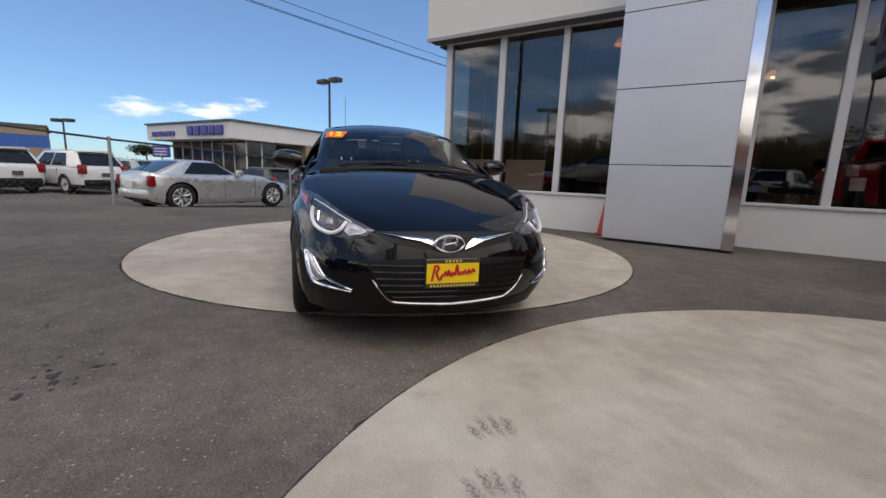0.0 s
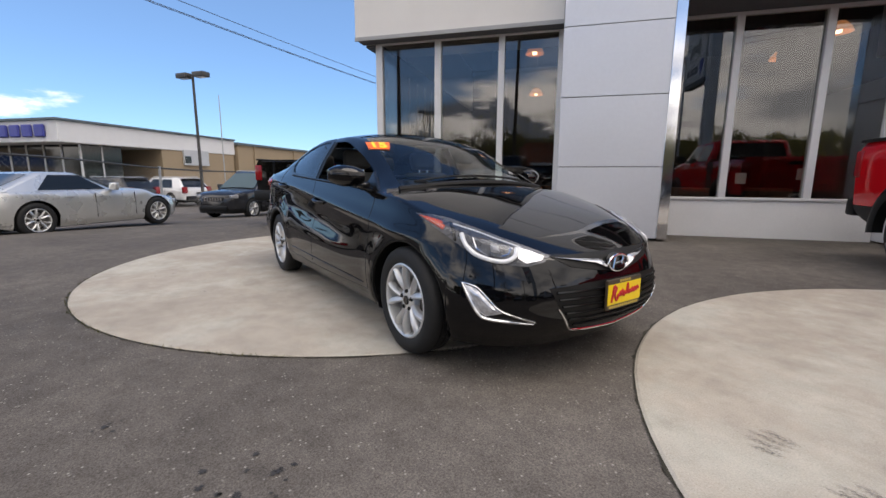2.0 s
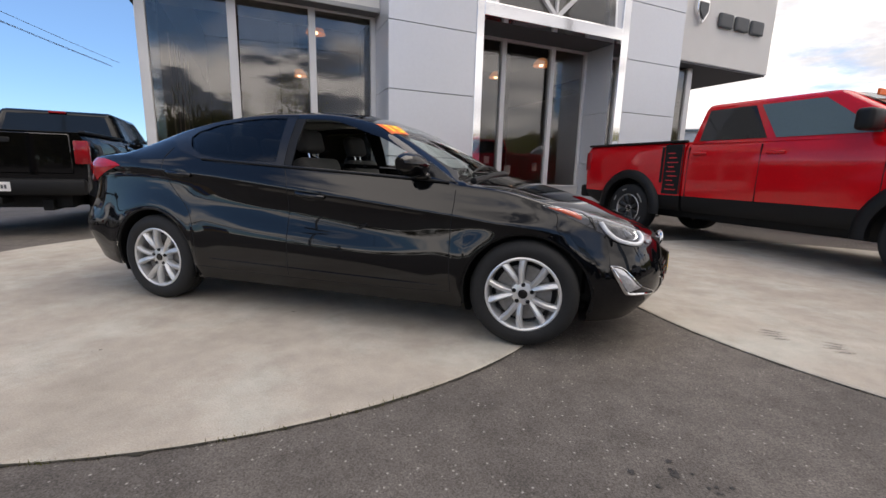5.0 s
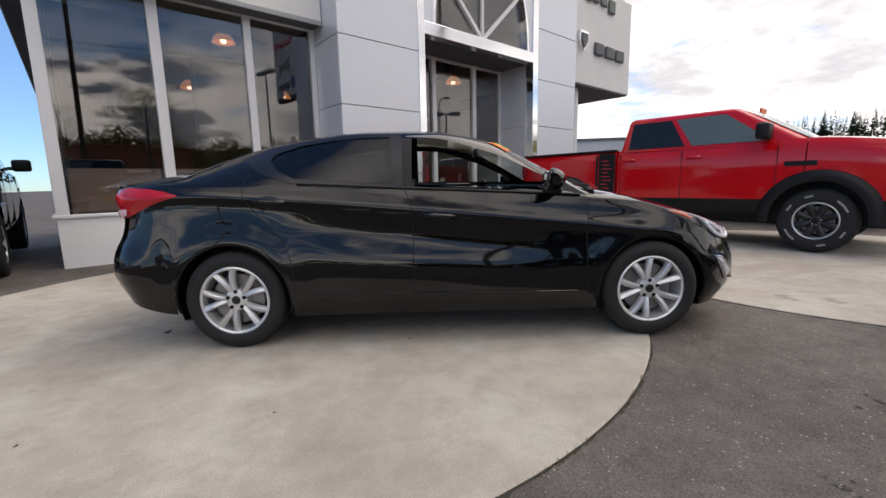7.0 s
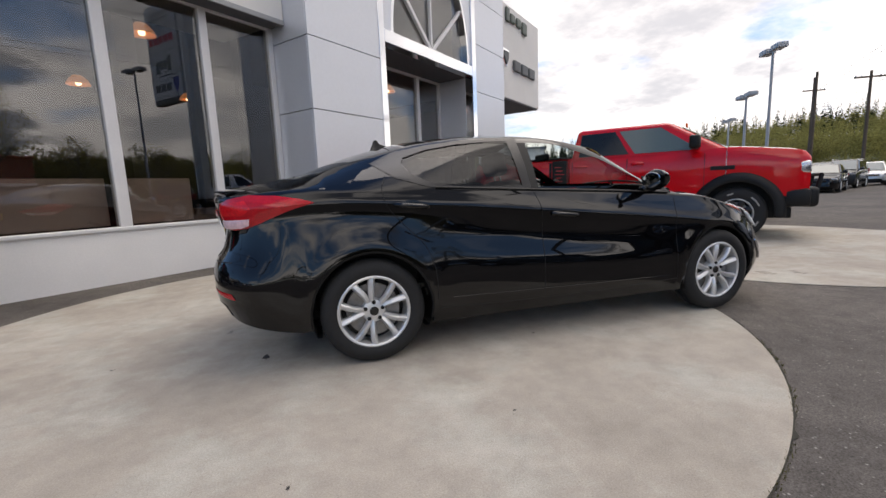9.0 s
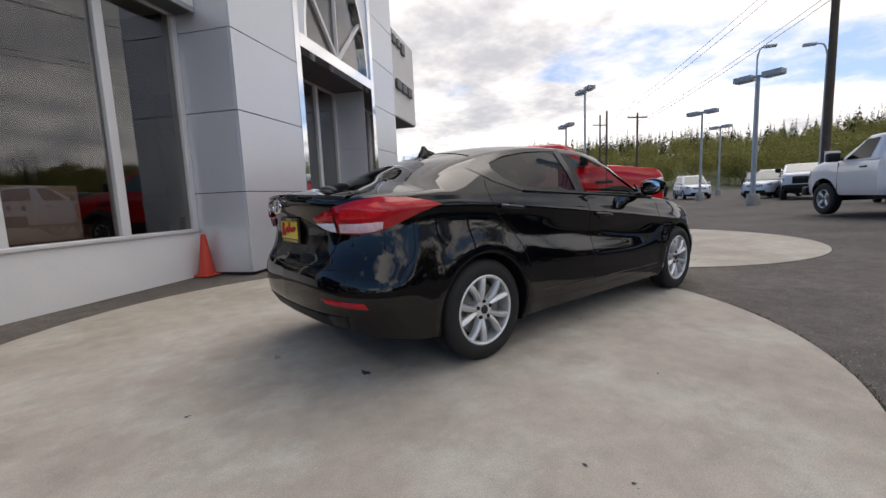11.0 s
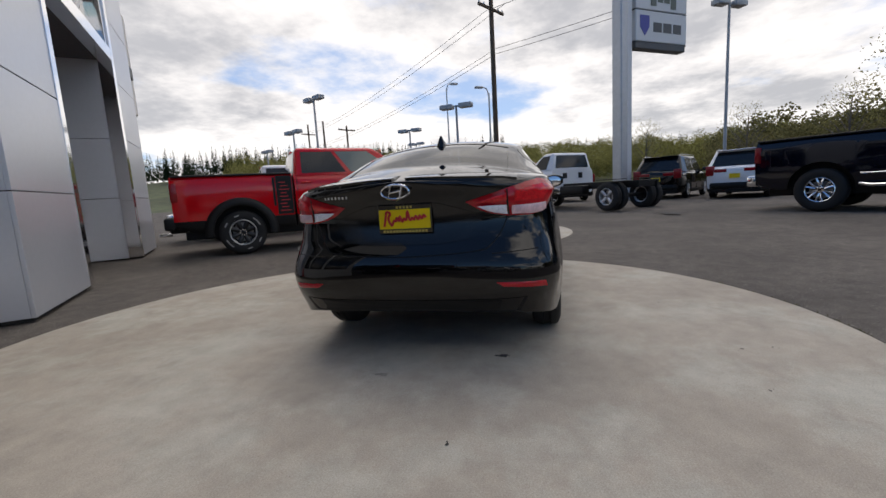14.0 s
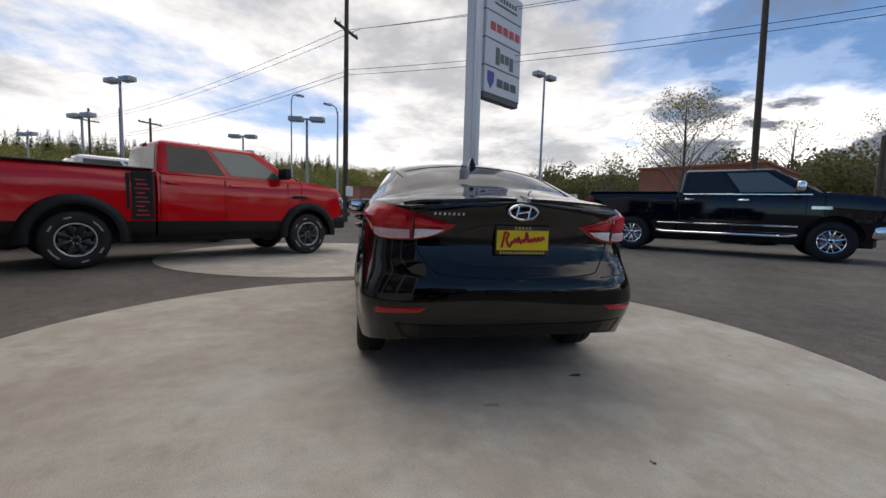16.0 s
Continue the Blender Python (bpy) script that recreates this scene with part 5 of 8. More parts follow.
    gr = P("lower_grille", ring_patch(bvh, mouth, rings=6, lift=0.002, edge=0.003, **fr), TRIM_BLACK, "black lower grille with slats")
    for z, w in ((0.31, 0.33), (0.345, 0.37), (0.38, 0.395), (0.415, 0.415), (0.45, 0.43), (0.485, 0.44)):
        pts = on_shell(bvh, [(0, -w + 2 * w * k / 16, z) for k in range(17)], (-1, 0, 0), 0.006)
        P("grille_slat", tube(pts, 0.008, 6), GLOSS_BLACK, parent=gr)
    lip = smooth_line([(0, -0.435, 0.405), (0, -0.345, 0.292), (0, -0.26, 0.270), (0, 0.0, 0.256), (0, 0.26, 0.270), (0, 0.345, 0.292), (0, 0.435, 0.405)], 6)
    P("chrome_strip", tube(on_shell(bvh, lip, (-1, 0, 0), 0.006), [0.004 + 0.005 * math.sin(math.pi * k / (len(lip) - 1)) for k in range(len(lip))], 8), CHROME, "bright strip under the lower grille")
    slot = [(-0.42, 0.650), (-0.2, 0.655), (0.0, 0.655), (0.2, 0.655), (0.42, 0.650), (0.33, 0.598), (0.17, 0.572), (0.0, 0.548), (-0.17, 0.572), (-0.33, 0.598)]
    up = P("upper_grille", ring_patch(bvh, slot, rings=5, lift=0.003, edge=0.003, **fr), TRIM_BLACK, "narrow black upper grille")
    for s in (-1, 1):
        wing = [(s * y, z) for y, z in ((0.41, 0.646), (0.25, 0.632), (0.12, 0.622), (0.085, 0.60), (0.06, 0.565), (0.10, 0.575), (0.15, 0.604), (0.27, 0.622))]
        P("chrome_wing", ring_patch(bvh, wing if s > 0 else wing[::-1], rings=3, lift=0.016, edge=0.005, **fr), CHROME, "bright winged grille bar", parent=up)
    P("badge", badge_mesh(bvh, (0, -0.03, 0.600), (-1, 0, 0), 0.082, 0.043), CHROME, "oval chrome badge")
    P("badge_back", ring_patch(bvh, [(-0.025 + 0.08 * math.cos(a), 0.600 + 0.042 * math.sin(a)) for a in [2 * math.pi * k / 24 for k in range(24)]], rings=3, lift=0.022, edge=0.016, **fr), GLOSS_BLACK)
    # wiper cowl and wipers
    P("cowl", tube(smooth_line([(1.00, -0.66, 0.955), (1.06, -0.35, 0.985), (1.08, 0, 0.997), (1.06, 0.35, 0.985), (1.00, 0.66, 0.955)], 6), 0.022, 8), TRIM_BLACK)
    for y0, y1 in ((-0.52, -0.02), (-0.02, 0.55)):
        a = on_shell(bvh, [(0.97, y0 + (y1 - y0) * k / 8, 0.0) for k in range(9)], (0, 0, -1), 0.012)
        P("wiper", tube([Vector((1.05, y0 + 0.04, 1.0))] + a, 0.008, 6), TRIM_BLACK, "black wiper arm and blade")
    # ---- rear: lamps, reflectors, badge, lid edge ----
    tail = [(-0.585, 0.990), (-0.65, 1.014), (-0.767, 1.038), (-0.90, 1.045), (-1.03, 1.028), (-1.15, 0.999), (-1.325, 0.938), (-1.255, 0.890), (-1.20, 0.868), (-1.125, 0.852), (-1.0, 0.848), (-0.90, 0.860), (-0.83, 0.886), (-0.69, 0.952)]
    for s in (-1, 1):
        fx = (lambda b: b) if s < 0 else flip_y
        args = dict(origin=(0, 0, 0), e1=(dd, -dd, 0), e2=(0, 0, 1), cast=(dd, dd, 0))
        lamp = P("tail_lamp", fx(ring_patch(bvh, tail, rings=7, lift=0.024, edge=0.003, **args)), LENS_RED, "wraparound red tail lamp with clear lower strip")
        P("reverse_lens", fx(ring_patch(bvh, [(-1.275, 0.914), (-1.20, 0.916), (-1.143, 0.914), (-1.134, 0.862), (-1.19, 0.872), (-1.235, 0.890)], rings=3, lift=0.030, edge=0.026, **args)), REVERSE_LENS, "clear reversing lens", parent=lamp)
        P("turn_lens", fx(ring_patch(bvh, [(-1.115, 0.908), (-1.0, 0.908), (-0.875, 0.912), (-0.88, 0.874), (-0.93, 0.860), (-1.0, 0.856), (-1.112, 0.860)], rings=3, lift=0.030, edge=0.024, **args)), TURN_LENS, "smoky pink turn lens", parent=lamp)
        P("brake_band", fx(ring_patch(bvh, [(-1.29, 0.934), (-1.20, 0.964), (-1.142, 0.980), (-1.140, 0.938), (-1.20, 0.930)], rings=3, lift=0.029, edge=0.025, **args)), LENS_BRIGHT_RED, parent=lamp)
        P("brake_band", fx(ring_patch(bvh, [(-1.105, 0.985), (-1.0, 1.006), (-0.90, 1.012), (-0.86, 0.968), (-0.91, 0.934), (-1.105, 0.930)], rings=3, lift=0.029, edge=0.025, **args)), LENS_BRIGHT_RED, parent=lamp)
        P("lamp_seam", fx(ring_patch(bvh, [(-1.158, 0.996), (-1.150, 0.998), (-1.121, 0.856), (-1.129, 0.856)], rings=2, lift=0.029, edge=0.022, **args)), TRIM_BLACK, parent=lamp)
        P("rear_reflector", fx(ring_patch(bvh, [(-1.25, 0.508), (-1.1, 0.500), (-0.975, 0.492), (-0.955, 0.457), (-1.08, 0.468), (-1.215, 0.482)], rings=3, lift=0.006, edge=0.002, **args)), LENS_RED, "red bumper reflector")
    # lip along the edge of the boot lid
    lip_b = bmesh.new()
    rows_l = []
    for k in range(33):
        y = -0.62 + 1.24 * k / 32
        pb = bvh.ray_cast(Vector((-4, y, 1.03)), Vector((1, 0, 0)))[0]
        fade = min(1.0, (0.62 - abs(y)) / 0.12)
        pt = bvh.ray_cast(Vector((pb.x + 0.17, y, 3)), Vector((0, 0, -1)))[0]
        pm = bvh.ray_cast(Vector((pb.x + 0.05, y, 3)), Vector((0, 0, -1)))[0]
        tip = Vector((pb.x + 0.008, y, pm.z - 0.002 + 0.008 * fade))
        rows_l.append([lip_b.verts.new(q) for q in (pt + Vector((0, 0, 0.0015)), (pt + tip) / 2 + Vector((0, 0, 0.004)), tip, tip + Vector((0.006, 0, -0.012)), pb + Vector((0.004, 0, 0.0)))])
    for p, q in zip(rows_l, rows_l[1:]):
        for i in range(4):
            lip_b.faces.new((p[i], q[i], q[i + 1], p[i + 1]))
    bmesh.ops.recalc_face_normals(lip_b, faces=lip_b.faces[:])
    P("boot_lip", lip_b, BLACK_PAINT, "raised lip on the boot lid", 40)
    rr = dict(origin=(0, 0, 0), e1=(0, -1, 0), e2=(0, 0, 1), cast=(1, 0, 0))
    P("badge", badge_mesh(bvh, (0, 0.012, 1.012), (1, 0, 0), 0.078, 0.038), CHROME, "oval chrome badge")
    for k in range(7):
        y = 0.47 - k * 0.024
        P("name_mark", ring_patch(bvh, [(-y, 0.988), (-y + 0.011, 0.988), (-y + 0.013, 1.002), (-y + 0.002, 1.002)], rings=2, lift=0.004, edge=0.002, **rr), ALLOY)
    P("shut_line", tube(on_shell(bvh, smooth_line([(0, -0.565, 0.852), (0, -0.535, 0.78), (0, -0.483, 0.711), (0, -0.40, 0.676), (0, 0, 0.656), (0, 0.40, 0.676), (0, 0.483, 0.711), (0, 0.535, 0.78), (0, 0.565, 0.852)], 8), (1, 0, 0), -0.001), 0.004, 6), TRIM_BLACK)
    for s in (-1, 1):
        for line in ([(0.925, 0.90), (0.922, 0.80), (0.912, 0.65), (0.915, 0.45), (0.925, 0.30)], [(-0.245, 0.995), (-0.215, 0.92), (-0.20, 0.80), (-0.20, 0.5), (-0.20, 0.30)], [(-1.225, 1.13), (-1.258, 1.04), (-1.23, 0.94), (-1.13, 0.82), (-1.02, 0.70), (-0.965, 0.55), (-0.955, 0.36)], [(0.925, 0.30), (0.3, 0.283), (-0.4, 0.283), (-0.95, 0.30)]):
            P("shut_line", tube(on_shell(bvh, smooth_line([(x, 0, z) for x, z in line], 6), (0, -s, 0), -0.0015), 0.0032, 6), TRIM_BLACK)
        P("bumper_seam", tube(on_shell(bvh, smooth_line([(0, s * 0.483, 0.660), (0, s * 0.60, 0.664), (0, s * 0.72, 0.668)], 6), (1, 0, 0), -0.001), 0.0032, 6), TRIM_BLACK)
        # frame round the rear side glass, running out into a point
        dlo = [(-1.306, 1.212), (-1.153, 1.283), (-0.93, 1.327), (-0.70, 1.354), (-0.49, 1.365), (-0.27, 1.364), (-0.255, 1.018), (-0.568, 1.016), (-0.797, 1.028), (-0.97, 1.056), (-1.161, 1.115)]
        pane = [(-1.112, 1.205), (-1.088, 1.245), (-0.927, 1.296), (-0.708, 1.329), (-0.488, 1.345), (-0.345, 1.347), (-0.317, 1.040), (-0.568, 1.041), (-0.797, 1.055), (-0.945, 1.082), (-1.056, 1.134)]
        P("window_frame", band_patch(bvh, dlo, pane, (0, -s, 0), 0.004), WINDOW_TRIM, "black frame round the rear side glass", 40)
    P("plate_recess", ring_patch(bvh, [(-0.44, 0.865), (-0.2, 0.94), (0.2, 0.94), (0.44, 0.865), (0.36, 0.74), (0.2, 0.718), (-0.2, 0.718), (-0.36, 0.74)], rings=4, lift=0.0025, edge=0.0025, **rr), GLOSS_BLACK)
    P("diffuser", ring_patch(bvh, [(-0.66, 0.412), (-0.3, 0.414), (0.3, 0.414), (0.66, 0.412), (0.62, 0.33), (0.2, 0.345), (-0.2, 0.345), (-0.62, 0.33)], rings=4, lift=0.006, edge=0.003, **rr), TRIM_BLACK, "matt black lower rear valance")
    ant = prism([(-1.24, 1.335), (-1.06, 1.365), (-1.10, 1.40), (-1.155, 1.425), (-1.175, 1.47), (-1.20, 1.462), (-1.215, 1.40)], -0.022, 0.022, 0.008)
    for v in ant.verts:
        v.co.x, v.co.z = v.co.x + 0.02, 1.335 + (v.co.z - 1.335) * 0.70
        v.co.y *= 1.25 - 1.0 * max(0.0, min(1.0, (v.co.z - 1.365) / 0.06))
    P("roof_aerial", ant, BLACK_PAINT, "black fin aerial")
    # ---- plates ----
    for nm, m in (("front_plate", pose(2.232, -0.02, 0.448, 90, 0, 90)), ("rear_plate", pose(-2.243, -0.012, 0.862, 90, 0, -90))):
        pl = new(nm)
        pl.parent, pl.matrix_basis = root, m
        pl["label"] = "yellow dealer plate with red script in dark frame"
        part("plate_frame", box(-0.152, 0.152, -0.078, 0.078, -0.01, 0.006, 0.004), PLATE_FRAME, pl)
        part("plate_face", box(-0.146, 0.146, -0.052, 0.054, 0.006, 0.0085), PLATE_YELLOW, pl)
        # script as joined strokes
        xs_ = [-0.118, -0.108, -0.100, -0.080, -0.092, -0.074, -0.060, -0.048, -0.044, -0.030, -0.026, -0.010, -0.002, 0.012, 0.020, 0.032, 0.046, 0.056, 0.066, 0.080, 0.088, 0.100, 0.112, 0.122]
        zs_ = [-0.03, 0.005, 0.034, 0.026, 0.004, -0.026, -0.004, -0.008, 0.008, -0.008, 0.014, -0.012, 0.004, -0.004, 0.036, -0.006, 0.006, -0.004, 0.012, -0.004, 0.014, 0.0, 0.016, 0.004]
        part("script_mark", tube(smooth_line([(x, z * 1.25, 0.0095) for x, z in zip(xs_, zs_)], 4), 0.0068, 6), RED_PRINT, pl)
        for z, w in ((0.066, 0.10), (-0.066, 0.26)):
            n = int(w / 0.018)
            for k in range(n):
                x = -w / 2 + w * (k + 0.5) / n
                part("print_mark", box(x - 0.0058, x + 0.0058, z - 0.0065, z + 0.0065, 0.006, 0.0075), GOLD_PRINT, pl)
    # ---- door handles, mirrors ----
    for s in (-1, 1):
        for x, z in ((-0.03, 0.835), (-1.09, 0.945)):
            y = h_side(x, z)
            b = tube(smooth_line([(x - 0.10, y + 0.002, z + 0.012), (x - 0.06, y + 0.034, z + 0.006), (x, y + 0.040, z), (x + 0.06, y + 0.034, z - 0.006), (x + 0.10, y + 0.002, z - 0.010)], 5), 0.0155, 8)
            P("door_handle", b if s > 0 else flip_y(b), BLACK_PAINT, "body-coloured door handle", True)
            cup = lathe([(0.0, 0.0), (0.05, 0.004), (0.058, 0.0)], 20)
            for v in cup.verts:
                v.co = Vector((x + v.co.x * 1.25, s * (y + 0.001 + v.co.y * 0.4), z + v.co.z * 0.62))
            P("handle_cup", cup, GLOSS_BLACK, "", True)
        # mirror: shell, glass, foot
        b = bmesh.new()
        secs_m = []
        for k in range(9):
            t = k / 8
            y = 0.79 + 0.215 * t
            hh = 0.074 * (math.sin(math.pi * (0.16 + 0.78 * t)) ** 0.45)
            xx = 0.088 * (math.sin(math.pi * (0.2 + 0.74 * t)) ** 0.4)
            cz, cxm = 1.035 + 0.012 * t, 0.69 - 0.05 * t
            secs_m.append([b.verts.new((cxm + xx * math.cos(a) * (1.0 if math.cos(a) > 0 else 0.35), y, cz + hh * math.sin(a))) for a in [2 * math.pi * i / 16 for i in range(16)]])
        for p, q in zip(secs_m, secs_m[1:]):
            for i in range(16):
                b.faces.new((p[i], p[(i + 1) % 16], q[(i + 1) % 16], q[i]))
        b.faces.new(secs_m[0])
        b.faces.new(secs_m[-1][::-1])
        bmesh.ops.recalc_face_normals(b, faces=b.faces[:])
        mir = P("door_mirror", b if s > 0 else flip_y(b), BLACK_PAINT, "black door mirror", 50)
        gl = lathe([(0.0, 0.0), (0.9, 0.0), (1.0, 0.3)], 24, "x")
        for v in gl.verts:
            v.co = Vector((0.627 - 0.004 + v.co.x * 0.01, s * (0.90 + v.co.y * 0.083), 1.041 + v.co.z * 0.055))
        P("mirror_glass", gl, CHROME, "", True, parent=mir)
        P("mirror_foot", box(0.64, 0.76, min(s * 0.74, s * 0.82), max(s * 0.74, s * 0.82), 0.955, 1.0, 0.015), GLOSS_BLACK, "", 40, parent=mir)
        sail = prism([(0.70, 0.962), (0.93, 0.945), (0.72, 1.075)], 0, 0.02, 0.004)
        for v in sail.verts:
            yb = h_side(v.co.x, h_zb(v.co.x))
            v.co.y = s * (yb - 0.035 - 1.0 * max(0.0, v.co.z - 0.95) * 0.55 + v.co.y)
        P("mirror_sail", sail, GLOSS_BLACK, "", False)
        # window surround line
        line = [(x, s * (h_side(x, h_zb(x)) + 0.002), h_zb(x) + 0.012) for x in [0.88 - 0.1 * k for k in range(19)]]
        P("belt_moulding", tube(line, 0.007, 6), TRIM_BLACK)
        # lower door crease
        line = [(x, s * (h_side(x, 0.33 + 0.03 * (0.9 - x) / 1.8) - 0.002), 0.33 + 0.03 * (0.9 - x) / 1.8) for x in [0.85 - 0.17 * k for k in range(11)]]
        P("door_crease", tube(line, 0.0024, 6), BLACK_PAINT)
    # ---- cabin ----
    def seat(x, y, w, back_h):
        sx = new("seat")
        sx.parent, sx.matrix_basis = root, pose(x, y, 0.42)
        part("cushion", box(-0.25, 0.27, -w / 2, w / 2, 0.0, 0.17, 0.05, seg=3), SEAT_CLOTH, sx, smooth=40)
        bk = box(-0.07, 0.07, -w / 2, w / 2, 0.0, back_h, 0.05, seg=3)
        part("backrest", bk, SEAT_CLOTH, sx, smooth=40, matrix=pose(-0.24, 0, 0.12, 0, -18, 0))
        for yy in ((0,) if w < 0.7 else (-0.38, 0, 0.38)):
            part("headrest", box(-0.055, 0.055, -0.13, 0.13, 0.0, 0.17, 0.04, seg=3), SEAT_CLOTH, sx, smooth=40, matrix=pose(-0.24 - 0.32 * (back_h + 0.05), yy, 0.12 + 0.96 * (back_h + 0.04), 0, -14, 0))
            for d in (-0.05, 0.05):
                part("headrest_post", tube([(0, d, -0.08), (0, d, 0.02)], 0.006, 6), CHROME, sx, matrix=pose(-0.24 - 0.32 * (back_h + 0.05), yy, 0.12 + 0.96 * (back_h + 0.04), 0, -14, 0))

    seat(0.12, -0.36, 0.50, 0.56)
    seat(0.12, 0.36, 0.50, 0.56)
    seat(-0.78, 0.0, 1.22, 0.54)
    P("parcel_shelf", box(-1.72, -1.12, -0.60, 0.60, 0.96, 0.985, 0.01), DASH, "", False)
    dash = bmesh.new()
    prof = [(1.02, 0.93), (0.80, 0.965), (0.62, 0.95), (0.56, 0.90), (0.58, 0.72), (0.66, 0.55), (1.02, 0.55)]
    join(dash, prism(prof, -0.68, 0.68, 0.02))
    P("dashboard", dash, DASH, "dark grey dashboard", 40)
    ringp = [(0.165 * math.cos(a), 0.165 * math.sin(a)) for a in [2 * math.pi * k / 32 for k in range(33)]]
    sw = tube([(0, x, z) for x, z in ringp], 0.014, 8)
    for a in (0, 180, 270):
        join(sw, tube([(0.0, 0, 0), (0.0, 0.16 * math.cos(radians(a)), 0.16 * math.sin(radians(a)))], 0.016, 6))
    join(sw, lathe([(0.0, -0.02), (0.055, -0.018), (0.06, 0.02)], 20, "x"))
    part("steering_wheel", sw, DASH, root, smooth=40, matrix=pose(0.46, 0.36, 0.90, 0, -22, 0))
    for s in (-1, 1):
        for x0, x1 in ((-0.24, 0.86), (-1.0, -0.28)):
            P("door_card", box(x0, x1, min(s * 0.70, s * 0.74), max(s * 0.70, s * 0.74), 0.35, 0.93, 0.015), DASH, "", False)
    P("inner_mirror", box(0.27, 0.30, -0.11, 0.11, 1.24, 1.30, 0.012), TRIM_BLACK, "", 40)
    P("cabin_floor", box(-1.1, 1.0, -0.70, 0.70, 0.40, 0.43), DASH, "", False)
    # ---- year sticker inside the top of the windscreen, registration sticker below ----
    st = ring_patch(bvh, [(-0.575, 0.305), (-0.405, 0.395), (-0.462, 0.505), (-0.60, 0.435)], (0, 0, 0), (0, 1, 0), (1, 0, 0), (0, 0, -1), 4, 0.003, 0.003)
    P("year_sticker", st, ORANGE_STICKER, "orange and yellow windscreen sticker reading 15", True)
    digits = bpy.data.curves.new("digits", "FONT")
    digits.body, digits.size, digits.extrude, digits.align_x = "15", 0.135, 0.001, "CENTER"
    digits.offset = 0.006
    digits.space_character = 1.15
    tmp = new("digits", digits)
    me = bpy.data.meshes.new_from_object(tmp.evaluated_get(bpy.context.evaluated_depsgraph_get()))
    bpy.data.objects.remove(tmp)
    b = bmesh.new()
    b.from_mesh(me)
    bmesh.ops.triangulate(b, faces=b.faces[:])
    bmesh.ops.subdivide_edges(b, edges=b.edges[:], cuts=1)
    for v in b.verts:
        px, py = v.co.x * 0.92, v.co.y * 0.92
        hit = bvh.ray_cast(Vector((0.450 - 0.92 * py + 0.50 * px, -0.522 + 0.20 * py + 0.86 * px, 3)), Vector((0, 0, -1)))[0]
        v.co = hit + Vector((0.35, 0, 0.9)) * (0.007 + v.co.z)
    P("sticker_number", b, YELLOW_STICKER, "", False)
    P("window_sticker", ring_patch(bvh, [(0.54, 0.79), (0.58, 0.79), (0.58, 0.75), (0.54, 0.75)], (0, 0, 0), (0, 1, 0), (1, 0, 0), (0, 0, -1), 3, 0.002, 0.002), PAPER)
    # longer nose: the front overhang runs 87 cm before the axle
    for ob in root.children_recursive:
        if ob.type == "MESH" and ob.parent.name.split(".")[0] not in ("wheel", "front_plate", "rear_plate", "seat"):
            for v in ob.data.vertices:
                if v.co.x > 1.45 and ob.matrix_basis.is_identity:
                    v.co.x += 0.082 * step(1.45, 2.10, v.co.x)
    return root


def badge_mesh(bvh, centre, cast, a, h):
    """An oval ring with a slanted cross bar, standing a little proud of the shell."""
    hit = bvh.ray_cast(Vector(centre) - Vector(cast) * 3, Vector(cast))[0]
    d = -Vector(cast)
    o = hit + d * 0.026
    ry = Vector((0, 1, 0)) * (1 if d.x > 0 else -1)
    up = Vector((0, 0, 1))
    pts = [o + ry * a * math.cos(t) + up * h * math.sin(t) for t in [2 * math.pi * k / 40 for k in range(41)]]
    b = tube(pts, 0.0065, 8)
    for s in (-1, 1):
        tube([o + ry * (s * 0.42 * a - 0.10 * a) - up * h * 0.80, o + ry * (s * 0.42 * a + 0.10 * a) + up * h * 0.80], 0.0062, 8, b)
    tube([o - ry * 0.40 * a - up * h * 0.12, o + ry * 0.40 * a + up * h * 0.12], 0.0055, 8, b)
    return b


saloon = build_saloon()


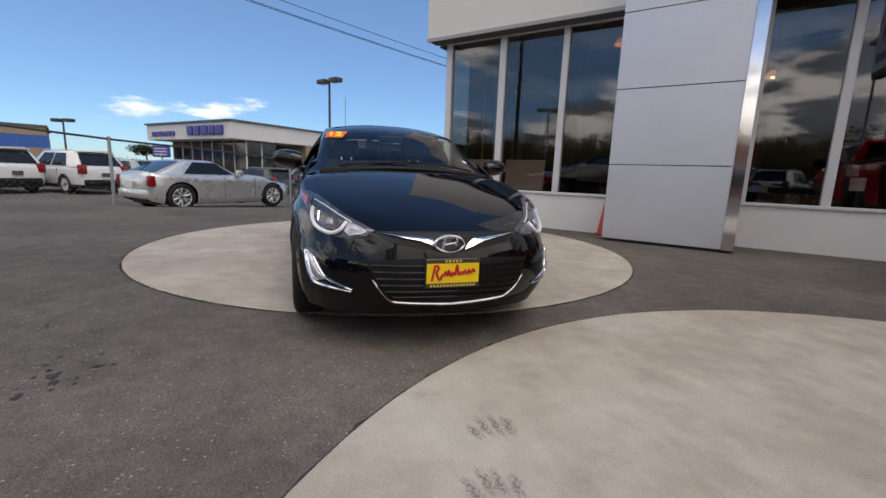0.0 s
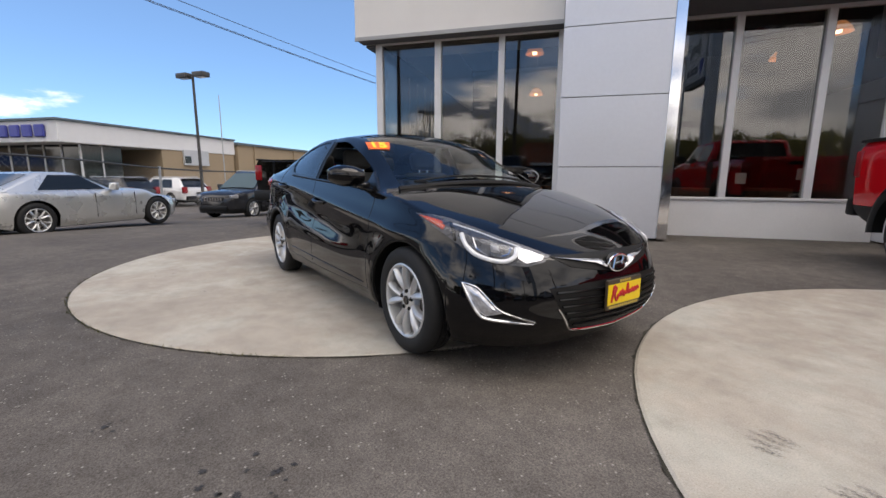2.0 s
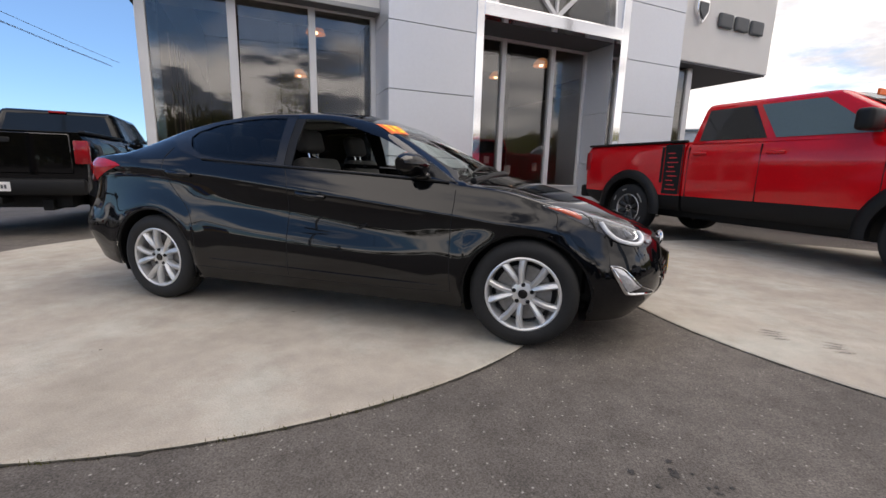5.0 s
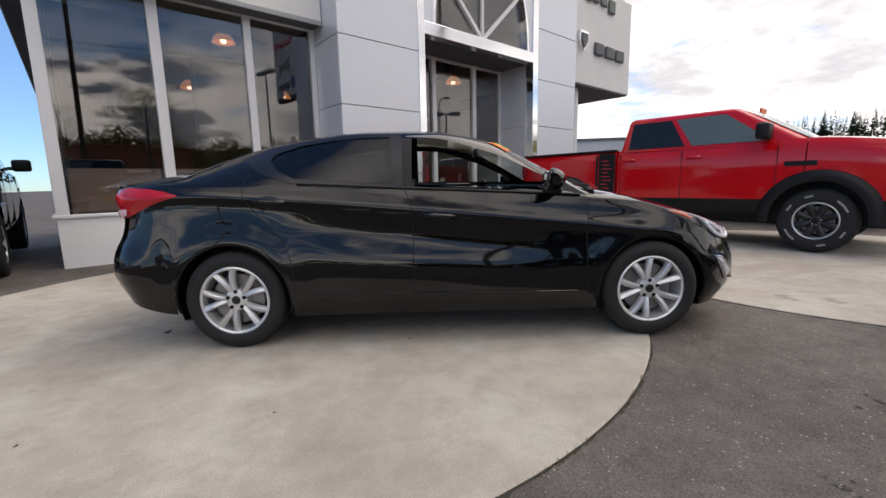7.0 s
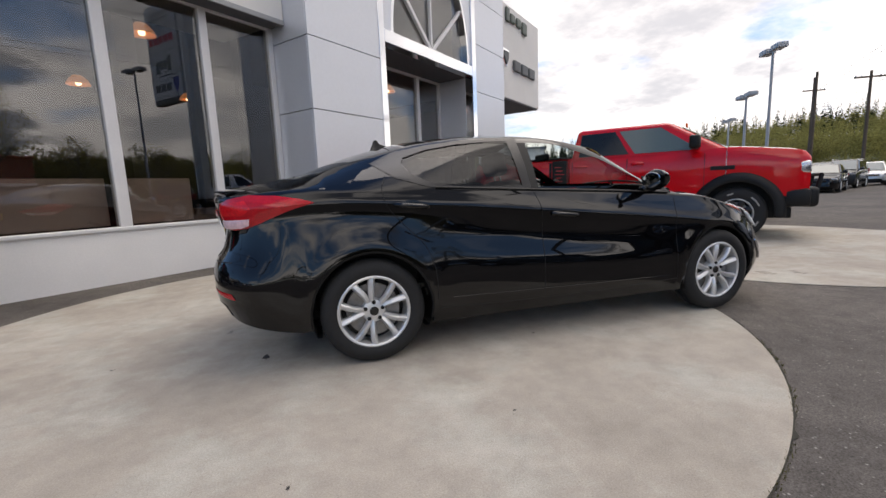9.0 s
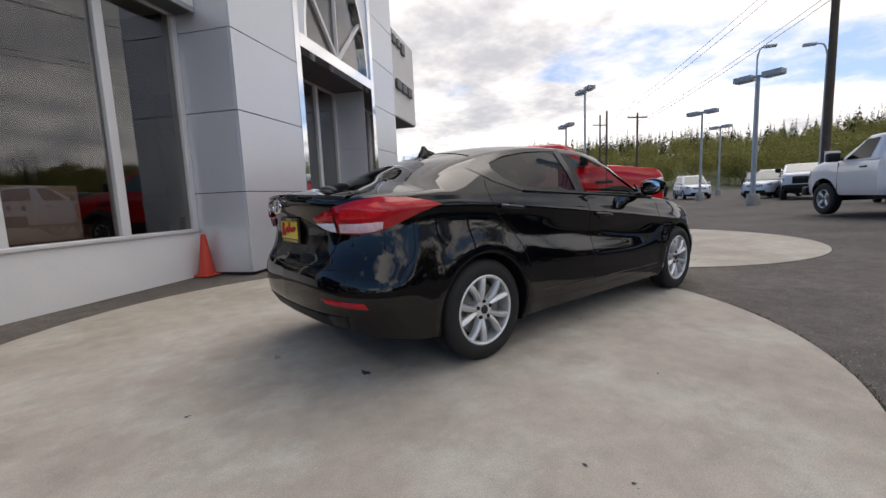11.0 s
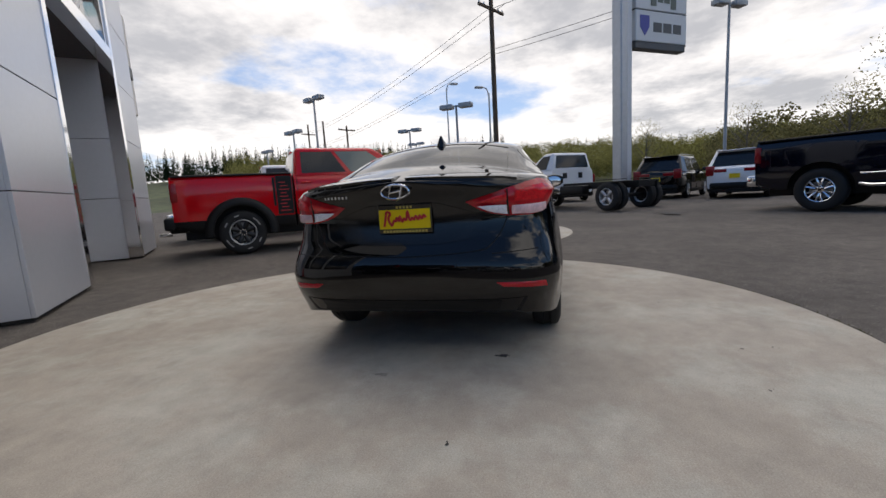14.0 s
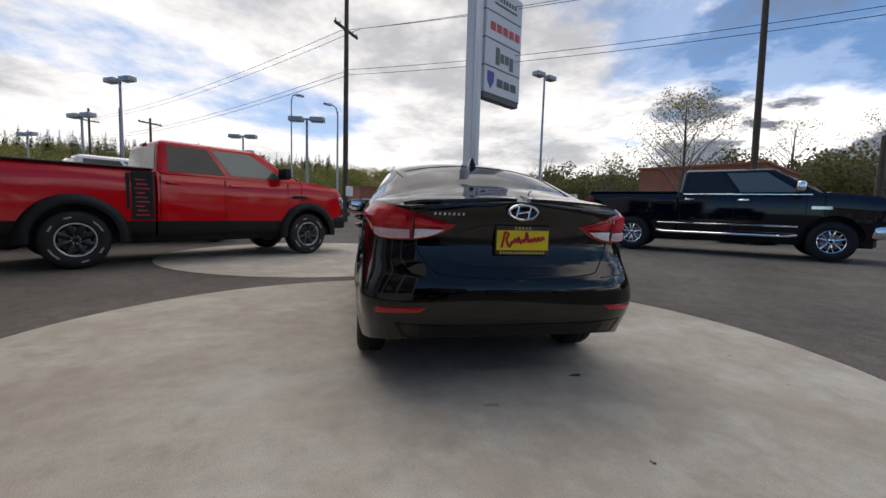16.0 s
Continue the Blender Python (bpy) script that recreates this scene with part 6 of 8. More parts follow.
# ---- other vehicles: x forward, y to the left, origin on the ground between the axles ----
def loft_shell(xs, low, top, half, arches, shape, crown=0.03, edge=0.93, z_from=None, z_to=None, rows=9, top_rows=5, closed=True):
    """Body shell by sections along x, open round the wheels; z_from and z_to cut out a level band of it."""
    def arch(x):
        z = 0.0
        for c, r, h in arches:
            if abs(x - c) < r:
                z = max(z, h + math.sqrt(r * r - (x - c) ** 2))
        return z

    st = set(xs)
    for c, r, h in arches:
        st = {x for x in st if min(abs(x - c + r), abs(x - c - r)) > 0.02}
        for s in (-1, 1):
            for d in (0.0, 0.006, 0.03, 0.07, 0.13):
                st.add(round(c + s * (r - d + 1e-4), 4))
        st |= {round(c + r * k / 5, 4) for k in range(-3, 4)}
    st = sorted(x for x in st if xs[0] <= x <= xs[-1])
    b = bmesh.new()
    grid = []
    for x in st:
        z0, z1 = max(low(x), arch(x)), top(x)
        if z_from is not None:
            z0 = max(z0, z_from(x))
        if z_to is not None:
            z1 = max(min(z1, z_to(x)), z0 + 0.004)
        w = half(x)
        zl, zt = low(x), top(x)
        pts = []
        for i in range(rows + 1):
            z = z0 + (z1 - z0) * i / rows
            q = min(max((z - zl) / max(zt - zl, 0.05), 0), 1)
            pts.append((w * shape(q), z))
        if z_to is None:
            ye = pts[-1][0]
            for i in range(1, top_rows + 1):
                t = i / top_rows
                pts.append((ye * (1 - t), zt + crown * (1 - (1 - t) ** 2)))
        grid.append([(x, y, z) for y, z in pts])
    for s in (-1, 1):
        vs = [[b.verts.new((x, s * y, z)) for x, y, z in row] for row in grid]
        for p, q in zip(vs, vs[1:]):
            for i in range(len(p) - 1):
                f = (p[i], q[i], q[i + 1], p[i + 1]) if s < 0 else (p[i], p[i + 1], q[i + 1], q[i])
                b.faces.new(f)
        if closed:
            for e, fl in ((0, s > 0), (-1, s < 0)):
                ring = vs[e] + [b.verts.new((grid[e][0][0], 0, grid[e][-1][2])), b.verts.new((grid[e][0][0], 0, grid[e][0][2]))]
                try:
                    b.faces.new(ring[::-1] if fl else ring)
                except ValueError:
                    pass
    bmesh.ops.remove_doubles(b, verts=b.verts[:], dist=1e-4)
    bmesh.ops.dissolve_degenerate(b, edges=b.edges[:], dist=1e-4)
    return b


def cabin_shell(xb0, xt0, xt1, xb1, zb, zt, wb, wt, bevel=0.07):
    """Greenhouse: xb0 rear base, xt0 rear of roof, xt1 front of roof, xb1 front base."""
    b = bmesh.new()
    lo = [b.verts.new(p) for p in ((xb0, -wb, zb), (xb1, -wb * 0.96, zb - 0.02), (xb1, wb * 0.96, zb - 0.02), (xb0, wb, zb))]
    hi = [b.verts.new(p) for p in ((xt0, -wt, zt), (xt1, -wt, zt - 0.01), (xt1, wt, zt - 0.01), (xt0, wt, zt))]
    b.faces.new(lo[::-1])
    top = b.faces.new(hi)
    for i in range(4):
        b.faces.new((lo[i], lo[(i + 1) % 4], hi[(i + 1) % 4], hi[i]))
    bmesh.ops.recalc_face_normals(b, faces=b.faces[:])
    es = [e for e in b.edges if any(v in hi for v in e.verts)]
    bmesh.ops.bevel(b, geom=es, offset=bevel, segments=3, profile=0.5, affect="EDGES")
    return b


def quad_pane(corners, thick=0.006, bow=0.0):
    """A thin pane over four corners, bottom edge first."""
    b = bmesh.new()
    c = [Vector(p) for p in corners]
    n = (c[1] - c[0]).cross(c[3] - c[0]).normalized()
    g = []
    for j in range(5):
        row = []
        for i in range(7):
            u, v = i / 6, j / 4
            p = (c[0] * (1 - u) + c[1] * u) * (1 - v) + (c[3] * (1 - u) + c[2] * u) * v
            row.append(b.verts.new(p + n * (thick + bow * math.sin(math.pi * u))))
        g.append(row)
    for p, q in zip(g, g[1:]):
        for i in range(6):
            b.faces.new((p[i], p[i + 1], q[i + 1], q[i]))
    return b


SHAPE_TRUCK = curve([0, 0.06, 0.25, 0.5, 0.72, 0.86, 0.95, 1.0], [0.93, 0.965, 0.99, 1.0, 1.0, 0.99, 0.965, 0.92])
SHAPE_CAR = curve([0, 0.08, 0.3, 0.5, 0.7, 0.86, 0.95, 1.0], [0.92, 0.96, 0.99, 1.0, 0.99, 0.975, 0.95, 0.90])


def place_by_wheels(rear, front, side, out, z=None):
    """Pose of a vehicle whose wheels on one side (-1 right, 1 left) touch the ground at rear and front; out: their distance from the middle."""
    r, f = Vector((*rear, 0)), Vector((*front, 0))
    d = (f - r).normalized()
    left = Vector((-d.y, d.x, 0))
    c = (r + f) / 2 - left * side * out
    return pose(c.x, c.y, ground(c.x, c.y) if z is None else z, 0, 0, math.degrees(math.atan2(d.y, d.x)))


def windows(root, cab, glass, sides, screen=True, rear=True, clear=None):
    """cab: the arguments of cabin_shell. sides: list of (u0, u1) along the side glass."""
    xb0, xt0, xt1, xb1, zb, zt, wb, wt = cab
    def side_pt(s, u, v):
        x0 = xb0 + (xt0 - xb0) * v
        x1 = xb1 + (xt1 - xb1) * v
        w = (wb if True else 0) * (1 - v) + wt * v
        return Vector((x0 + (x1 - x0) * u, s * (w * (1 - 0.04 * u * (1 - v))), zb + (zt - zb) * v))
    for s in (-1, 1):
        for k, (u0, u1) in enumerate(sides):
            v0, v1 = 0.06, 0.83
            c = [side_pt(s, u0, v0), side_pt(s, u1, v0), side_pt(s, u1, v1), side_pt(s, u0, v1)]
            if s > 0:
                c = [c[1], c[0], c[3], c[2]]
            g = glass if clear is None or k not in clear else clear[k]
            part("side_window", quad_pane(c), g, root, smooth=True)
    if screen:
        c = [Vector((xb1 + (xt1 - xb1) * v, y * (wb * 0.96 * (1 - v) + wt * v), zb + (zt - zb) * v)) for y, v in ((-0.90, 0.06), (0.90, 0.06), (0.88, 0.88), (-0.88, 0.88))]
        part("windscreen", quad_pane(c, 0.008, 0.02), FAR_SCREEN, root, smooth=True)
    if rear:
        c = [Vector((xb0 + (xt0 - xb0) * v, y * (wb * (1 - v) + wt * v), zb + (zt - zb) * v)) for y, v in ((0.84, 0.10), (-0.84, 0.10), (-0.84, 0.84), (0.84, 0.84))]
        part("rear_window", quad_pane(c, 0.008, 0.01), glass, root, smooth=True)


def mirror_pair(root, x, y, z, m, big=1.0):
    for s in (-1, 1):
        b = box(-0.06 * big, 0.07 * big, -0.11 * big, 0.11 * big, -0.09 * big, 0.09 * big, 0.035 * big, seg=3)
        part("door_mirror", b, m, root, smooth=40, matrix=pose(x, s * (y + 0.12 * big), z))
        part("mirror_arm", box(-0.02, 0.03, -0.10, 0.06, -0.03, 0.03, 0.008), TRIM_BLACK, root, matrix=pose(x + 0.03, s * y, z - 0.05))


def pickup(root, paint, wheelbase=3.54, tyre=0.40, roof=1.87, rail=1.42, lower=None, flare=None, wheel=("dark", 8, False), chrome_trim=False, glass=FAR_GLASS, crew=True, bumper=TRIM_BLACK, tyre_marks=False, floor=0.44):
    P = lambda n, b, m, label="", smooth=35, parent=root, matrix=None: part(n, b, m, parent, label, smooth, matrix)
    fa, ra = wheelbase / 2, -wheelbase / 2
    nose, tail = fa + 0.86, ra - 1.05
    W = 0.94
    belt = rail - 0.02
    hood = belt - 0.02
    ar = tyre + 0.10
    arches = [(fa, ar, tyre + 0.02), (ra, ar, tyre + 0.02)]
    cab0 = ra + 0.95
    cabf = fa - 0.46
    lowc = curve([tail, tail + 0.4, nose - 0.5, nose], [floor + 0.12, floor, floor, floor + 0.10])
    topc = curve([tail, cab0, cabf - 0.2, cabf + 0.25, nose - 0.35, nose - 0.08, nose], [rail, rail, belt, hood + 0.04, hood - 0.03, hood - 0.08, hood - 0.17])
    half = curve([tail, tail + 0.08, ra, fa, nose - 0.45, nose - 0.12, nose], [W * 0.965, W * 0.985, W, W, W * 0.995, W * 0.96, W * 0.88])
    xs_bed = list(np.linspace(tail, cab0 - 0.02, 14))
    xs_cab = list(np.linspace(cab0 + 0.015, cabf + 0.30, 14))
    xs_nose = list(np.linspace(cabf + 0.312, nose, 16))
    cut = 0.66 if lower else None
    zf = (lambda x: cut) if lower else None
    for nm, xs in (("bed_side", xs_bed), ("cab_body", xs_cab), ("front_body", xs_nose)):
        P(nm, loft_shell(xs, lowc, topc, half, arches, SHAPE_TRUCK, 0.05 if nm == "front_body" else 0.0, z_from=zf), paint)
        if lower:
            P(nm.replace("side", "skirt").replace("body", "skirt"), loft_shell(xs, lowc, topc, half, arches, SHAPE_TRUCK, z_to=lambda x: cut - 0.004), lower, "dark grey lower body band")
    P("bed_opening", box(tail + 0.10, cab0 - 0.10, -W + 0.12, W - 0.12, rail - 0.01, rail + 0.012, 0.004), TRIM_BLACK, "dark load bed", False)
    for s in (-1, 1):
        P("bed_rail", box(tail + 0.02, cab0 - 0.03, min(s * (W - 0.10), s * (W - 0.02)), max(s * (W - 0.10), s * (W - 0.02)), rail - 0.005, rail + 0.03, 0.01), TRIM_BLACK)
    cab = (cab0 + 0.02, cab0 + 0.10, fa - 0.98, fa - 0.08, belt - 0.01, roof, W - 0.03, W - 0.19)
    P("cab", cabin_shell(*cab, bevel=0.08), paint)
    windows(root, cab, glass, [(0.06, 0.41), (0.45, 0.84)] if crew else [(0.10, 0.72)], clear={1: FAR_SCREEN})
    P("underbody", box(tail + 0.2, nose - 0.2, -0.63, 0.63, floor - 0.10, 0.95), TRIM_BLACK, "", False)
    P("chassis_rail", box(tail + 0.1, nose - 0.15, -0.45, -0.33, floor - 0.14, floor + 0.02, 0.01), TRIM_BLACK, "", False)
    add_wheels(root, tyre, tyre * 0.58, 0.27, wheel, [(x, s * (W - 0.135), tyre) for x in (fa, ra) for s in (-1, 1)])
    for x in (fa, ra):
        for s in (-1, 1):
            pts = [(x + (ar + 0.02) * math.cos(a), s * (W - 0.005), tyre + 0.02 + (ar + 0.02) * math.sin(a)) for a in [math.radians(-20 + 220 * k / 20) for k in range(21)]]
            if flare:
                b = bmesh.new()
                prev = None
                for k in range(25):
                    a = math.radians(-6 + 192 * k / 24)
                    c, sn = math.cos(a), math.sin(a)
                    ring = [b.verts.new((x + r * c, s * y, tyre + 0.02 + r * sn)) for r, y in ((ar - 0.03, W - 0.06), (ar - 0.03, W + 0.045), (ar + 0.02, W + 0.060), (ar + 0.085, W + 0.040), (ar + 0.115, W - 0.01))]
                    if prev:
                        for i in range(4):
                            b.faces.new((prev[i], prev[i + 1], ring[i + 1], ring[i]))
                    prev = ring
                bmesh.ops.recalc_face_normals(b, faces=b.faces[:])
                P("wheel_flare", b, flare, "black wheel-arch flare", 50)
            if tyre_marks:
                for k in range(12):
                    a = 2 * math.pi * k / 12 + (0.25 if k % 2 else 0)
                    if k % 6 in (0, 3):
                        continue
                    b = box(-0.042, 0.042, -0.0015, 0.0015, -0.011, 0.011)
                    P("tyre_mark", b, TYRE_PRINT, "white raised tyre marking", False, matrix=pose(x, s * (W - 0.0), tyre) @ pose(0, 0, 0, 0, math.degrees(a), 0) @ pose(0, 0, tyre * 0.77))
    # doors: seams, handles
    zs = 0.66 if lower else floor + 0.05
    doors = [cab0 + 0.06, (cab0 + cabf) / 2 - 0.06, cabf + 0.02] if crew else [cab0 + 0.35, cabf + 0.02]
    for s in (-1, 1):
        for x in doors:
            P("door_seam", box(x - 0.004, x + 0.004, min(s * (W - 0.02), s * (W + 0.001)), max(s * (W - 0.02), s * (W + 0.001)), zs, belt - 0.05), TRIM_BLACK, "", False)
        for x in doors[:-1]:
            P("door_handle", box(x + 0.07, x + 0.27, min(s * W, s * (W + 0.035)), max(s * W, s * (W + 0.035)), belt - 0.17, belt - 0.13, 0.012), CHROME if chrome_trim else paint, "", 40)
        if chrome_trim:
            P("chrome_moulding", box(cab0 + 0.1, cabf + 0.1, min(s * W, s * (W + 0.012)), max(s * W, s * (W + 0.012)), belt - 0.035, belt - 0.015, 0.004), CHROME)
            P("chrome_moulding", box(ra + ar + 0.05, fa - ar - 0.04, min(s * W, s * (W + 0.015)), max(s * W, s * (W + 0.015)), 0.66, 0.69, 0.005), CHROME)
            P("side_step", tube([(ra + ar + 0.05, s * 0.93, 0.50), (ra + ar + 0.2, s * 1.0, 0.47), (fa - ar - 0.2, s * 1.0, 0.47), (fa - ar - 0.05, s * 0.93, 0.50)], 0.028, 10), CHROME, "polished side step")
        P("head_lamp", box(-0.20, 0.03, -0.14, 0.14, -0.09, 0.09, 0.035, seg=3), LAMP_SILVER, "silver headlamp in a dark housing", 40, matrix=pose(nose - 0.05, s * (W - 0.20), hood - 0.31, 0, 0, -s * 12))
        P("tail_lamp", box(tail - 0.012, tail + 0.10, min(s * (W - 0.17), s * (W - 0.005)), max(s * (W - 0.17), s * (W - 0.005)), rail - 0.42, rail - 0.10, 0.02, seg=2), TRUCK_RED, "red tail lamp", 40)
        P("name_mark", box(cabf + 0.10, cabf + 0.42, min(s * W, s * (W + 0.006)), max(s * W, s * (W + 0.006)), belt - 0.32, belt - 0.26), CHROME if chrome_trim else TRIM_BLACK, "", False)
        P("bumper_end", box(nose - 0.30, nose + 0.02, min(s * 0.6, s * (W - 0.02)), max(s * 0.6, s * (W - 0.02)), floor + 0.06, floor + 0.32, 0.05, seg=2), bumper, "", 40)
    mirror_pair(root, cabf - 0.12, W - 0.02, belt + 0.13, CHROME if chrome_trim else TRIM_BLACK, 1.15)
    P("front_bumper", box(nose - 0.10, nose + 0.12, -W + 0.12, W - 0.12, floor + 0.05, floor + 0.34, 0.06, seg=3), bumper, "", 40)
    P("grille", box(nose - 0.04, nose + 0.03, -0.52, 0.52, hood - 0.56, hood - 0.20, 0.04, seg=2), TRIM_BLACK if not chrome_trim else CHROME, "", 40)
    for dz in (0.08, 0.17, 0.26):
        P("grille_bar", box(nose + 0.028, nose + 0.045, -0.48, 0.48, hood - 0.56 + dz, hood - 0.56 + dz + 0.03, 0.006), CHROME if chrome_trim else GLOSS_BLACK, "", False)
    P("rear_bumper", box(tail - 0.16, tail + 0.02, -W + 0.05, W - 0.05, floor + 0.08, floor + 0.30, 0.04, seg=2), bumper, "", 40)
    P("tailgate", box(tail - 0.02, tail + 0.01, -W + 0.19, W - 0.19, rail - 0.55, rail - 0.02, 0.012), paint, "", 40)
    P("tailgate_handle", box(tail - 0.035, tail - 0.018, -0.14, 0.14, rail - 0.16, rail - 0.09, 0.01), TRIM_BLACK, "", 40)
    P("rear_plate", box(tail - 0.175, tail - 0.162, -0.13, 0.13, floor + 0.14, floor + 0.26), PAPER, "pale number plate with unreadable marks", False)
    for k in range(6):
        P("plate_mark", box(tail - 0.178, tail - 0.175, -0.095 + 0.033 * k, -0.073 + 0.033 * k, floor + 0.175, floor + 0.225), SIGN_GREY, "", False)
    P("tow_hitch", box(tail - 0.20, tail + 0.1, -0.04, 0.04, floor - 0.02, floor + 0.06, 0.01), TRIM_BLACK, "", False)
    for x in (fa, ra):
        P("axle", tube([(x, -W + 0.2, tyre), (x, W - 0.2, tyre)], 0.06, 10), TRIM_BLACK)
    P("third_light", box(cab[1] - 0.03, cab[1] + 0.02, -0.12, 0.12, roof - 0.05, roof - 0.015, 0.008), LENS_RED, "", False)


def red_pickup():
    r = thing("pickup_truck", "bright red crew-cab pickup with black flares and side graphic", "pickup truck", place_by_wheels((2.64, 4.91), (5.02, 1.94), -1, 0.985) @ Matrix.Scale(1.073, 4))
    pickup(r, RED_PAINT, roof=1.92, lower=TRIM_BLACK, flare=TRIM_BLACK, tyre_marks=True, glass=TINT_GLASS_FAR)
    # torn-edge graphic on the bed side
    for s in (-1, 1):
        for k, (x0, x1, z0, z1) in enumerate(((-1.14, -0.86, 0.68, 1.39), (-1.20, -1.155, 0.84, 1.36), (-0.85, -0.835, 0.70, 1.38))):
            part("side_graphic", box(x0, x1, min(s * 0.94, s * 0.9425), max(s * 0.94, s * 0.9425), z0, z1), TRIM_BLACK, r, "matt black bed graphic")
        for k in range(9):
            z = 0.74 + k * 0.065
            part("graphic_mark", box(-1.09 + 0.02 * (k % 2), -0.91 - 0.03 * (k % 3), min(s * 0.9425, s * 0.945), max(s * 0.9425, s * 0.945), z, z + 0.014), RED_PRINT, r)
    part("tow_bar", tube([(-2.95, -0.30, 0.42), (-3.12, -0.30, 0.42), (-3.12, -0.1, 0.42)], 0.03, 8), CHROME, r)
    part("winch_guard", tube([(2.72, -0.45, 0.55), (2.80, -0.42, 0.95), (2.80, 0.42, 0.95), (2.72, 0.45, 0.55)], 0.03, 8), TRIM_BLACK, r)
    part("windscreen_sticker", box(1.02, 1.04, -0.62, -0.36, 1.82, 1.88), ORANGE_STICKER, r)


TINT_GLASS_FAR = mat("tinted_vehicle_glass", (0.010, 0.012, 0.013), 0.05, var=0.1, rvar=0.02, spec=0.4)
red_pickup()
_t = thing("pickup_truck", "black crew-cab pickup parked beside the showroom end wall", "pickup truck", place_by_wheels((-5.49, 1.91), (-7.84, 4.69), -1, 0.92))
pickup(_t, BLACK_PAINT, wheelbase=3.6, tyre=0.42, roof=1.88, rail=1.42, wheel=("dark", 8, False), floor=0.50)
_t = thing("pickup_truck", "dark navy crew-cab pickup with chrome mouldings and wheels", "pickup truck", place_by_wheels((5.78, -6.35), (2.96, -9.26), -1, 1.01) @ Matrix.Scale(1.10, 4))
pickup(_t, NAVY_PAINT, wheelbase=3.68, tyre=0.40, roof=1.90, rail=1.38, wheel=("chrome", 6, True), chrome_trim=True, floor=0.42, bumper=CHROME)


_t = thing("pickup_truck", "white crew-cab pickup parked behind the red pickup", "pickup truck", pose(7.3, 6.75, ground(7.3, 6.75), 0, 0, -51) @ Matrix.Scale(1.07, 4))
pickup(_t, WHITE_PAINT, wheelbase=3.6, tyre=0.40, roof=1.88, rail=1.40, wheel=("alloy", 6, False), bumper=CHROME)


def chassis_cab(m):
    r = thing("chassis_truck", "white single-cab chassis truck with bare black frame and dual wheels", "truck", m)
    P = lambda n, b, mt, label="", smooth=35, matrix=None: part(n, b, mt, r, label, smooth, matrix)
    fa, ra, W, tyre = 1.95, -1.95, 0.92, 0.40
    lowc = curve([0.2, fa + 0.8], [0.50, 0.50])
    topc = curve([0.25, fa - 0.45, fa - 0.1, fa + 0.5, fa + 0.85], [1.30, 1.30, 1.34, 1.24, 0.98])
    half = curve([0.25, fa, fa + 0.5, fa + 0.85], [W, W, W * 0.97, W * 0.82])
    P("cab_body", loft_shell(list(np.linspace(0.25, fa + 0.85, 22)), lowc, topc, half, [(fa, 0.50, 0.42)], SHAPE_TRUCK, 0.05), WHITE_PAINT)
    cab = (0.27, 0.33, fa - 1.15, fa - 0.30, 1.29, 1.84, W - 0.03, W - 0.18)
    P("cab", cabin_shell(*cab), WHITE_PAINT)
    windows(r, cab, TINT_GLASS_FAR, [(0.20, 0.78)])
    P("frame_rail", box(-2.6, 0.25, -0.43, -0.33, 0.62, 0.82, 0.01), TRIM_BLACK, "bare black chassis rail", False)
    P("frame_rail", box(-2.6, 0.25, 0.33, 0.43, 0.62, 0.82, 0.01), TRIM_BLACK, "", False)
    for x in (-2.5, -1.2, -0.3):
        P("cross_member", box(x - 0.05, x + 0.05, -0.33, 0.33, 0.64, 0.78), TRIM_BLACK, "", False)
    P("fuel_tank", box(-0.9, 0.1, 0.45, 0.75, 0.45, 0.75, 0.05, seg=2), TRIM_BLACK, "", 40)
    P("engine_bay", box(0.4, fa + 0.6, -0.5, 0.5, 0.40, 0.95), TRIM_BLACK, "", False)
    add_wheels(r, tyre, 0.235, 0.22, ("steel", 4, False), [(fa, -0.80, tyre), (fa, 0.80, tyre), (ra, -0.86, tyre), (ra, 0.86, tyre), (ra, -0.58, tyre), (ra, 0.58, tyre)])
    for x in (fa, ra):
        P("axle", tube([(x, -0.7, tyre), (x, 0.7, tyre)], 0.06, 10), TRIM_BLACK)
    for s in (-1, 1):
        P("mud_guard", box(ra - 0.35, ra + 0.35, min(s * 0.5, s * 0.95), max(s * 0.5, s * 0.95), 0.86, 0.88, 0.008), TRIM_BLACK, "", False)
        P("door_seam", box(1.45, 1.458, min(s * 0.9, s * 0.9215), max(s * 0.9, s * 0.9215), 0.6, 1.28), TRIM_BLACK, "", False)
        P("door_handle", box(0.55, 0.75, min(s * 0.92, s * 0.95), max(s * 0.92, s * 0.95), 1.12, 1.16, 0.01), TRIM_BLACK, "", False)
        P("back_window", box(0.243, 0.262, min(s * 0.25, s * 0.44), max(s * 0.25, s * 0.44), 1.0, 1.18, 0.004), TRIM_BLACK, "", False)
        P("head_lamp", box(-0.1, 0.06, -0.13, 0.13, -0.12, 0.12, 0.05, seg=2), LENS_WHITE, "", 40, pose(fa + 0.72, s * 0.68, 1.0))
    mirror_pair(r, fa - 0.55, W, 1.40, TRIM_BLACK, 1.2)
    P("front_bumper", box(fa + 0.75, fa + 0.98, -0.85, 0.85, 0.48, 0.72, 0.05, seg=2), TRIM_BLACK, "", 40)
    P("grille", box(fa + 0.8, fa + 0.88, -0.5, 0.5, 0.75, 1.1, 0.03), TRIM_BLACK, "", 40)


chassis_cab(place_by_wheels((9.1, -2.73), (12.32, 0.03), 1, 0.99) @ Matrix.Scale(1.08, 4))


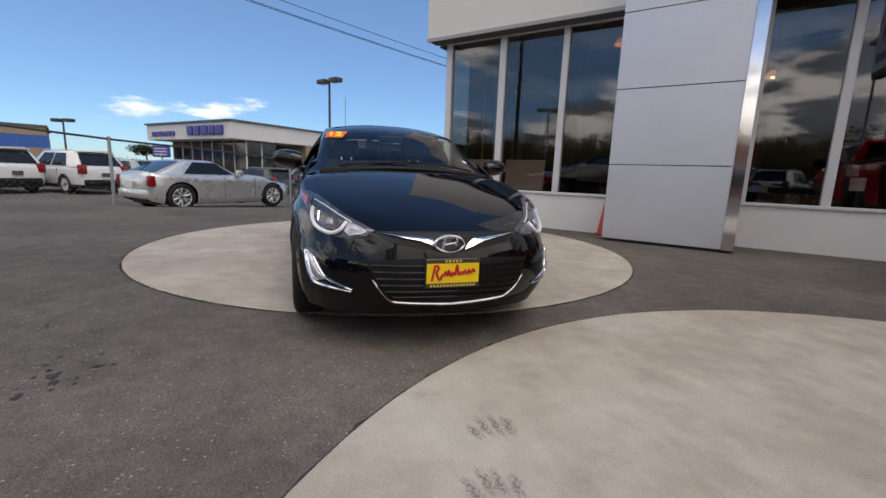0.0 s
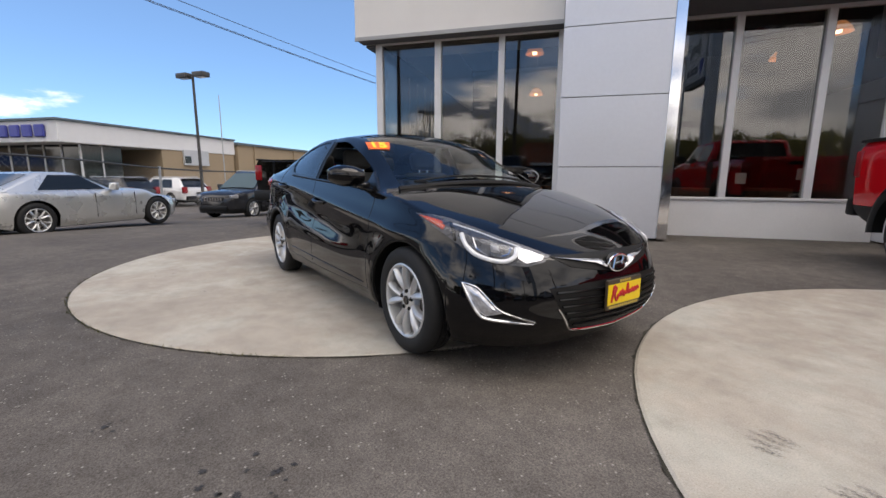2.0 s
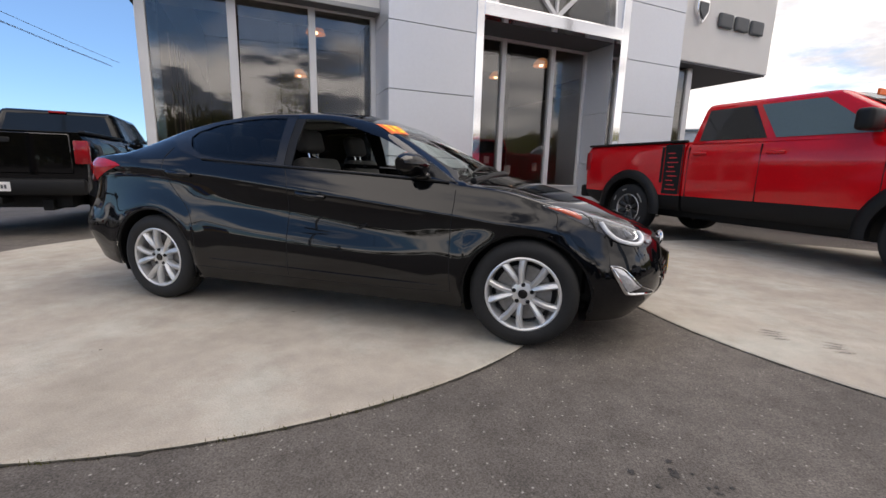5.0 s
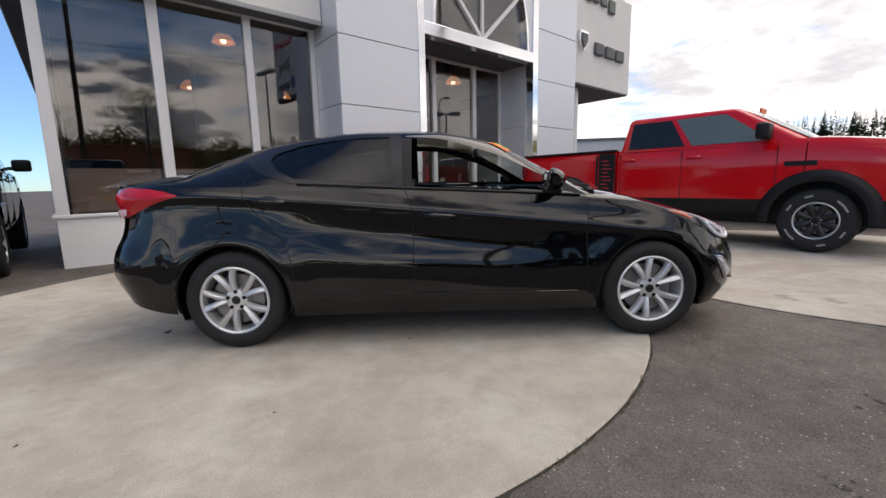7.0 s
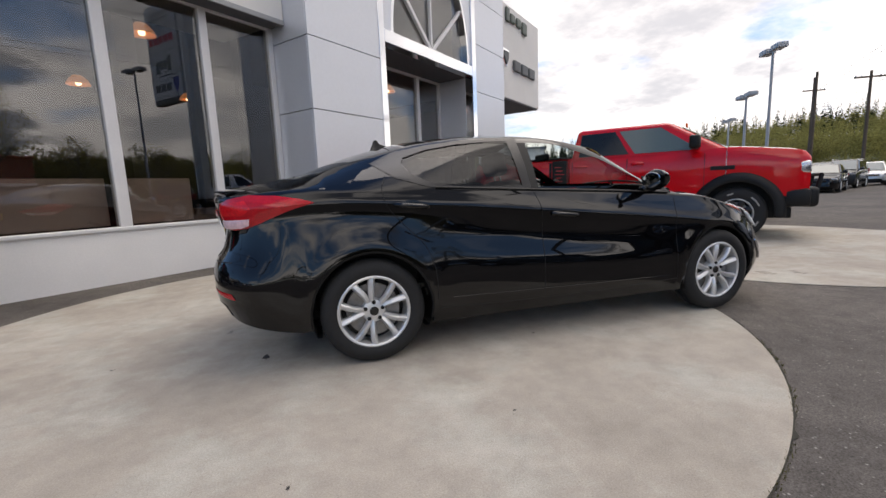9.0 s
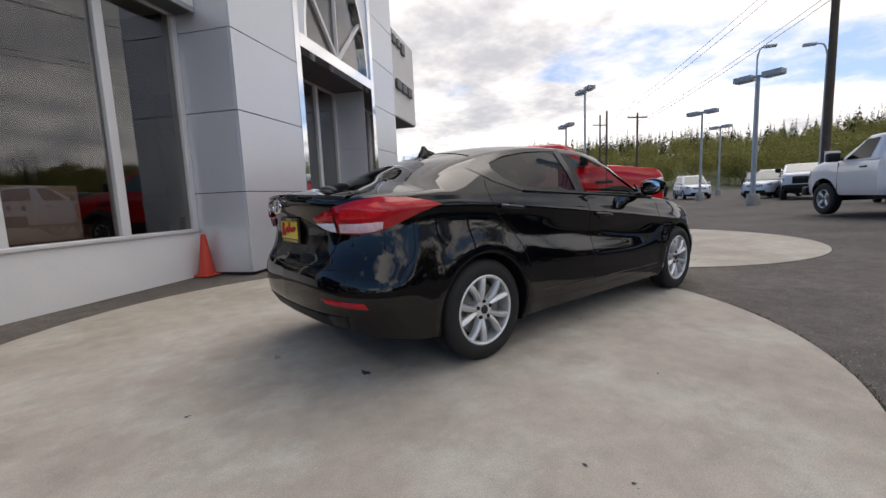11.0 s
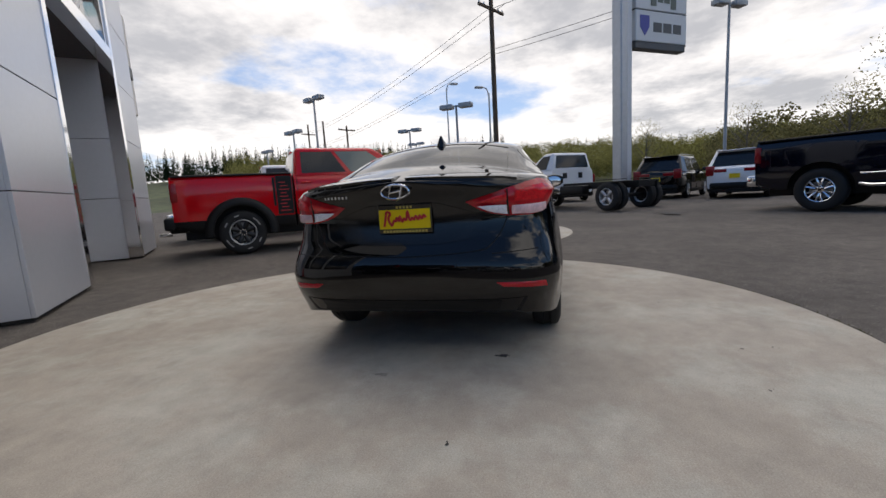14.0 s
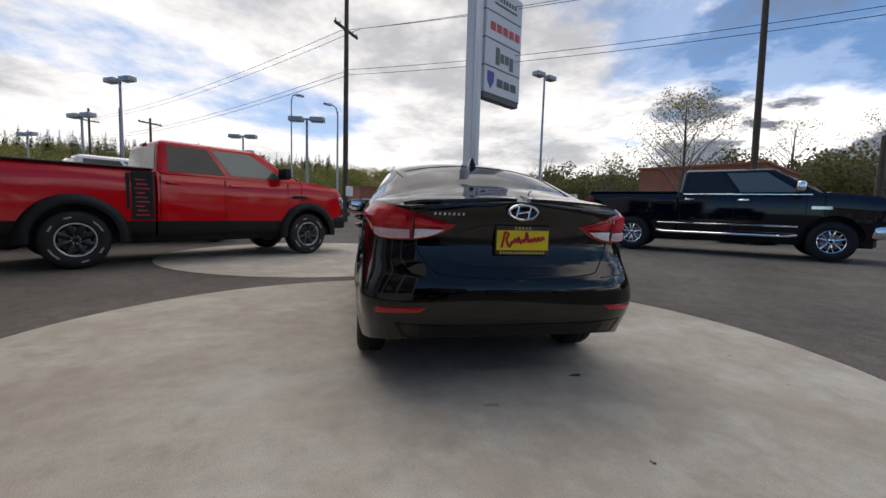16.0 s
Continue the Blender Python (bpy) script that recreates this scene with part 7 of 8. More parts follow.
def estate(m, paint, label, category="car", length=4.65, wheelbase=2.75, width=1.86, height=1.68, kind="suv", tyre=0.36, wheel=("alloy", 5, True), glass=TINT_GLASS_FAR, group="", plate=None):
    """SUV, saloon or coupe seen at a distance."""
    r = thing({"suv": "suv_car", "saloon": "parked_car", "coupe": "coupe_car"}[kind], label, category, m, group)
    P = lambda n, b, mt, lb="", smooth=35, matrix=None: part(n, b, mt, r, lb, smooth, matrix)
    W = width / 2
    fa, ra = wheelbase / 2, -wheelbase / 2
    oh = (length - wheelbase) / 2
    nose, tail = fa + oh * 0.95, ra - oh * (0.88 if kind == "coupe" else 1.05)
    fl = 0.24 if kind == "suv" else 0.18
    belt = height * {"suv": 0.62, "saloon": 0.66, "coupe": 0.70}[kind]
    hood = belt - {"suv": 0.04, "saloon": 0.10, "coupe": 0.13}[kind]
    if kind == "coupe":
        cab = (ra - 0.62, ra + 0.26, ra + 0.95, fa - 0.95, belt, height, W - 0.09, W - 0.27)
    elif kind == "saloon":
        cab = (ra - 0.25, ra + 0.45, fa - 1.15, fa - 0.30, belt, height, W - 0.06, W - 0.24)
    else:
        cab = (tail + 0.10, tail + 0.62, fa - 1.05, fa - 0.22, belt, height, W - 0.05, W - 0.25)
    deck = belt + (0.0 if kind == "suv" else 0.02)
    lowc = curve([tail, tail + 0.35, nose - 0.4, nose], [fl + 0.12, fl, fl, fl + 0.08])
    topc = curve([tail, tail + 0.06, ra, fa - 0.35, fa, nose - 0.25, nose - 0.06, nose], [deck - 0.12, deck, belt, belt - 0.01, hood, hood - 0.10, hood - 0.2, hood - 0.36])
    half = curve([tail, tail + 0.05, tail + 0.2, ra, fa, nose - 0.4, nose - 0.12, nose], [W * 0.70, W * 0.86, W * 0.95, W, W, W * 0.95, W * 0.80, W * 0.55])
    xs = list(np.linspace(tail, nose, 40)) + [tail + 0.02, tail + 0.1, nose - 0.03]
    P("body", loft_shell(sorted(xs), lowc, topc, half, [(fa, tyre + 0.05, tyre), (ra, tyre + 0.05, tyre)], SHAPE_CAR, 0.05), paint)
    P("roof", cabin_shell(*cab, bevel=0.09), paint)
    windows(r, cab, glass, [(0.22, 0.52), (0.55, 0.86)] if kind != "coupe" else [(0.30, 0.90)])
    P("underbody", box(tail + 0.25, nose - 0.25, -W + 0.28, W - 0.28, fl - 0.03, belt - 0.25), TRIM_BLACK, "", False)
    if kind == "suv":
        P("lower_cladding", loft_shell(sorted(xs), curve([tail, nose], [fl - 0.01, fl - 0.01]), topc, lambda x: half(x) + 0.012, [(fa, tyre + 0.045, tyre), (ra, tyre + 0.045, tyre)], SHAPE_CAR, z_to=lambda x: fl + 0.13), TRIM_BLACK)
        for s in (-1, 1):
            P("roof_rail", tube([(cab[1] + 0.1, s * (cab[7] - 0.05), height + 0.0), (cab[1] + 0.2, s * (cab[7] - 0.04), height + 0.035), (cab[2] - 0.1, s * (cab[7] - 0.04), height + 0.035), (cab[2], s * (cab[7] - 0.05), height)], 0.014, 6), ALLOY)
    add_wheels(r, tyre, tyre * 0.68, 0.22, wheel, [(x, s * (W - 0.115), tyre) for x in (fa, ra) for s in (-1, 1)])
    for s in (-1, 1):
        P("head_lamp", box(-0.20, 0.06, -0.15, 0.15, -0.06, 0.06, 0.03, seg=2), LENS_WHITE, "", 40, pose(nose - 0.16, s * (W * 0.66), hood - 0.20, 0, 0, -s * 30))
        P("tail_lamp", box(tail - 0.006, tail + 0.16, min(s * W * (0.80 if kind == "coupe" else 0.66), s * W * 0.945), max(s * W * (0.80 if kind == "coupe" else 0.66), s * W * 0.945), deck - (0.32 if kind == "coupe" else 0.26), deck + (0.10 if kind == "suv" else -0.06), 0.03, seg=2), TRUCK_RED, "red tail lamp", 40)
        if plate is PLATE_YELLOW and kind == "suv":
            P("lamp_strip", box(tail - 0.01, tail + 0.08, min(s * W * 0.26, s * W * 0.66), max(s * W * 0.26, s * W * 0.66), deck - 0.15, deck - 0.03, 0.015), TRUCK_RED, "red lamp strip across the tailgate", 40)
        for x in (fa - 0.62, (fa + ra) / 2 - 0.2, ra + 0.42)[: 3 if kind != "coupe" else 2]:
            P("door_seam", box(x - 0.004, x + 0.004, min(s * (W - 0.02), s * (W + 0.001)), max(s * (W - 0.02), s * (W + 0.001)), fl + 0.15, belt - 0.06), TRIM_BLACK, "", False)
        for x in ((fa + ra) / 2 - 0.12, ra + 0.50):
            P("door_handle", box(x, x + 0.18, min(s * W, s * (W + 0.02)), max(s * W, s * (W + 0.02)), belt - 0.14, belt - 0.11, 0.008), paint, "", False)
    mirror_pair(r, fa - (1.15 if kind == "coupe" else 0.55), W - 0.06, belt + 0.08, paint, 0.9)
    P("grille", box(nose - 0.05, nose + 0.012, -W * 0.45, W * 0.45, hood - 0.36, hood - 0.22, 0.02), TRIM_BLACK, "", 40)
    if kind == "suv":
        for k in range(7):
            y = (k - 3) * W * 0.12
            P("grille_slot", box(nose + 0.01, nose + 0.018, y - 0.025, y + 0.025, hood - 0.35, hood - 0.23, 0.004), CHROME, "", False)
    P("front_bumper", box(nose - 0.14, nose + 0.03, -W * 0.62, W * 0.62, fl + 0.06, fl + 0.26, 0.05, seg=2), TRIM_BLACK if kind == "suv" else paint, "", 40)
    P("rear_bumper", box(tail - 0.05, tail + 0.14, -W * 0.8, W * 0.8, fl + 0.12, fl + 0.34, 0.06, seg=2), TRIM_BLACK if kind == "suv" else paint, "", 40)
    if kind == "suv":
        P("roof_spoiler", box(cab[1] - 0.22, cab[1] + 0.04, -cab[7] * 0.94, cab[7] * 0.94, height - 0.05, height - 0.012, 0.012), paint, "", 40)
        P("rear_wiper", tube([(cab[0] + 0.06, 0.0, belt + 0.08), (cab[0] + 0.10, -0.30, belt + 0.13)], 0.010, 6), TRIM_BLACK)
    if plate:
        P("rear_plate", box(tail - 0.062, tail - 0.052, -0.16, 0.16, deck - 0.36, deck - 0.20), plate, "", False)
    return r


def at(x, y, turn):
    return pose(x, y, ground(x, y), 0, 0, turn)


# left of the showroom
estate(place_by_wheels((-8.02, -3.85), (-9.78, -1.84), -1, 0.80), SILVER_PAINT, "silver two-door coupe parked on the asphalt", length=4.34, wheelbase=2.68, width=1.83, height=1.30, kind="coupe", tyre=0.345, plate=PAPER)
estate(place_by_wheels((-14.75, 3.15), (-13.0, 1.07), 1, 0.80), GREY_PAINT, "dark grey SUV with slotted chrome grille", "suv", length=4.6, wheelbase=2.7, height=1.68)
estate(at(-17.5, -10.25, -130), WHITE_PAINT, "white SUV parked behind the wire fence", "suv", group="white suvs behind the fence", plate=SIGN_GREY)
estate(at(-16.85, -12.72, -130), WHITE_PAINT, "white SUV parked behind the wire fence", "suv", group="white suvs behind the fence", plate=SIGN_GREY)
estate(at(-19.4, -8.6, -125), GREEN_GREY_PAINT, "pale green saloon behind the wire fence", kind="saloon", height=1.45, tyre=0.32)
estate(at(-24.48, -3.54, -140), GREY_PAINT, "dark estate car by the far showroom", "suv", height=1.5)
estate(at(-25.9, -0.9, -146), WHITE_PAINT, "white SUV near the tan warehouse", "suv", height=1.58, plate=SIGN_GREY)
# across the lot towards the road
estate(at(16.58, -6.66, -30), BLACK_PAINT, "black SUV with its rear towards the lot", "suv", length=5.0, wheelbase=3.0, width=1.92, height=1.75, group="suvs facing the road", plate=PLATE_YELLOW)
estate(at(14.65, -8.78, -31), WHITE_PAINT, "white SUV with its rear towards the lot", "suv", length=5.0, wheelbase=3.0, width=1.92, height=1.75, group="suvs facing the road", plate=PLATE_YELLOW)
estate(at(18.72, -1.57, 20), BLACK_PAINT, "black SUV standing behind the chassis truck", "suv", length=5.0, wheelbase=3.0, width=1.95, height=1.85, group="suvs facing the road")
estate(at(9.5, -14.5, -60), WHITE_PAINT, "white SUV standing behind the navy pickup", "suv", height=1.75)
estate(at(12.5, -13.0, -40), GREY_PAINT, "dark SUV standing behind the navy pickup", "suv", height=1.7)
_far = [(25.5, 13.2, 205, BLACK_PAINT, 1.5, "saloon"), (29.0, 15.6, 210, GREY_PAINT, 1.7, "suv"), (32.5, 16.2, 200, GREY_PAINT, 1.85, "suv"), (33.0, 11.5, 215, WHITE_PAINT, 1.8, "suv"), (37.5, 17.5, 210, SILVER_PAINT, 1.7, "suv"), (36.0, 8.0, 200, BLACK_PAINT, 1.8, "suv"), (30.0, 5.5, 170, WHITE_PAINT, 1.75, "suv"), (38.0, 22.5, 205, BLACK_PAINT, 1.7, "suv"), (24.0, 17.5, 215, WHITE_PAINT, 1.7, "suv"), (27.0, 21.0, 215, SILVER_PAINT, 1.6, "suv"), (21.5, 20.5, 230, GREY_PAINT, 1.75, "suv"), (44.0, 3.0, 180, WHITE_PAINT, 1.75, "suv")]
for _x, _y, _a, _m, _h, _k in _far:
    estate(at(_x, _y, _a), _m, {"black_car_paint": "black", "dark_grey_car_paint": "dark grey", "white_car_paint": "white", "silver_car_paint": "silver"}[_m.name] + " vehicle in the far display rows", "car", height=_h, kind=_k, tyre=0.34, group="far display rows", plate=PLATE_YELLOW if _k == "saloon" else None)
_t = thing("pickup_truck", "white crew-cab pickup far across the lot", "pickup truck", at(26.5, 3.4, 195))
pickup(_t, WHITE_PAINT, wheel=("alloy", 6, False))


# ---- lamp posts, poles, wires ----
def lot_lamp(x, y, h, turn, heads=2, dark=False):
    m = POLE_DARK if dark else POLE_GREY
    t = thing("street_lamp", ("dark " if dark else "grey ") + "metal lot lamp with flat box heads", "lamp post", at(x, y, turn), "lot lamps")
    part("base", lathe([(0.0, 0.0), (0.26, 0.0), (0.26, 0.45), (0.23, 0.5), (0.0, 0.5)], 20, "z"), CONCRETE, t, smooth=40)
    part("pole", tube([(0, 0, 0.4), (0, 0, h * 0.5), (0, 0, h)], [0.085, 0.075, 0.06], 12), m, t, smooth=40)
    for s in ((-1, 1) if heads == 2 else (1,)):
        part("arm", box(min(0, s * 0.35), max(0, s * 0.35), -0.035, 0.035, h - 0.10, h - 0.02), m, t)
        hd = part("lamp_head", box(min(s * 0.20, s * 0.95), max(s * 0.20, s * 0.95), -0.24, 0.24, h - 0.19, h + 0.06, 0.03, seg=2), m, t, smooth=40)
        part("lamp_glass", box(min(s * 0.30, s * 0.85), max(s * 0.30, s * 0.85), -0.17, 0.17, h - 0.205, h - 0.185), LENS_WHITE, t)


for _x, _y, _h, _a, _n in ((21.4, 13.4, 7.45, 60, 2), (24.0, 16.7, 5.93, 60, 2), (20.9, -10.3, 9.56, -60, 2), (20.0, 3.76, 5.79, 80, 2), (28.35, 9.13, 5.92, 80, 2), (34.0, 26.0, 6.0, 60, 2), (40.0, 12.0, 6.2, 70, 2), (6.0, -22.0, 6.5, 10, 2), (-10.0, -17.0, 6.5, 30, 2)):
    lot_lamp(_x, _y, _h - ground(_x, _y), _a, _n)
lot_lamp(-23.2, 0.58, 6.35 - ground(-23.2, 0.58), 35, 2, True)
lot_lamp(-37.8, -19.2, 4.2 - ground(-37.8, -19.2), 60, 2, True)


def utility_pole(x, y, h, turn, lean=0.0, r=0.17, cross=True, label="weathered wooden utility pole with a crossarm"):
    t = thing("utility_pole", label, "utility pole", pose(x, y, ground(x, y), 0, lean, turn), "utility poles")
    part("pole", tube([(0, 0, -0.1), (0, 0, h * 0.5), (0, 0, h)], [r, r * 0.88, r * 0.72], 14), POLE_WOOD, t, smooth=40)
    if cross:
        arm = min(11.35, h - 0.6)
        part("crossarm", box(-0.06, 0.06, -1.25, 1.25, arm, arm + 0.15, 0.01), POLE_WOOD, t)
        for k in (-1.15, -0.7, 0.7, 1.15):
            part("insulator", lathe([(0.0, 0), (0.04, 0.0), (0.055, 0.05), (0.035, 0.09), (0.045, 0.14), (0.0, 0.17)], 10, "z"), PAPER, t, smooth=40, matrix=pose(0, k, arm + 0.15))
    return t


_p = utility_pole(22.41, 1.78, 14.0, 60)
part("notice_board", box(-0.24, -0.20, -0.5, 0.3, 1.6, 2.2, 0.01), PAPER, _p)
utility_pole(8.26, -12.84, 12.5, 40, 1.0, 0.12, False, "bare grey wooden utility pole behind the navy pickup")
utility_pole(36.4, 20.8, 8.8, 60, 0, 0.12, False, "slim wooden utility pole by the display rows")
utility_pole(46.7, 23.0, 9.9, 60, 0, 0.15)
utility_pole(60.0, 36.0, 13.0, 60, 0, 0.17, True)
utility_pole(4.0, -24.0, 13.0, 20, 0, 0.17, True)
utility_pole(7.6, -17.5, 4.0, 40, 0, 0.12, False, "short dark pole near the wood edge")


def mast(x, y, h, r, label, arm=0.0, turn=0):
    t = thing("metal_mast", label, "pole", at(x, y, turn))
    part("pole", tube([(0, 0, 0), (0, 0, h)], [r, r * 0.6], 10), GALV, t, smooth=40)
    if arm:
        part("arm", tube(smooth_line([(0, 0, h - 0.3), (arm * 0.3, 0, h + 0.25), (arm, 0, h + 0.35)], 5), 0.04, 8), GALV, t, smooth=40)
        part("lamp_head", box(arm - 0.05, arm + 0.5, -0.12, 0.12, h + 0.28, h + 0.42, 0.04, seg=2), GALV, t, smooth=40)


mast(25.0, 2.4, 7.2, 0.09, "slim grey street lamp mast beside the wooden pole", 0.5, 120)
mast(25.5, 5.4, 7.9, 0.07, "slim bronze street lamp with a side arm", 0.35, -60)
mast(-19.4, 1.2, 5.4, 0.03, "thin flag mast by the tan warehouse")


def wire(a, b, sag=0.5, r=0.014):
    a, b = Vector(a), Vector(b)
    pts = [a.lerp(b, k / 16) - Vector((0, 0, sag * 4 * (k / 16) * (1 - k / 16))) for k in range(17)]
    t = part("overhead_wire", tube(pts, r, 5), WIRE)
    tagged(t, "black overhead cable strung between the poles", "cable", "overhead wires")


for _dx, _z in ((-0.6, 11.6), (0.6, 11.6), (0.0, 9.3), (0.05, 9.0)):
    wire((22.4 + _dx * 0.5, 1.55 + _dx, _z), (4.0 + _dx, -24.0, _z), 0.5)
    wire((22.4 + _dx * 0.5, 1.55 + _dx, _z), (60.0, 36.0 + _dx, _z), 0.8)
    wire((4.0 + _dx, -24.0, _z), (-40.0, -60.0 + _dx, _z), 0.8)
for _z, _o in ((11.2, 0.0), (11.05, 0.25), (11.4, 1.2)):
    wire((-12.0 + _o, -25.8, _z + 0.2), (-45.0 + _o, 31.9, _z - 0.4), 0.6, 0.02)


# ---- brand pylon: metal column with four white panels, marks as plain shapes ----
def pylon_sign():
    t = thing("pylon_sign", "tall silver pylon with four white sign panels", "sign", pose(15.0, -4.2, ground(15.0, -4.2), 0, 0, -55) @ Matrix.Scale(1.17, 4))
    g0 = ground(15.0, -4.2)
    part("column", box(-0.26, 0.06, -0.22, 0.22, 0.0, 12.0, 0.03), GALV, t, "brushed metal column")
    part("column_edge", box(0.06, 0.30, -0.17, 0.17, 0.0, 12.0, 0.02), SIGN_WHITE, t)
    for k in range(4):
        z0 = 5.67 - g0 + k * 1.065
        pn = part("sign_panel", box(0.42, 2.90, -0.20, 0.20, z0 + 0.02, z0 + 1.045, 0.02), SIGN_WHITE, t, "white illuminated sign panel")
        part("panel_gap", box(0.40, 2.92, -0.17, 0.17, z0 - 0.02, z0 + 0.02), SIGN_GREY, t)
        for s in (-1, 1):
            y0, y1 = (-0.212, -0.199) if s < 0 else (0.199, 0.212)
            fx = (lambda x: x) if s < 0 else (lambda x: 3.32 - x)
            def bar(x0, x1, za, zb, m, tilt=0.0):
                x0, x1 = sorted((fx(x0), fx(x1)))
                part("sign_mark", box(x0, x1, y0, y1, z0 + za, z0 + zb), m, pn)
            if k == 0:
                b = prism([(fx(0.62), z0 + 0.88), (fx(1.05), z0 + 0.88), (fx(1.05), z0 + 0.5), (fx(0.835), z0 + 0.2), (fx(0.62), z0 + 0.5)], y0, y1)
                part("sign_mark", b, SIGN_BLUE, pn)
                for j in range(3):
                    bar(1.25 + j * 0.48, 1.65 + j * 0.48, 0.36, 0.68, SIGN_GREY)
            elif k == 1:
                for j, (za, zb) in enumerate(((0.16, 0.84), (0.30, 0.66), (0.30, 0.66), (0.12, 0.66))):
                    bar(1.12 + j * 0.32, 1.38 + j * 0.32, za, zb, SIGN_DARK)
            elif k == 2:
                for j in range(5):
                    bar(0.72 + j * 0.42, 1.05 + j * 0.42, 0.36, 0.68, SIGN_RED)
            else:
                bar(0.95, 2.5, 0.34, 0.42, SIGN_GREY)
                for j in range(8):
                    bar(0.9 + j * 0.2, 1.02 + j * 0.2, 0.52, 0.70, SIGN_GREY)
    part("panel_base", box(0.45, 2.88, -0.17, 0.17, 5.45 - g0, 5.66 - g0, 0.02), SIGN_GREY, t)
    part("stay", box(-0.1, 0.5, -0.05, 0.05, 9.8, 9.95), GALV, t)


pylon_sign()


# ---- wire fence behind the coupe ----
def chain_fence():
    pts = [(-5.1, -10.9), (-10.5, -6.2), (-15.9, -1.5), (-21.3, 3.2), (-29.4, 10.25)]
    t = thing("chain_link_fence", "grey chain-link fence with round steel posts", "fence")
    def zz(x, y):
        return ground(x, y)
    for (x0, y0), (x1, y1) in zip(pts, pts[1:]):
        L = math.hypot(x1 - x0, y1 - y0)
        n = max(1, round(L / 7.2))
        for k in range(n):
            x, y = x0 + (x1 - x0) * k / n, y0 + (y1 - y0) * k / n
            part("post", tube([(x, y, zz(x, y) - 0.1), (x, y, zz(x, y) + 1.95)], 0.045, 10), GALV, t, smooth=40)
        part("top_rail", tube([(x0 + (x1 - x0) * k / 8, y0 + (y1 - y0) * k / 8, zz(x0 + (x1 - x0) * k / 8, y0 + (y1 - y0) * k / 8) + 1.88) for k in range(9)], 0.03, 8), POLE_DARK, t, smooth=40)
        b = bmesh.new()
        step_ = 0.16
        m = int(L / step_)
        d = Vector(((x1 - x0) / L, (y1 - y0) / L, 0))
        for k in range(-11, m):
            for s in (1, -1):
                a0, a1 = (k * step_, k * step_ + 1.8) if s > 0 else (k * step_ + 1.8, k * step_)
                za, zb = 0.05, 1.85
                lo, hi = (max(0.0, a0), min(L, a1)) if s > 0 else (max(0.0, a1), min(L, a0))
                if hi <= lo:
                    continue
                f = lambda q: (q - a0) / (a1 - a0)
                p = [Vector((x0, y0, 0)) + d * q + Vector((0, 0, zz(x0 + d.x * q, y0 + d.y * q) + za + (zb - za) * f(q))) for q in (lo, hi)]
                tube(p, 0.0013, 3, b)
        o = part("wire_mesh", b, GALV, t)
        o["kind"] = "stuff"


chain_fence()


# ---- far buildings ----
def far_showroom():
    t = thing("far_showroom", "low white car showroom with glass front and blue lettering blocks", "building", pose(-27.51, -5.57, -0.5, 0, 0, 41))
    P = lambda n, b, m, lb="": part(n, b, m, t, lb)
    P("fascia", box(-11.3, 0.0, 0.0, 13.3, 3.35, 4.50, 0.03), FAR_WHITE, "white fascia band")
    P("roof_edge", box(-11.4, 0.12, -0.12, 13.3, 4.50, 4.62), FAR_GREY)
    P("wall", box(-10.6, -3.9, 4.0, 13.2, 0.0, 3.35), FAR_TAN)
    P("wall", box(-3.9, -0.62, 6.3, 13.2, 0.0, 3.35), FAR_TAN)
    P("wall", box(-3.7, -0.9, 4.0, 4.1, 0.0, 3.35), FAR_GREY)
    P("wall", box(-0.62, -0.05, 6.3, 13.2, 0.0, 3.35), FAR_TAN)
    P("recess_wall", box(-3.9, -3.7, 4.1, 6.3, 0.0, 3.35), FAR_GREY, "dark wall of a deep porch")
    for k in range(7):
        x0 = -10.6 + k * 1.4
        P("shop_pane", box(x0 + 0.05, x0 + 1.35, 1.6, 1.63, 0.5, 3.35), FAR_GLASS)
        P("mullion", box(x0 - 0.04, x0 + 0.05, 1.55, 1.67, 0.0, 3.35), MULLION)
    for k in range(2):
        y0 = 1.6 + k * 1.22
        P("shop_pane", box(-0.83, -0.80, y0 + 0.05, y0 + 1.23, 0.5, 3.35), FAR_GLASS)
        P("mullion", box(-0.86, -0.77, y0 - 0.04, y0 + 0.05, 0.0, 3.35), MULLION)
    P("wall_panel", box(-0.04, 0.10, 8.0, 10.3, 2.35, 3.45), FAR_PALE, "pale boxed-in wall panel")
    P("panel_window", box(0.10, 0.11, 8.05, 8.6, 2.5, 3.0), FAR_GLASS)
    for k in range(5):
        P("letter_block", box(-5.2 + k * 0.92, -4.5 + k * 0.92, -0.16, -0.01, 3.62, 4.28, 0.05), SIGN_BLUE, "blue raised sign block")
    for k in range(7):
        P("letter_block", box(-10.4 + k * 0.50, -10.05 + k * 0.50, -0.08, -0.01, 3.62, 3.98, 0.02), SIGN_BLUE)


far_showroom()


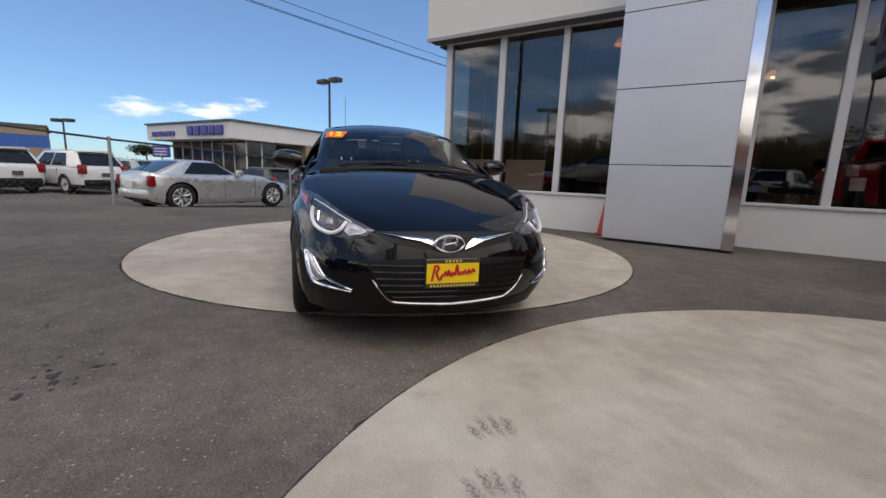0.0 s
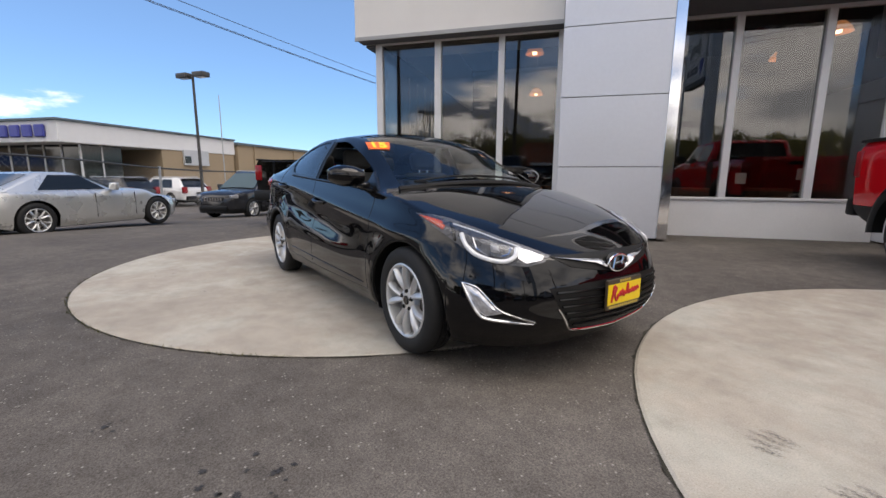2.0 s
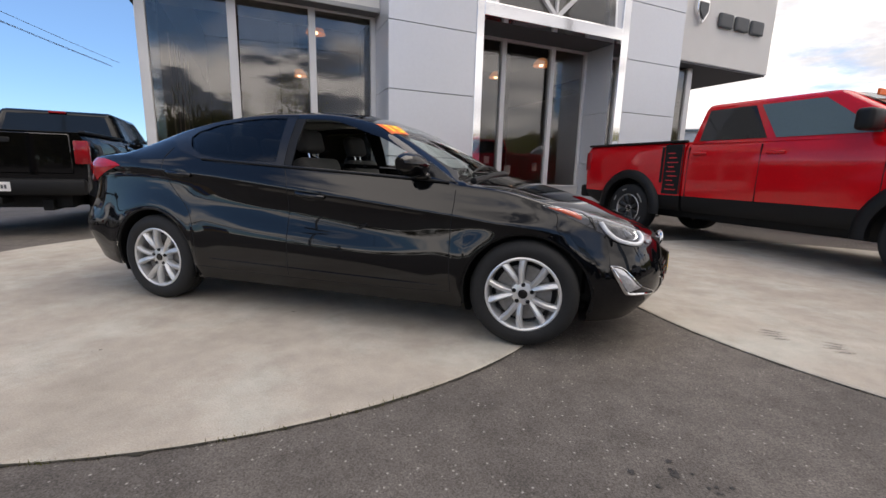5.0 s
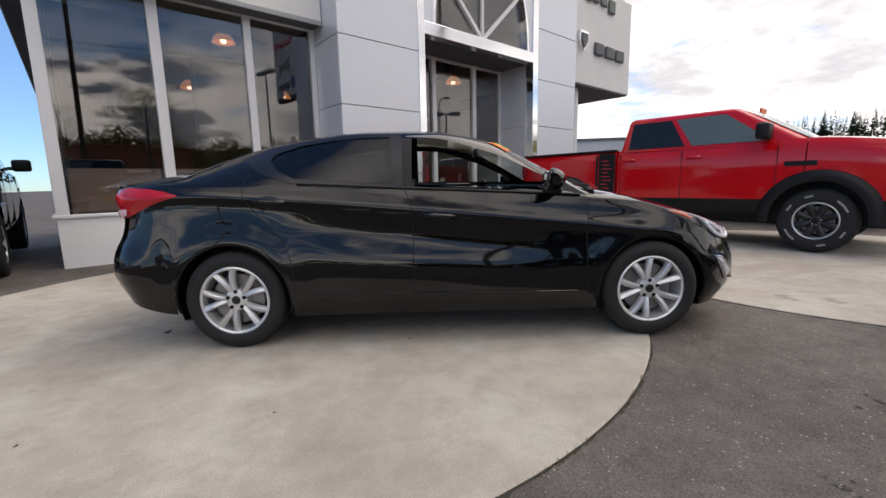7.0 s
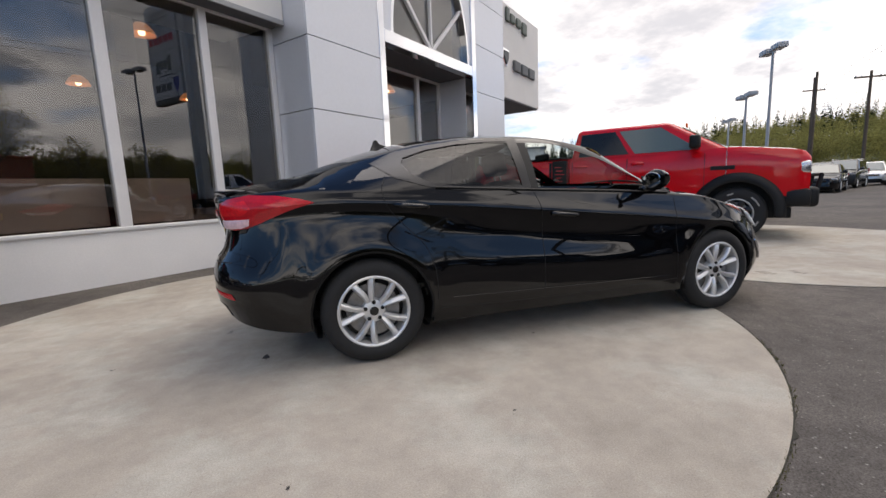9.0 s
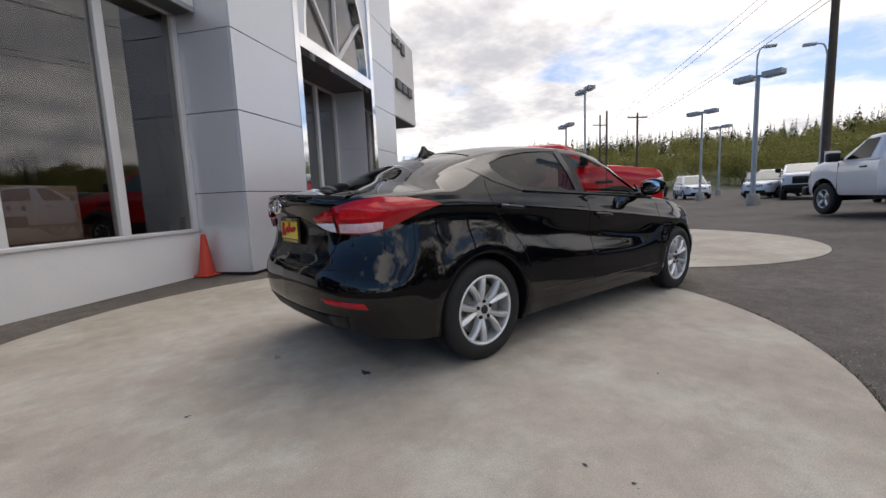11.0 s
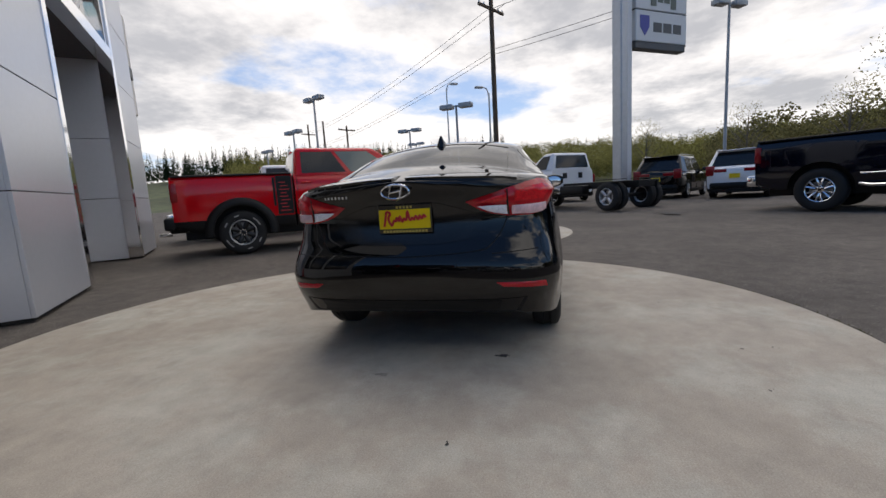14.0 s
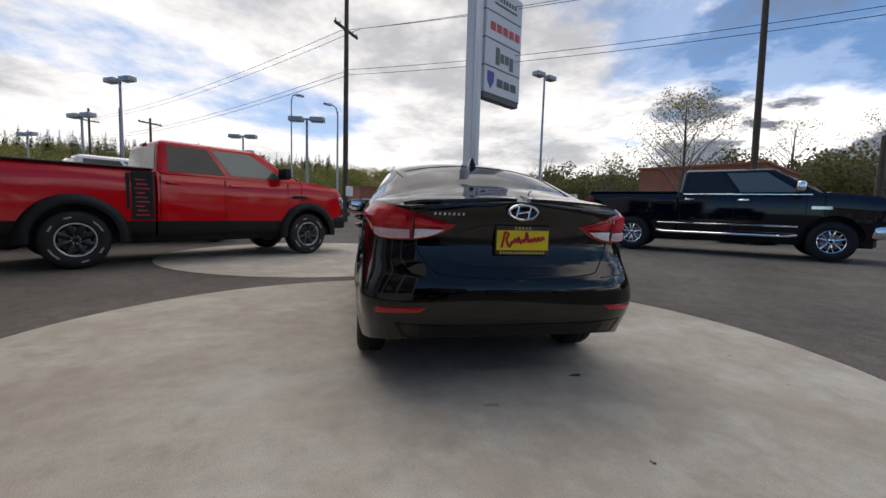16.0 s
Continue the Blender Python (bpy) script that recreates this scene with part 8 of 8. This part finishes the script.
def warehouse(name, label, x, y, turn, l, w, h, m, band=None, band_m=None, doors=0, z=-0.6):
    t = thing(name, label, "building", pose(x, y, z, 0, 0, turn))
    part("wall", box(0, l, 0, w, 0, h), m, t)
    part("roof_edge", box(-0.15, l + 0.15, -0.15, w + 0.15, h, h + 0.18), FAR_GREY, t)
    if band:
        part("band", box(-0.02, l + 0.02, -0.03, w + 0.02, band[0], band[1]), band_m, t)
    for k in range(doors):
        x0 = l * (k + 0.5) / doors
        part("shutter", box(x0 - 1.2, x0 + 1.2, -0.04, 0.02, 0, 2.9), FAR_WHITE, t)
    for k in range(int(l / 6)):
        part("downpipe", tube([(k * 6 + 2, -0.08, 0), (k * 6 + 2, -0.08, h)], 0.06, 6), FAR_TAN, t)
    return t


warehouse("warehouse", "long tan block warehouse with a flat grey roof edge", -36.12, 4.69, 131, 45, 14, 4.3, FAR_TAN, doors=4)
warehouse("retail_store", "pale store building with a broad blue band", -41.6, -46.41, 114, 22, 14, 4.9, FAR_TAN, (2.8, 4.05), STRIPE_BLUE)
warehouse("metal_shed", "pale grey metal shed behind the showroom", 9.28, 33.84, -10, 10, 14, 4.3, FAR_PALE, z=0.0)


def blue_sign(x, y, z, turn, label):
    t = thing("sign_board", label, "sign", at(x, y, turn))
    part("post", tube([(0, 0, 0), (0, 0, z)], 0.05, 8), GALV, t)
    part("board", box(-0.5, 0.5, -0.04, 0.04, z - 0.36, z + 0.24, 0.02), SIGN_BLUE, t)
    for k in range(3):
        part("sign_mark", box(-0.38, 0.34, -0.05, -0.04, z - 0.24 + k * 0.15, z - 0.19 + k * 0.15), PAPER, t)


blue_sign(-21.72, -8.05, 2.0, 65, "small blue sign board near the fence")
blue_sign(32.0, 21.0, 2.9, -50, "small blue sign board in the display rows")


def brick_store(name, x, y, turn, l, w, h, z):
    t = thing(name, "low orange brick building with a flat roof and dark windows", "building", pose(x, y, z, 0, 0, turn))
    part("wall", box(0, l, 0, w, 0, h), BRICK_MAT, t)
    part("parapet", box(-0.1, l + 0.1, -0.1, w + 0.1, h - 0.15, h, 0.02), BRICK_MAT, t)
    for k in range(12):
        zz = h * 0.55 + k * h * 0.035
        part("brick_course", box(-0.012, l + 0.012, -0.014, w, zz, zz + 0.02), MORTAR, t)
    part("canopy", box(0.3, l - 0.3, -0.9, -0.02, h * 0.50, h * 0.55), FAR_WHITE, t)
    n = int(l / 2.2)
    for k in range(n):
        x0 = 0.4 + k * (l - 0.8) / n
        win = part("shop_window", box(x0, x0 + 1.7, -0.04, 0.02, 0.5, h * 0.48), FAR_GLASS, t)


brick_store("brick_building", 20.98, -17.45, -150, 6.9, 9.0, 3.95, 0.25)
brick_store("brick_building", 62.0, 1.0, -80, 9.0, 9.0, 4.2, 0.2)


# ---- trees and the wooded hill ----
def leaf_cloud(b, c, rx, rz, n, size, rng):
    """Small leaf faces scattered through an uneven lump."""
    for _ in range(n):
        u = Vector((rng.gauss(0, 1), rng.gauss(0, 1), rng.gauss(0, 1))).normalized() * (rng.random() ** 0.45)
        p = Vector((c[0] + u.x * rx, c[1] + u.y * rx, c[2] + u.z * rz))
        a = Vector((rng.uniform(-1, 1), rng.uniform(-1, 1), rng.uniform(-1, 1))).normalized() * size * rng.uniform(0.6, 1.4)
        d = a.orthogonal().normalized() * size * rng.uniform(0.4, 0.9)
        b.faces.new([b.verts.new(q) for q in (p - a, p + d, p + a, p - d)])


def broadleaf(x, y, h, leaf, density, seed, label, spread=0.34):
    rng = random.Random(seed)
    z = ground(x, y)
    t = thing("tree", label, "tree", pose(x, y, z, 0, 0, rng.uniform(0, 360)))
    tr = bmesh.new()
    tube(smooth_line([(0, 0, -0.1), (0.05, 0.03, h * 0.25), (-0.04, 0.05, h * 0.5), (0.03, 0, h * 0.85)], 5), [0.022 * h * (1 - 0.85 * k / 15) for k in range(16)], 8, tr)
    cr = bmesh.new()
    for k in range(26):
        f = 0.28 + 0.66 * (k / 26)
        a = k * 2.4 + rng.uniform(-0.4, 0.4)
        ln = h * spread * (1.15 - f) * rng.uniform(0.75, 1.25) + 0.25
        s = Vector((0, 0, h * f * 0.9))
        e = s + Vector((math.cos(a) * ln, math.sin(a) * ln, ln * rng.uniform(0.7, 1.3)))
        m = s.lerp(e, 0.55) + Vector((rng.uniform(-0.1, 0.1), rng.uniform(-0.1, 0.1), 0.08 * ln))
        tube([s, m, e], [0.006 * h * (1.1 - f), 0.004 * h * (1.1 - f) + 0.006, 0.006], 5, tr)
        for j in range(3):
            q = m.lerp(e, rng.uniform(0, 1))
            tw = q + Vector((rng.uniform(-1, 1), rng.uniform(-1, 1), rng.uniform(0.2, 1.2))) * ln * 0.35
            tube([q, tw], [0.010, 0.004], 4, tr)
            leaf_cloud(cr, tw, ln * 0.30 + 0.12, ln * 0.28 + 0.12, int(density * 2.5 * rng.uniform(0.4, 1.5)), 0.03 + 0.003 * h, rng)
    part("trunk", tr, BARK, t, smooth=40)
    c = part("crown", cr, leaf, t)
    c["kind"] = "stuff"


def round_tree(x, y, h, r, leaf, seed, label):
    """Small clipped tree: short trunk and a dense, uneven crown of leaf lumps."""
    rng = random.Random(seed)
    t = thing("tree", label, "tree", at(x, y, 0))
    part("trunk", tube([(0, 0, -0.1), (0.03, 0.02, h * 0.4), (0, 0, h * 0.75)], [0.10, 0.08, 0.05], 8), BARK, t, smooth=40)
    cr = bmesh.new()
    for k in range(16):
        a = k * 2.4
        q = rng.uniform(0.15, 0.75) * r
        leaf_cloud(cr, (q * math.cos(a), q * math.sin(a), h - 0.55 + rng.uniform(-0.30, 0.22)), r * 0.42, 0.34, 150, 0.07, rng)
    c = part("crown", cr, leaf, t)
    c["kind"] = "stuff"


round_tree(-37.2, -13.5, 3.05, 1.3, LEAF_EVERGREEN, 11, "small round evergreen tree beyond the wire fence")
broadleaf(16.77, -17.09, 8.2, LEAF_SPRING, 20, 3, "young tree with sparse new spring leaves", 0.36)
for _i, (_x, _y, _h, _d) in enumerate(((22.0, -31.0, 9.0, 5), (17.5, -33.0, 8.6, 6), (27.5, -26.0, 7.4, 5), (33.0, -23.0, 7.0, 6), (38.0, -18.5, 6.8, 5), (12.0, -35.0, 9.4, 6), (45.0, -12.0, 7.2, 4))):
    broadleaf(_x, _y, _h, LEAF_SPRING, _d, 20 + _i, "bare spring tree with few leaves at the lot edge")


def woods(name, label, spots, leaf, conifer, seed):
    """A far belt of trees, too many to count, as one mesh with trunks and uneven crowns."""
    rng = random.Random(seed)
    b = bmesh.new()
    verts, faces = [], []

    def quad(p, a, d):
        i = len(verts)
        verts.extend([p - a, p + d, p + a, p - d])
        faces.append((i, i + 1, i + 2, i + 3))

    for x, y, z, h in spots:
        if conifer:
            for k in range(120):
                f = rng.random() ** 0.8
                r = h * 0.17 * (1 - f) + 0.05
                a = rng.uniform(0, 6.283)
                p = Vector((x + math.cos(a) * r * rng.uniform(0.2, 1), y + math.sin(a) * r * rng.uniform(0.2, 1), z + h * (0.06 + 0.94 * f)))
                ax = Vector((math.cos(a), math.sin(a), -0.35)) * h * 0.055 * (1.15 - f)
                quad(p, ax, Vector((-math.sin(a), math.cos(a), 0.5)) * h * 0.035 * (1.2 - f))
        else:
            lumps = [(rng.uniform(-0.28, 0.28) * h, rng.uniform(-0.28, 0.28) * h, h * rng.uniform(0.3, 0.82), h * rng.uniform(0.12, 0.25)) for _ in range(7)]
            for lx, ly, lz, lr in lumps:
                for k in range(95):
                    u = Vector((rng.gauss(0, 1), rng.gauss(0, 1), rng.gauss(0, 1))).normalized() * lr * rng.uniform(0.5, 1.1)
                    a = Vector((rng.uniform(-1, 1), rng.uniform(-1, 1), rng.uniform(-1, 1))).normalized() * h * 0.019
                    quad(Vector((x + lx, y + ly, z + lz)) + u, a, a.orthogonal().normalized() * h * 0.016)
            i = len(verts)
            verts.extend([Vector((x - 0.02 * h, y, z)), Vector((x + 0.02 * h, y, z)), Vector((x, y + 0.01 * h, z + h * 0.8))])
            faces.append((i, i + 1, i + 2))
    me = bpy.data.meshes.new(name)
    me.from_pydata([tuple(v) for v in verts], [], faces)
    me.materials.append(leaf)
    o = new(name, me)
    tagged(o, label, "woods", kind="stuff")


def belt(az0, az1, r0, r1, n, zf, h0, h1, seed):
    rng = random.Random(seed)
    out = []
    for _ in range(n):
        a, r = radians(rng.uniform(az0, az1)), rng.uniform(r0, r1)
        x, y = r * math.cos(a), r * math.sin(a)
        out.append((x, y, zf(r, math.degrees(a)), rng.uniform(h0, h1)))
    return out


def hill_z(r, az):
    """Height of the wooded hillside beyond the road."""
    top = (15.0 + 6.0 * step(10, 25, az)) * step(-75, -20, az) * (1 - 0.45 * step(20, 60, az)) * (0.85 + 0.25 * noise.noise((az * 0.06, 1.3, 0)))
    return 0.2 + top * step(90, 230, r)


def hill():
    b = bmesh.new()
    azs = [-100 + 4 * k for k in range(48)]
    rs = (75, 95, 130, 170, 210, 250, 330, 600)
    g = [[b.verts.new((r * math.cos(radians(a)), r * math.sin(radians(a)), hill_z(r, a) - 0.3)) for r in rs] for a in azs]
    for p, q in zip(g, g[1:]):
        for i in range(len(rs) - 1):
            b.faces.new((p[i], p[i + 1], q[i + 1], q[i]))
    o = part("hillside", b, HILL_MAT, smooth=True)
    tagged(o, "low wooded hill beyond the road", "hill", kind="structure")


hill()
woods("conifer_wood", "dark conifers along the top of the hill", belt(4, 62, 185, 250, 520, hill_z, 8, 13, 5), LEAF_CONIFER, True, 6)
woods("conifer_wood", "scattered dark conifers among spring trees", belt(-75, 12, 150, 240, 120, hill_z, 6, 10, 7), LEAF_CONIFER, True, 8)
woods("spring_wood", "yellow-green spring trees below the hill", belt(-80, 40, 100, 200, 1050, hill_z, 6, 10, 9), LEAF_SPRING, False, 10)
woods("mixed_wood", "green trees at the edge of the lots", belt(-92, -22, 50, 92, 420, hill_z, 5, 9, 11), LEAF_GREEN, False, 12)
# This last tree belt is never in view; added to darken low reflections.
woods("roadside_wood", "low trees added out of view for reflections", belt(-125, -75, 80, 110, 90, lambda r, a: 0.0, 3.5, 6.5, 13), LEAF_GREEN, False, 14)
woods("shrub_row", "dark shrubs by the far showroom", [(-27.5, -11.5, -0.5, 1.9), (-28.5, -12.6, -0.5, 2.2), (-28.0, -13.5, -0.5, 1.8)], LEAF_CONIFER, False, 17)
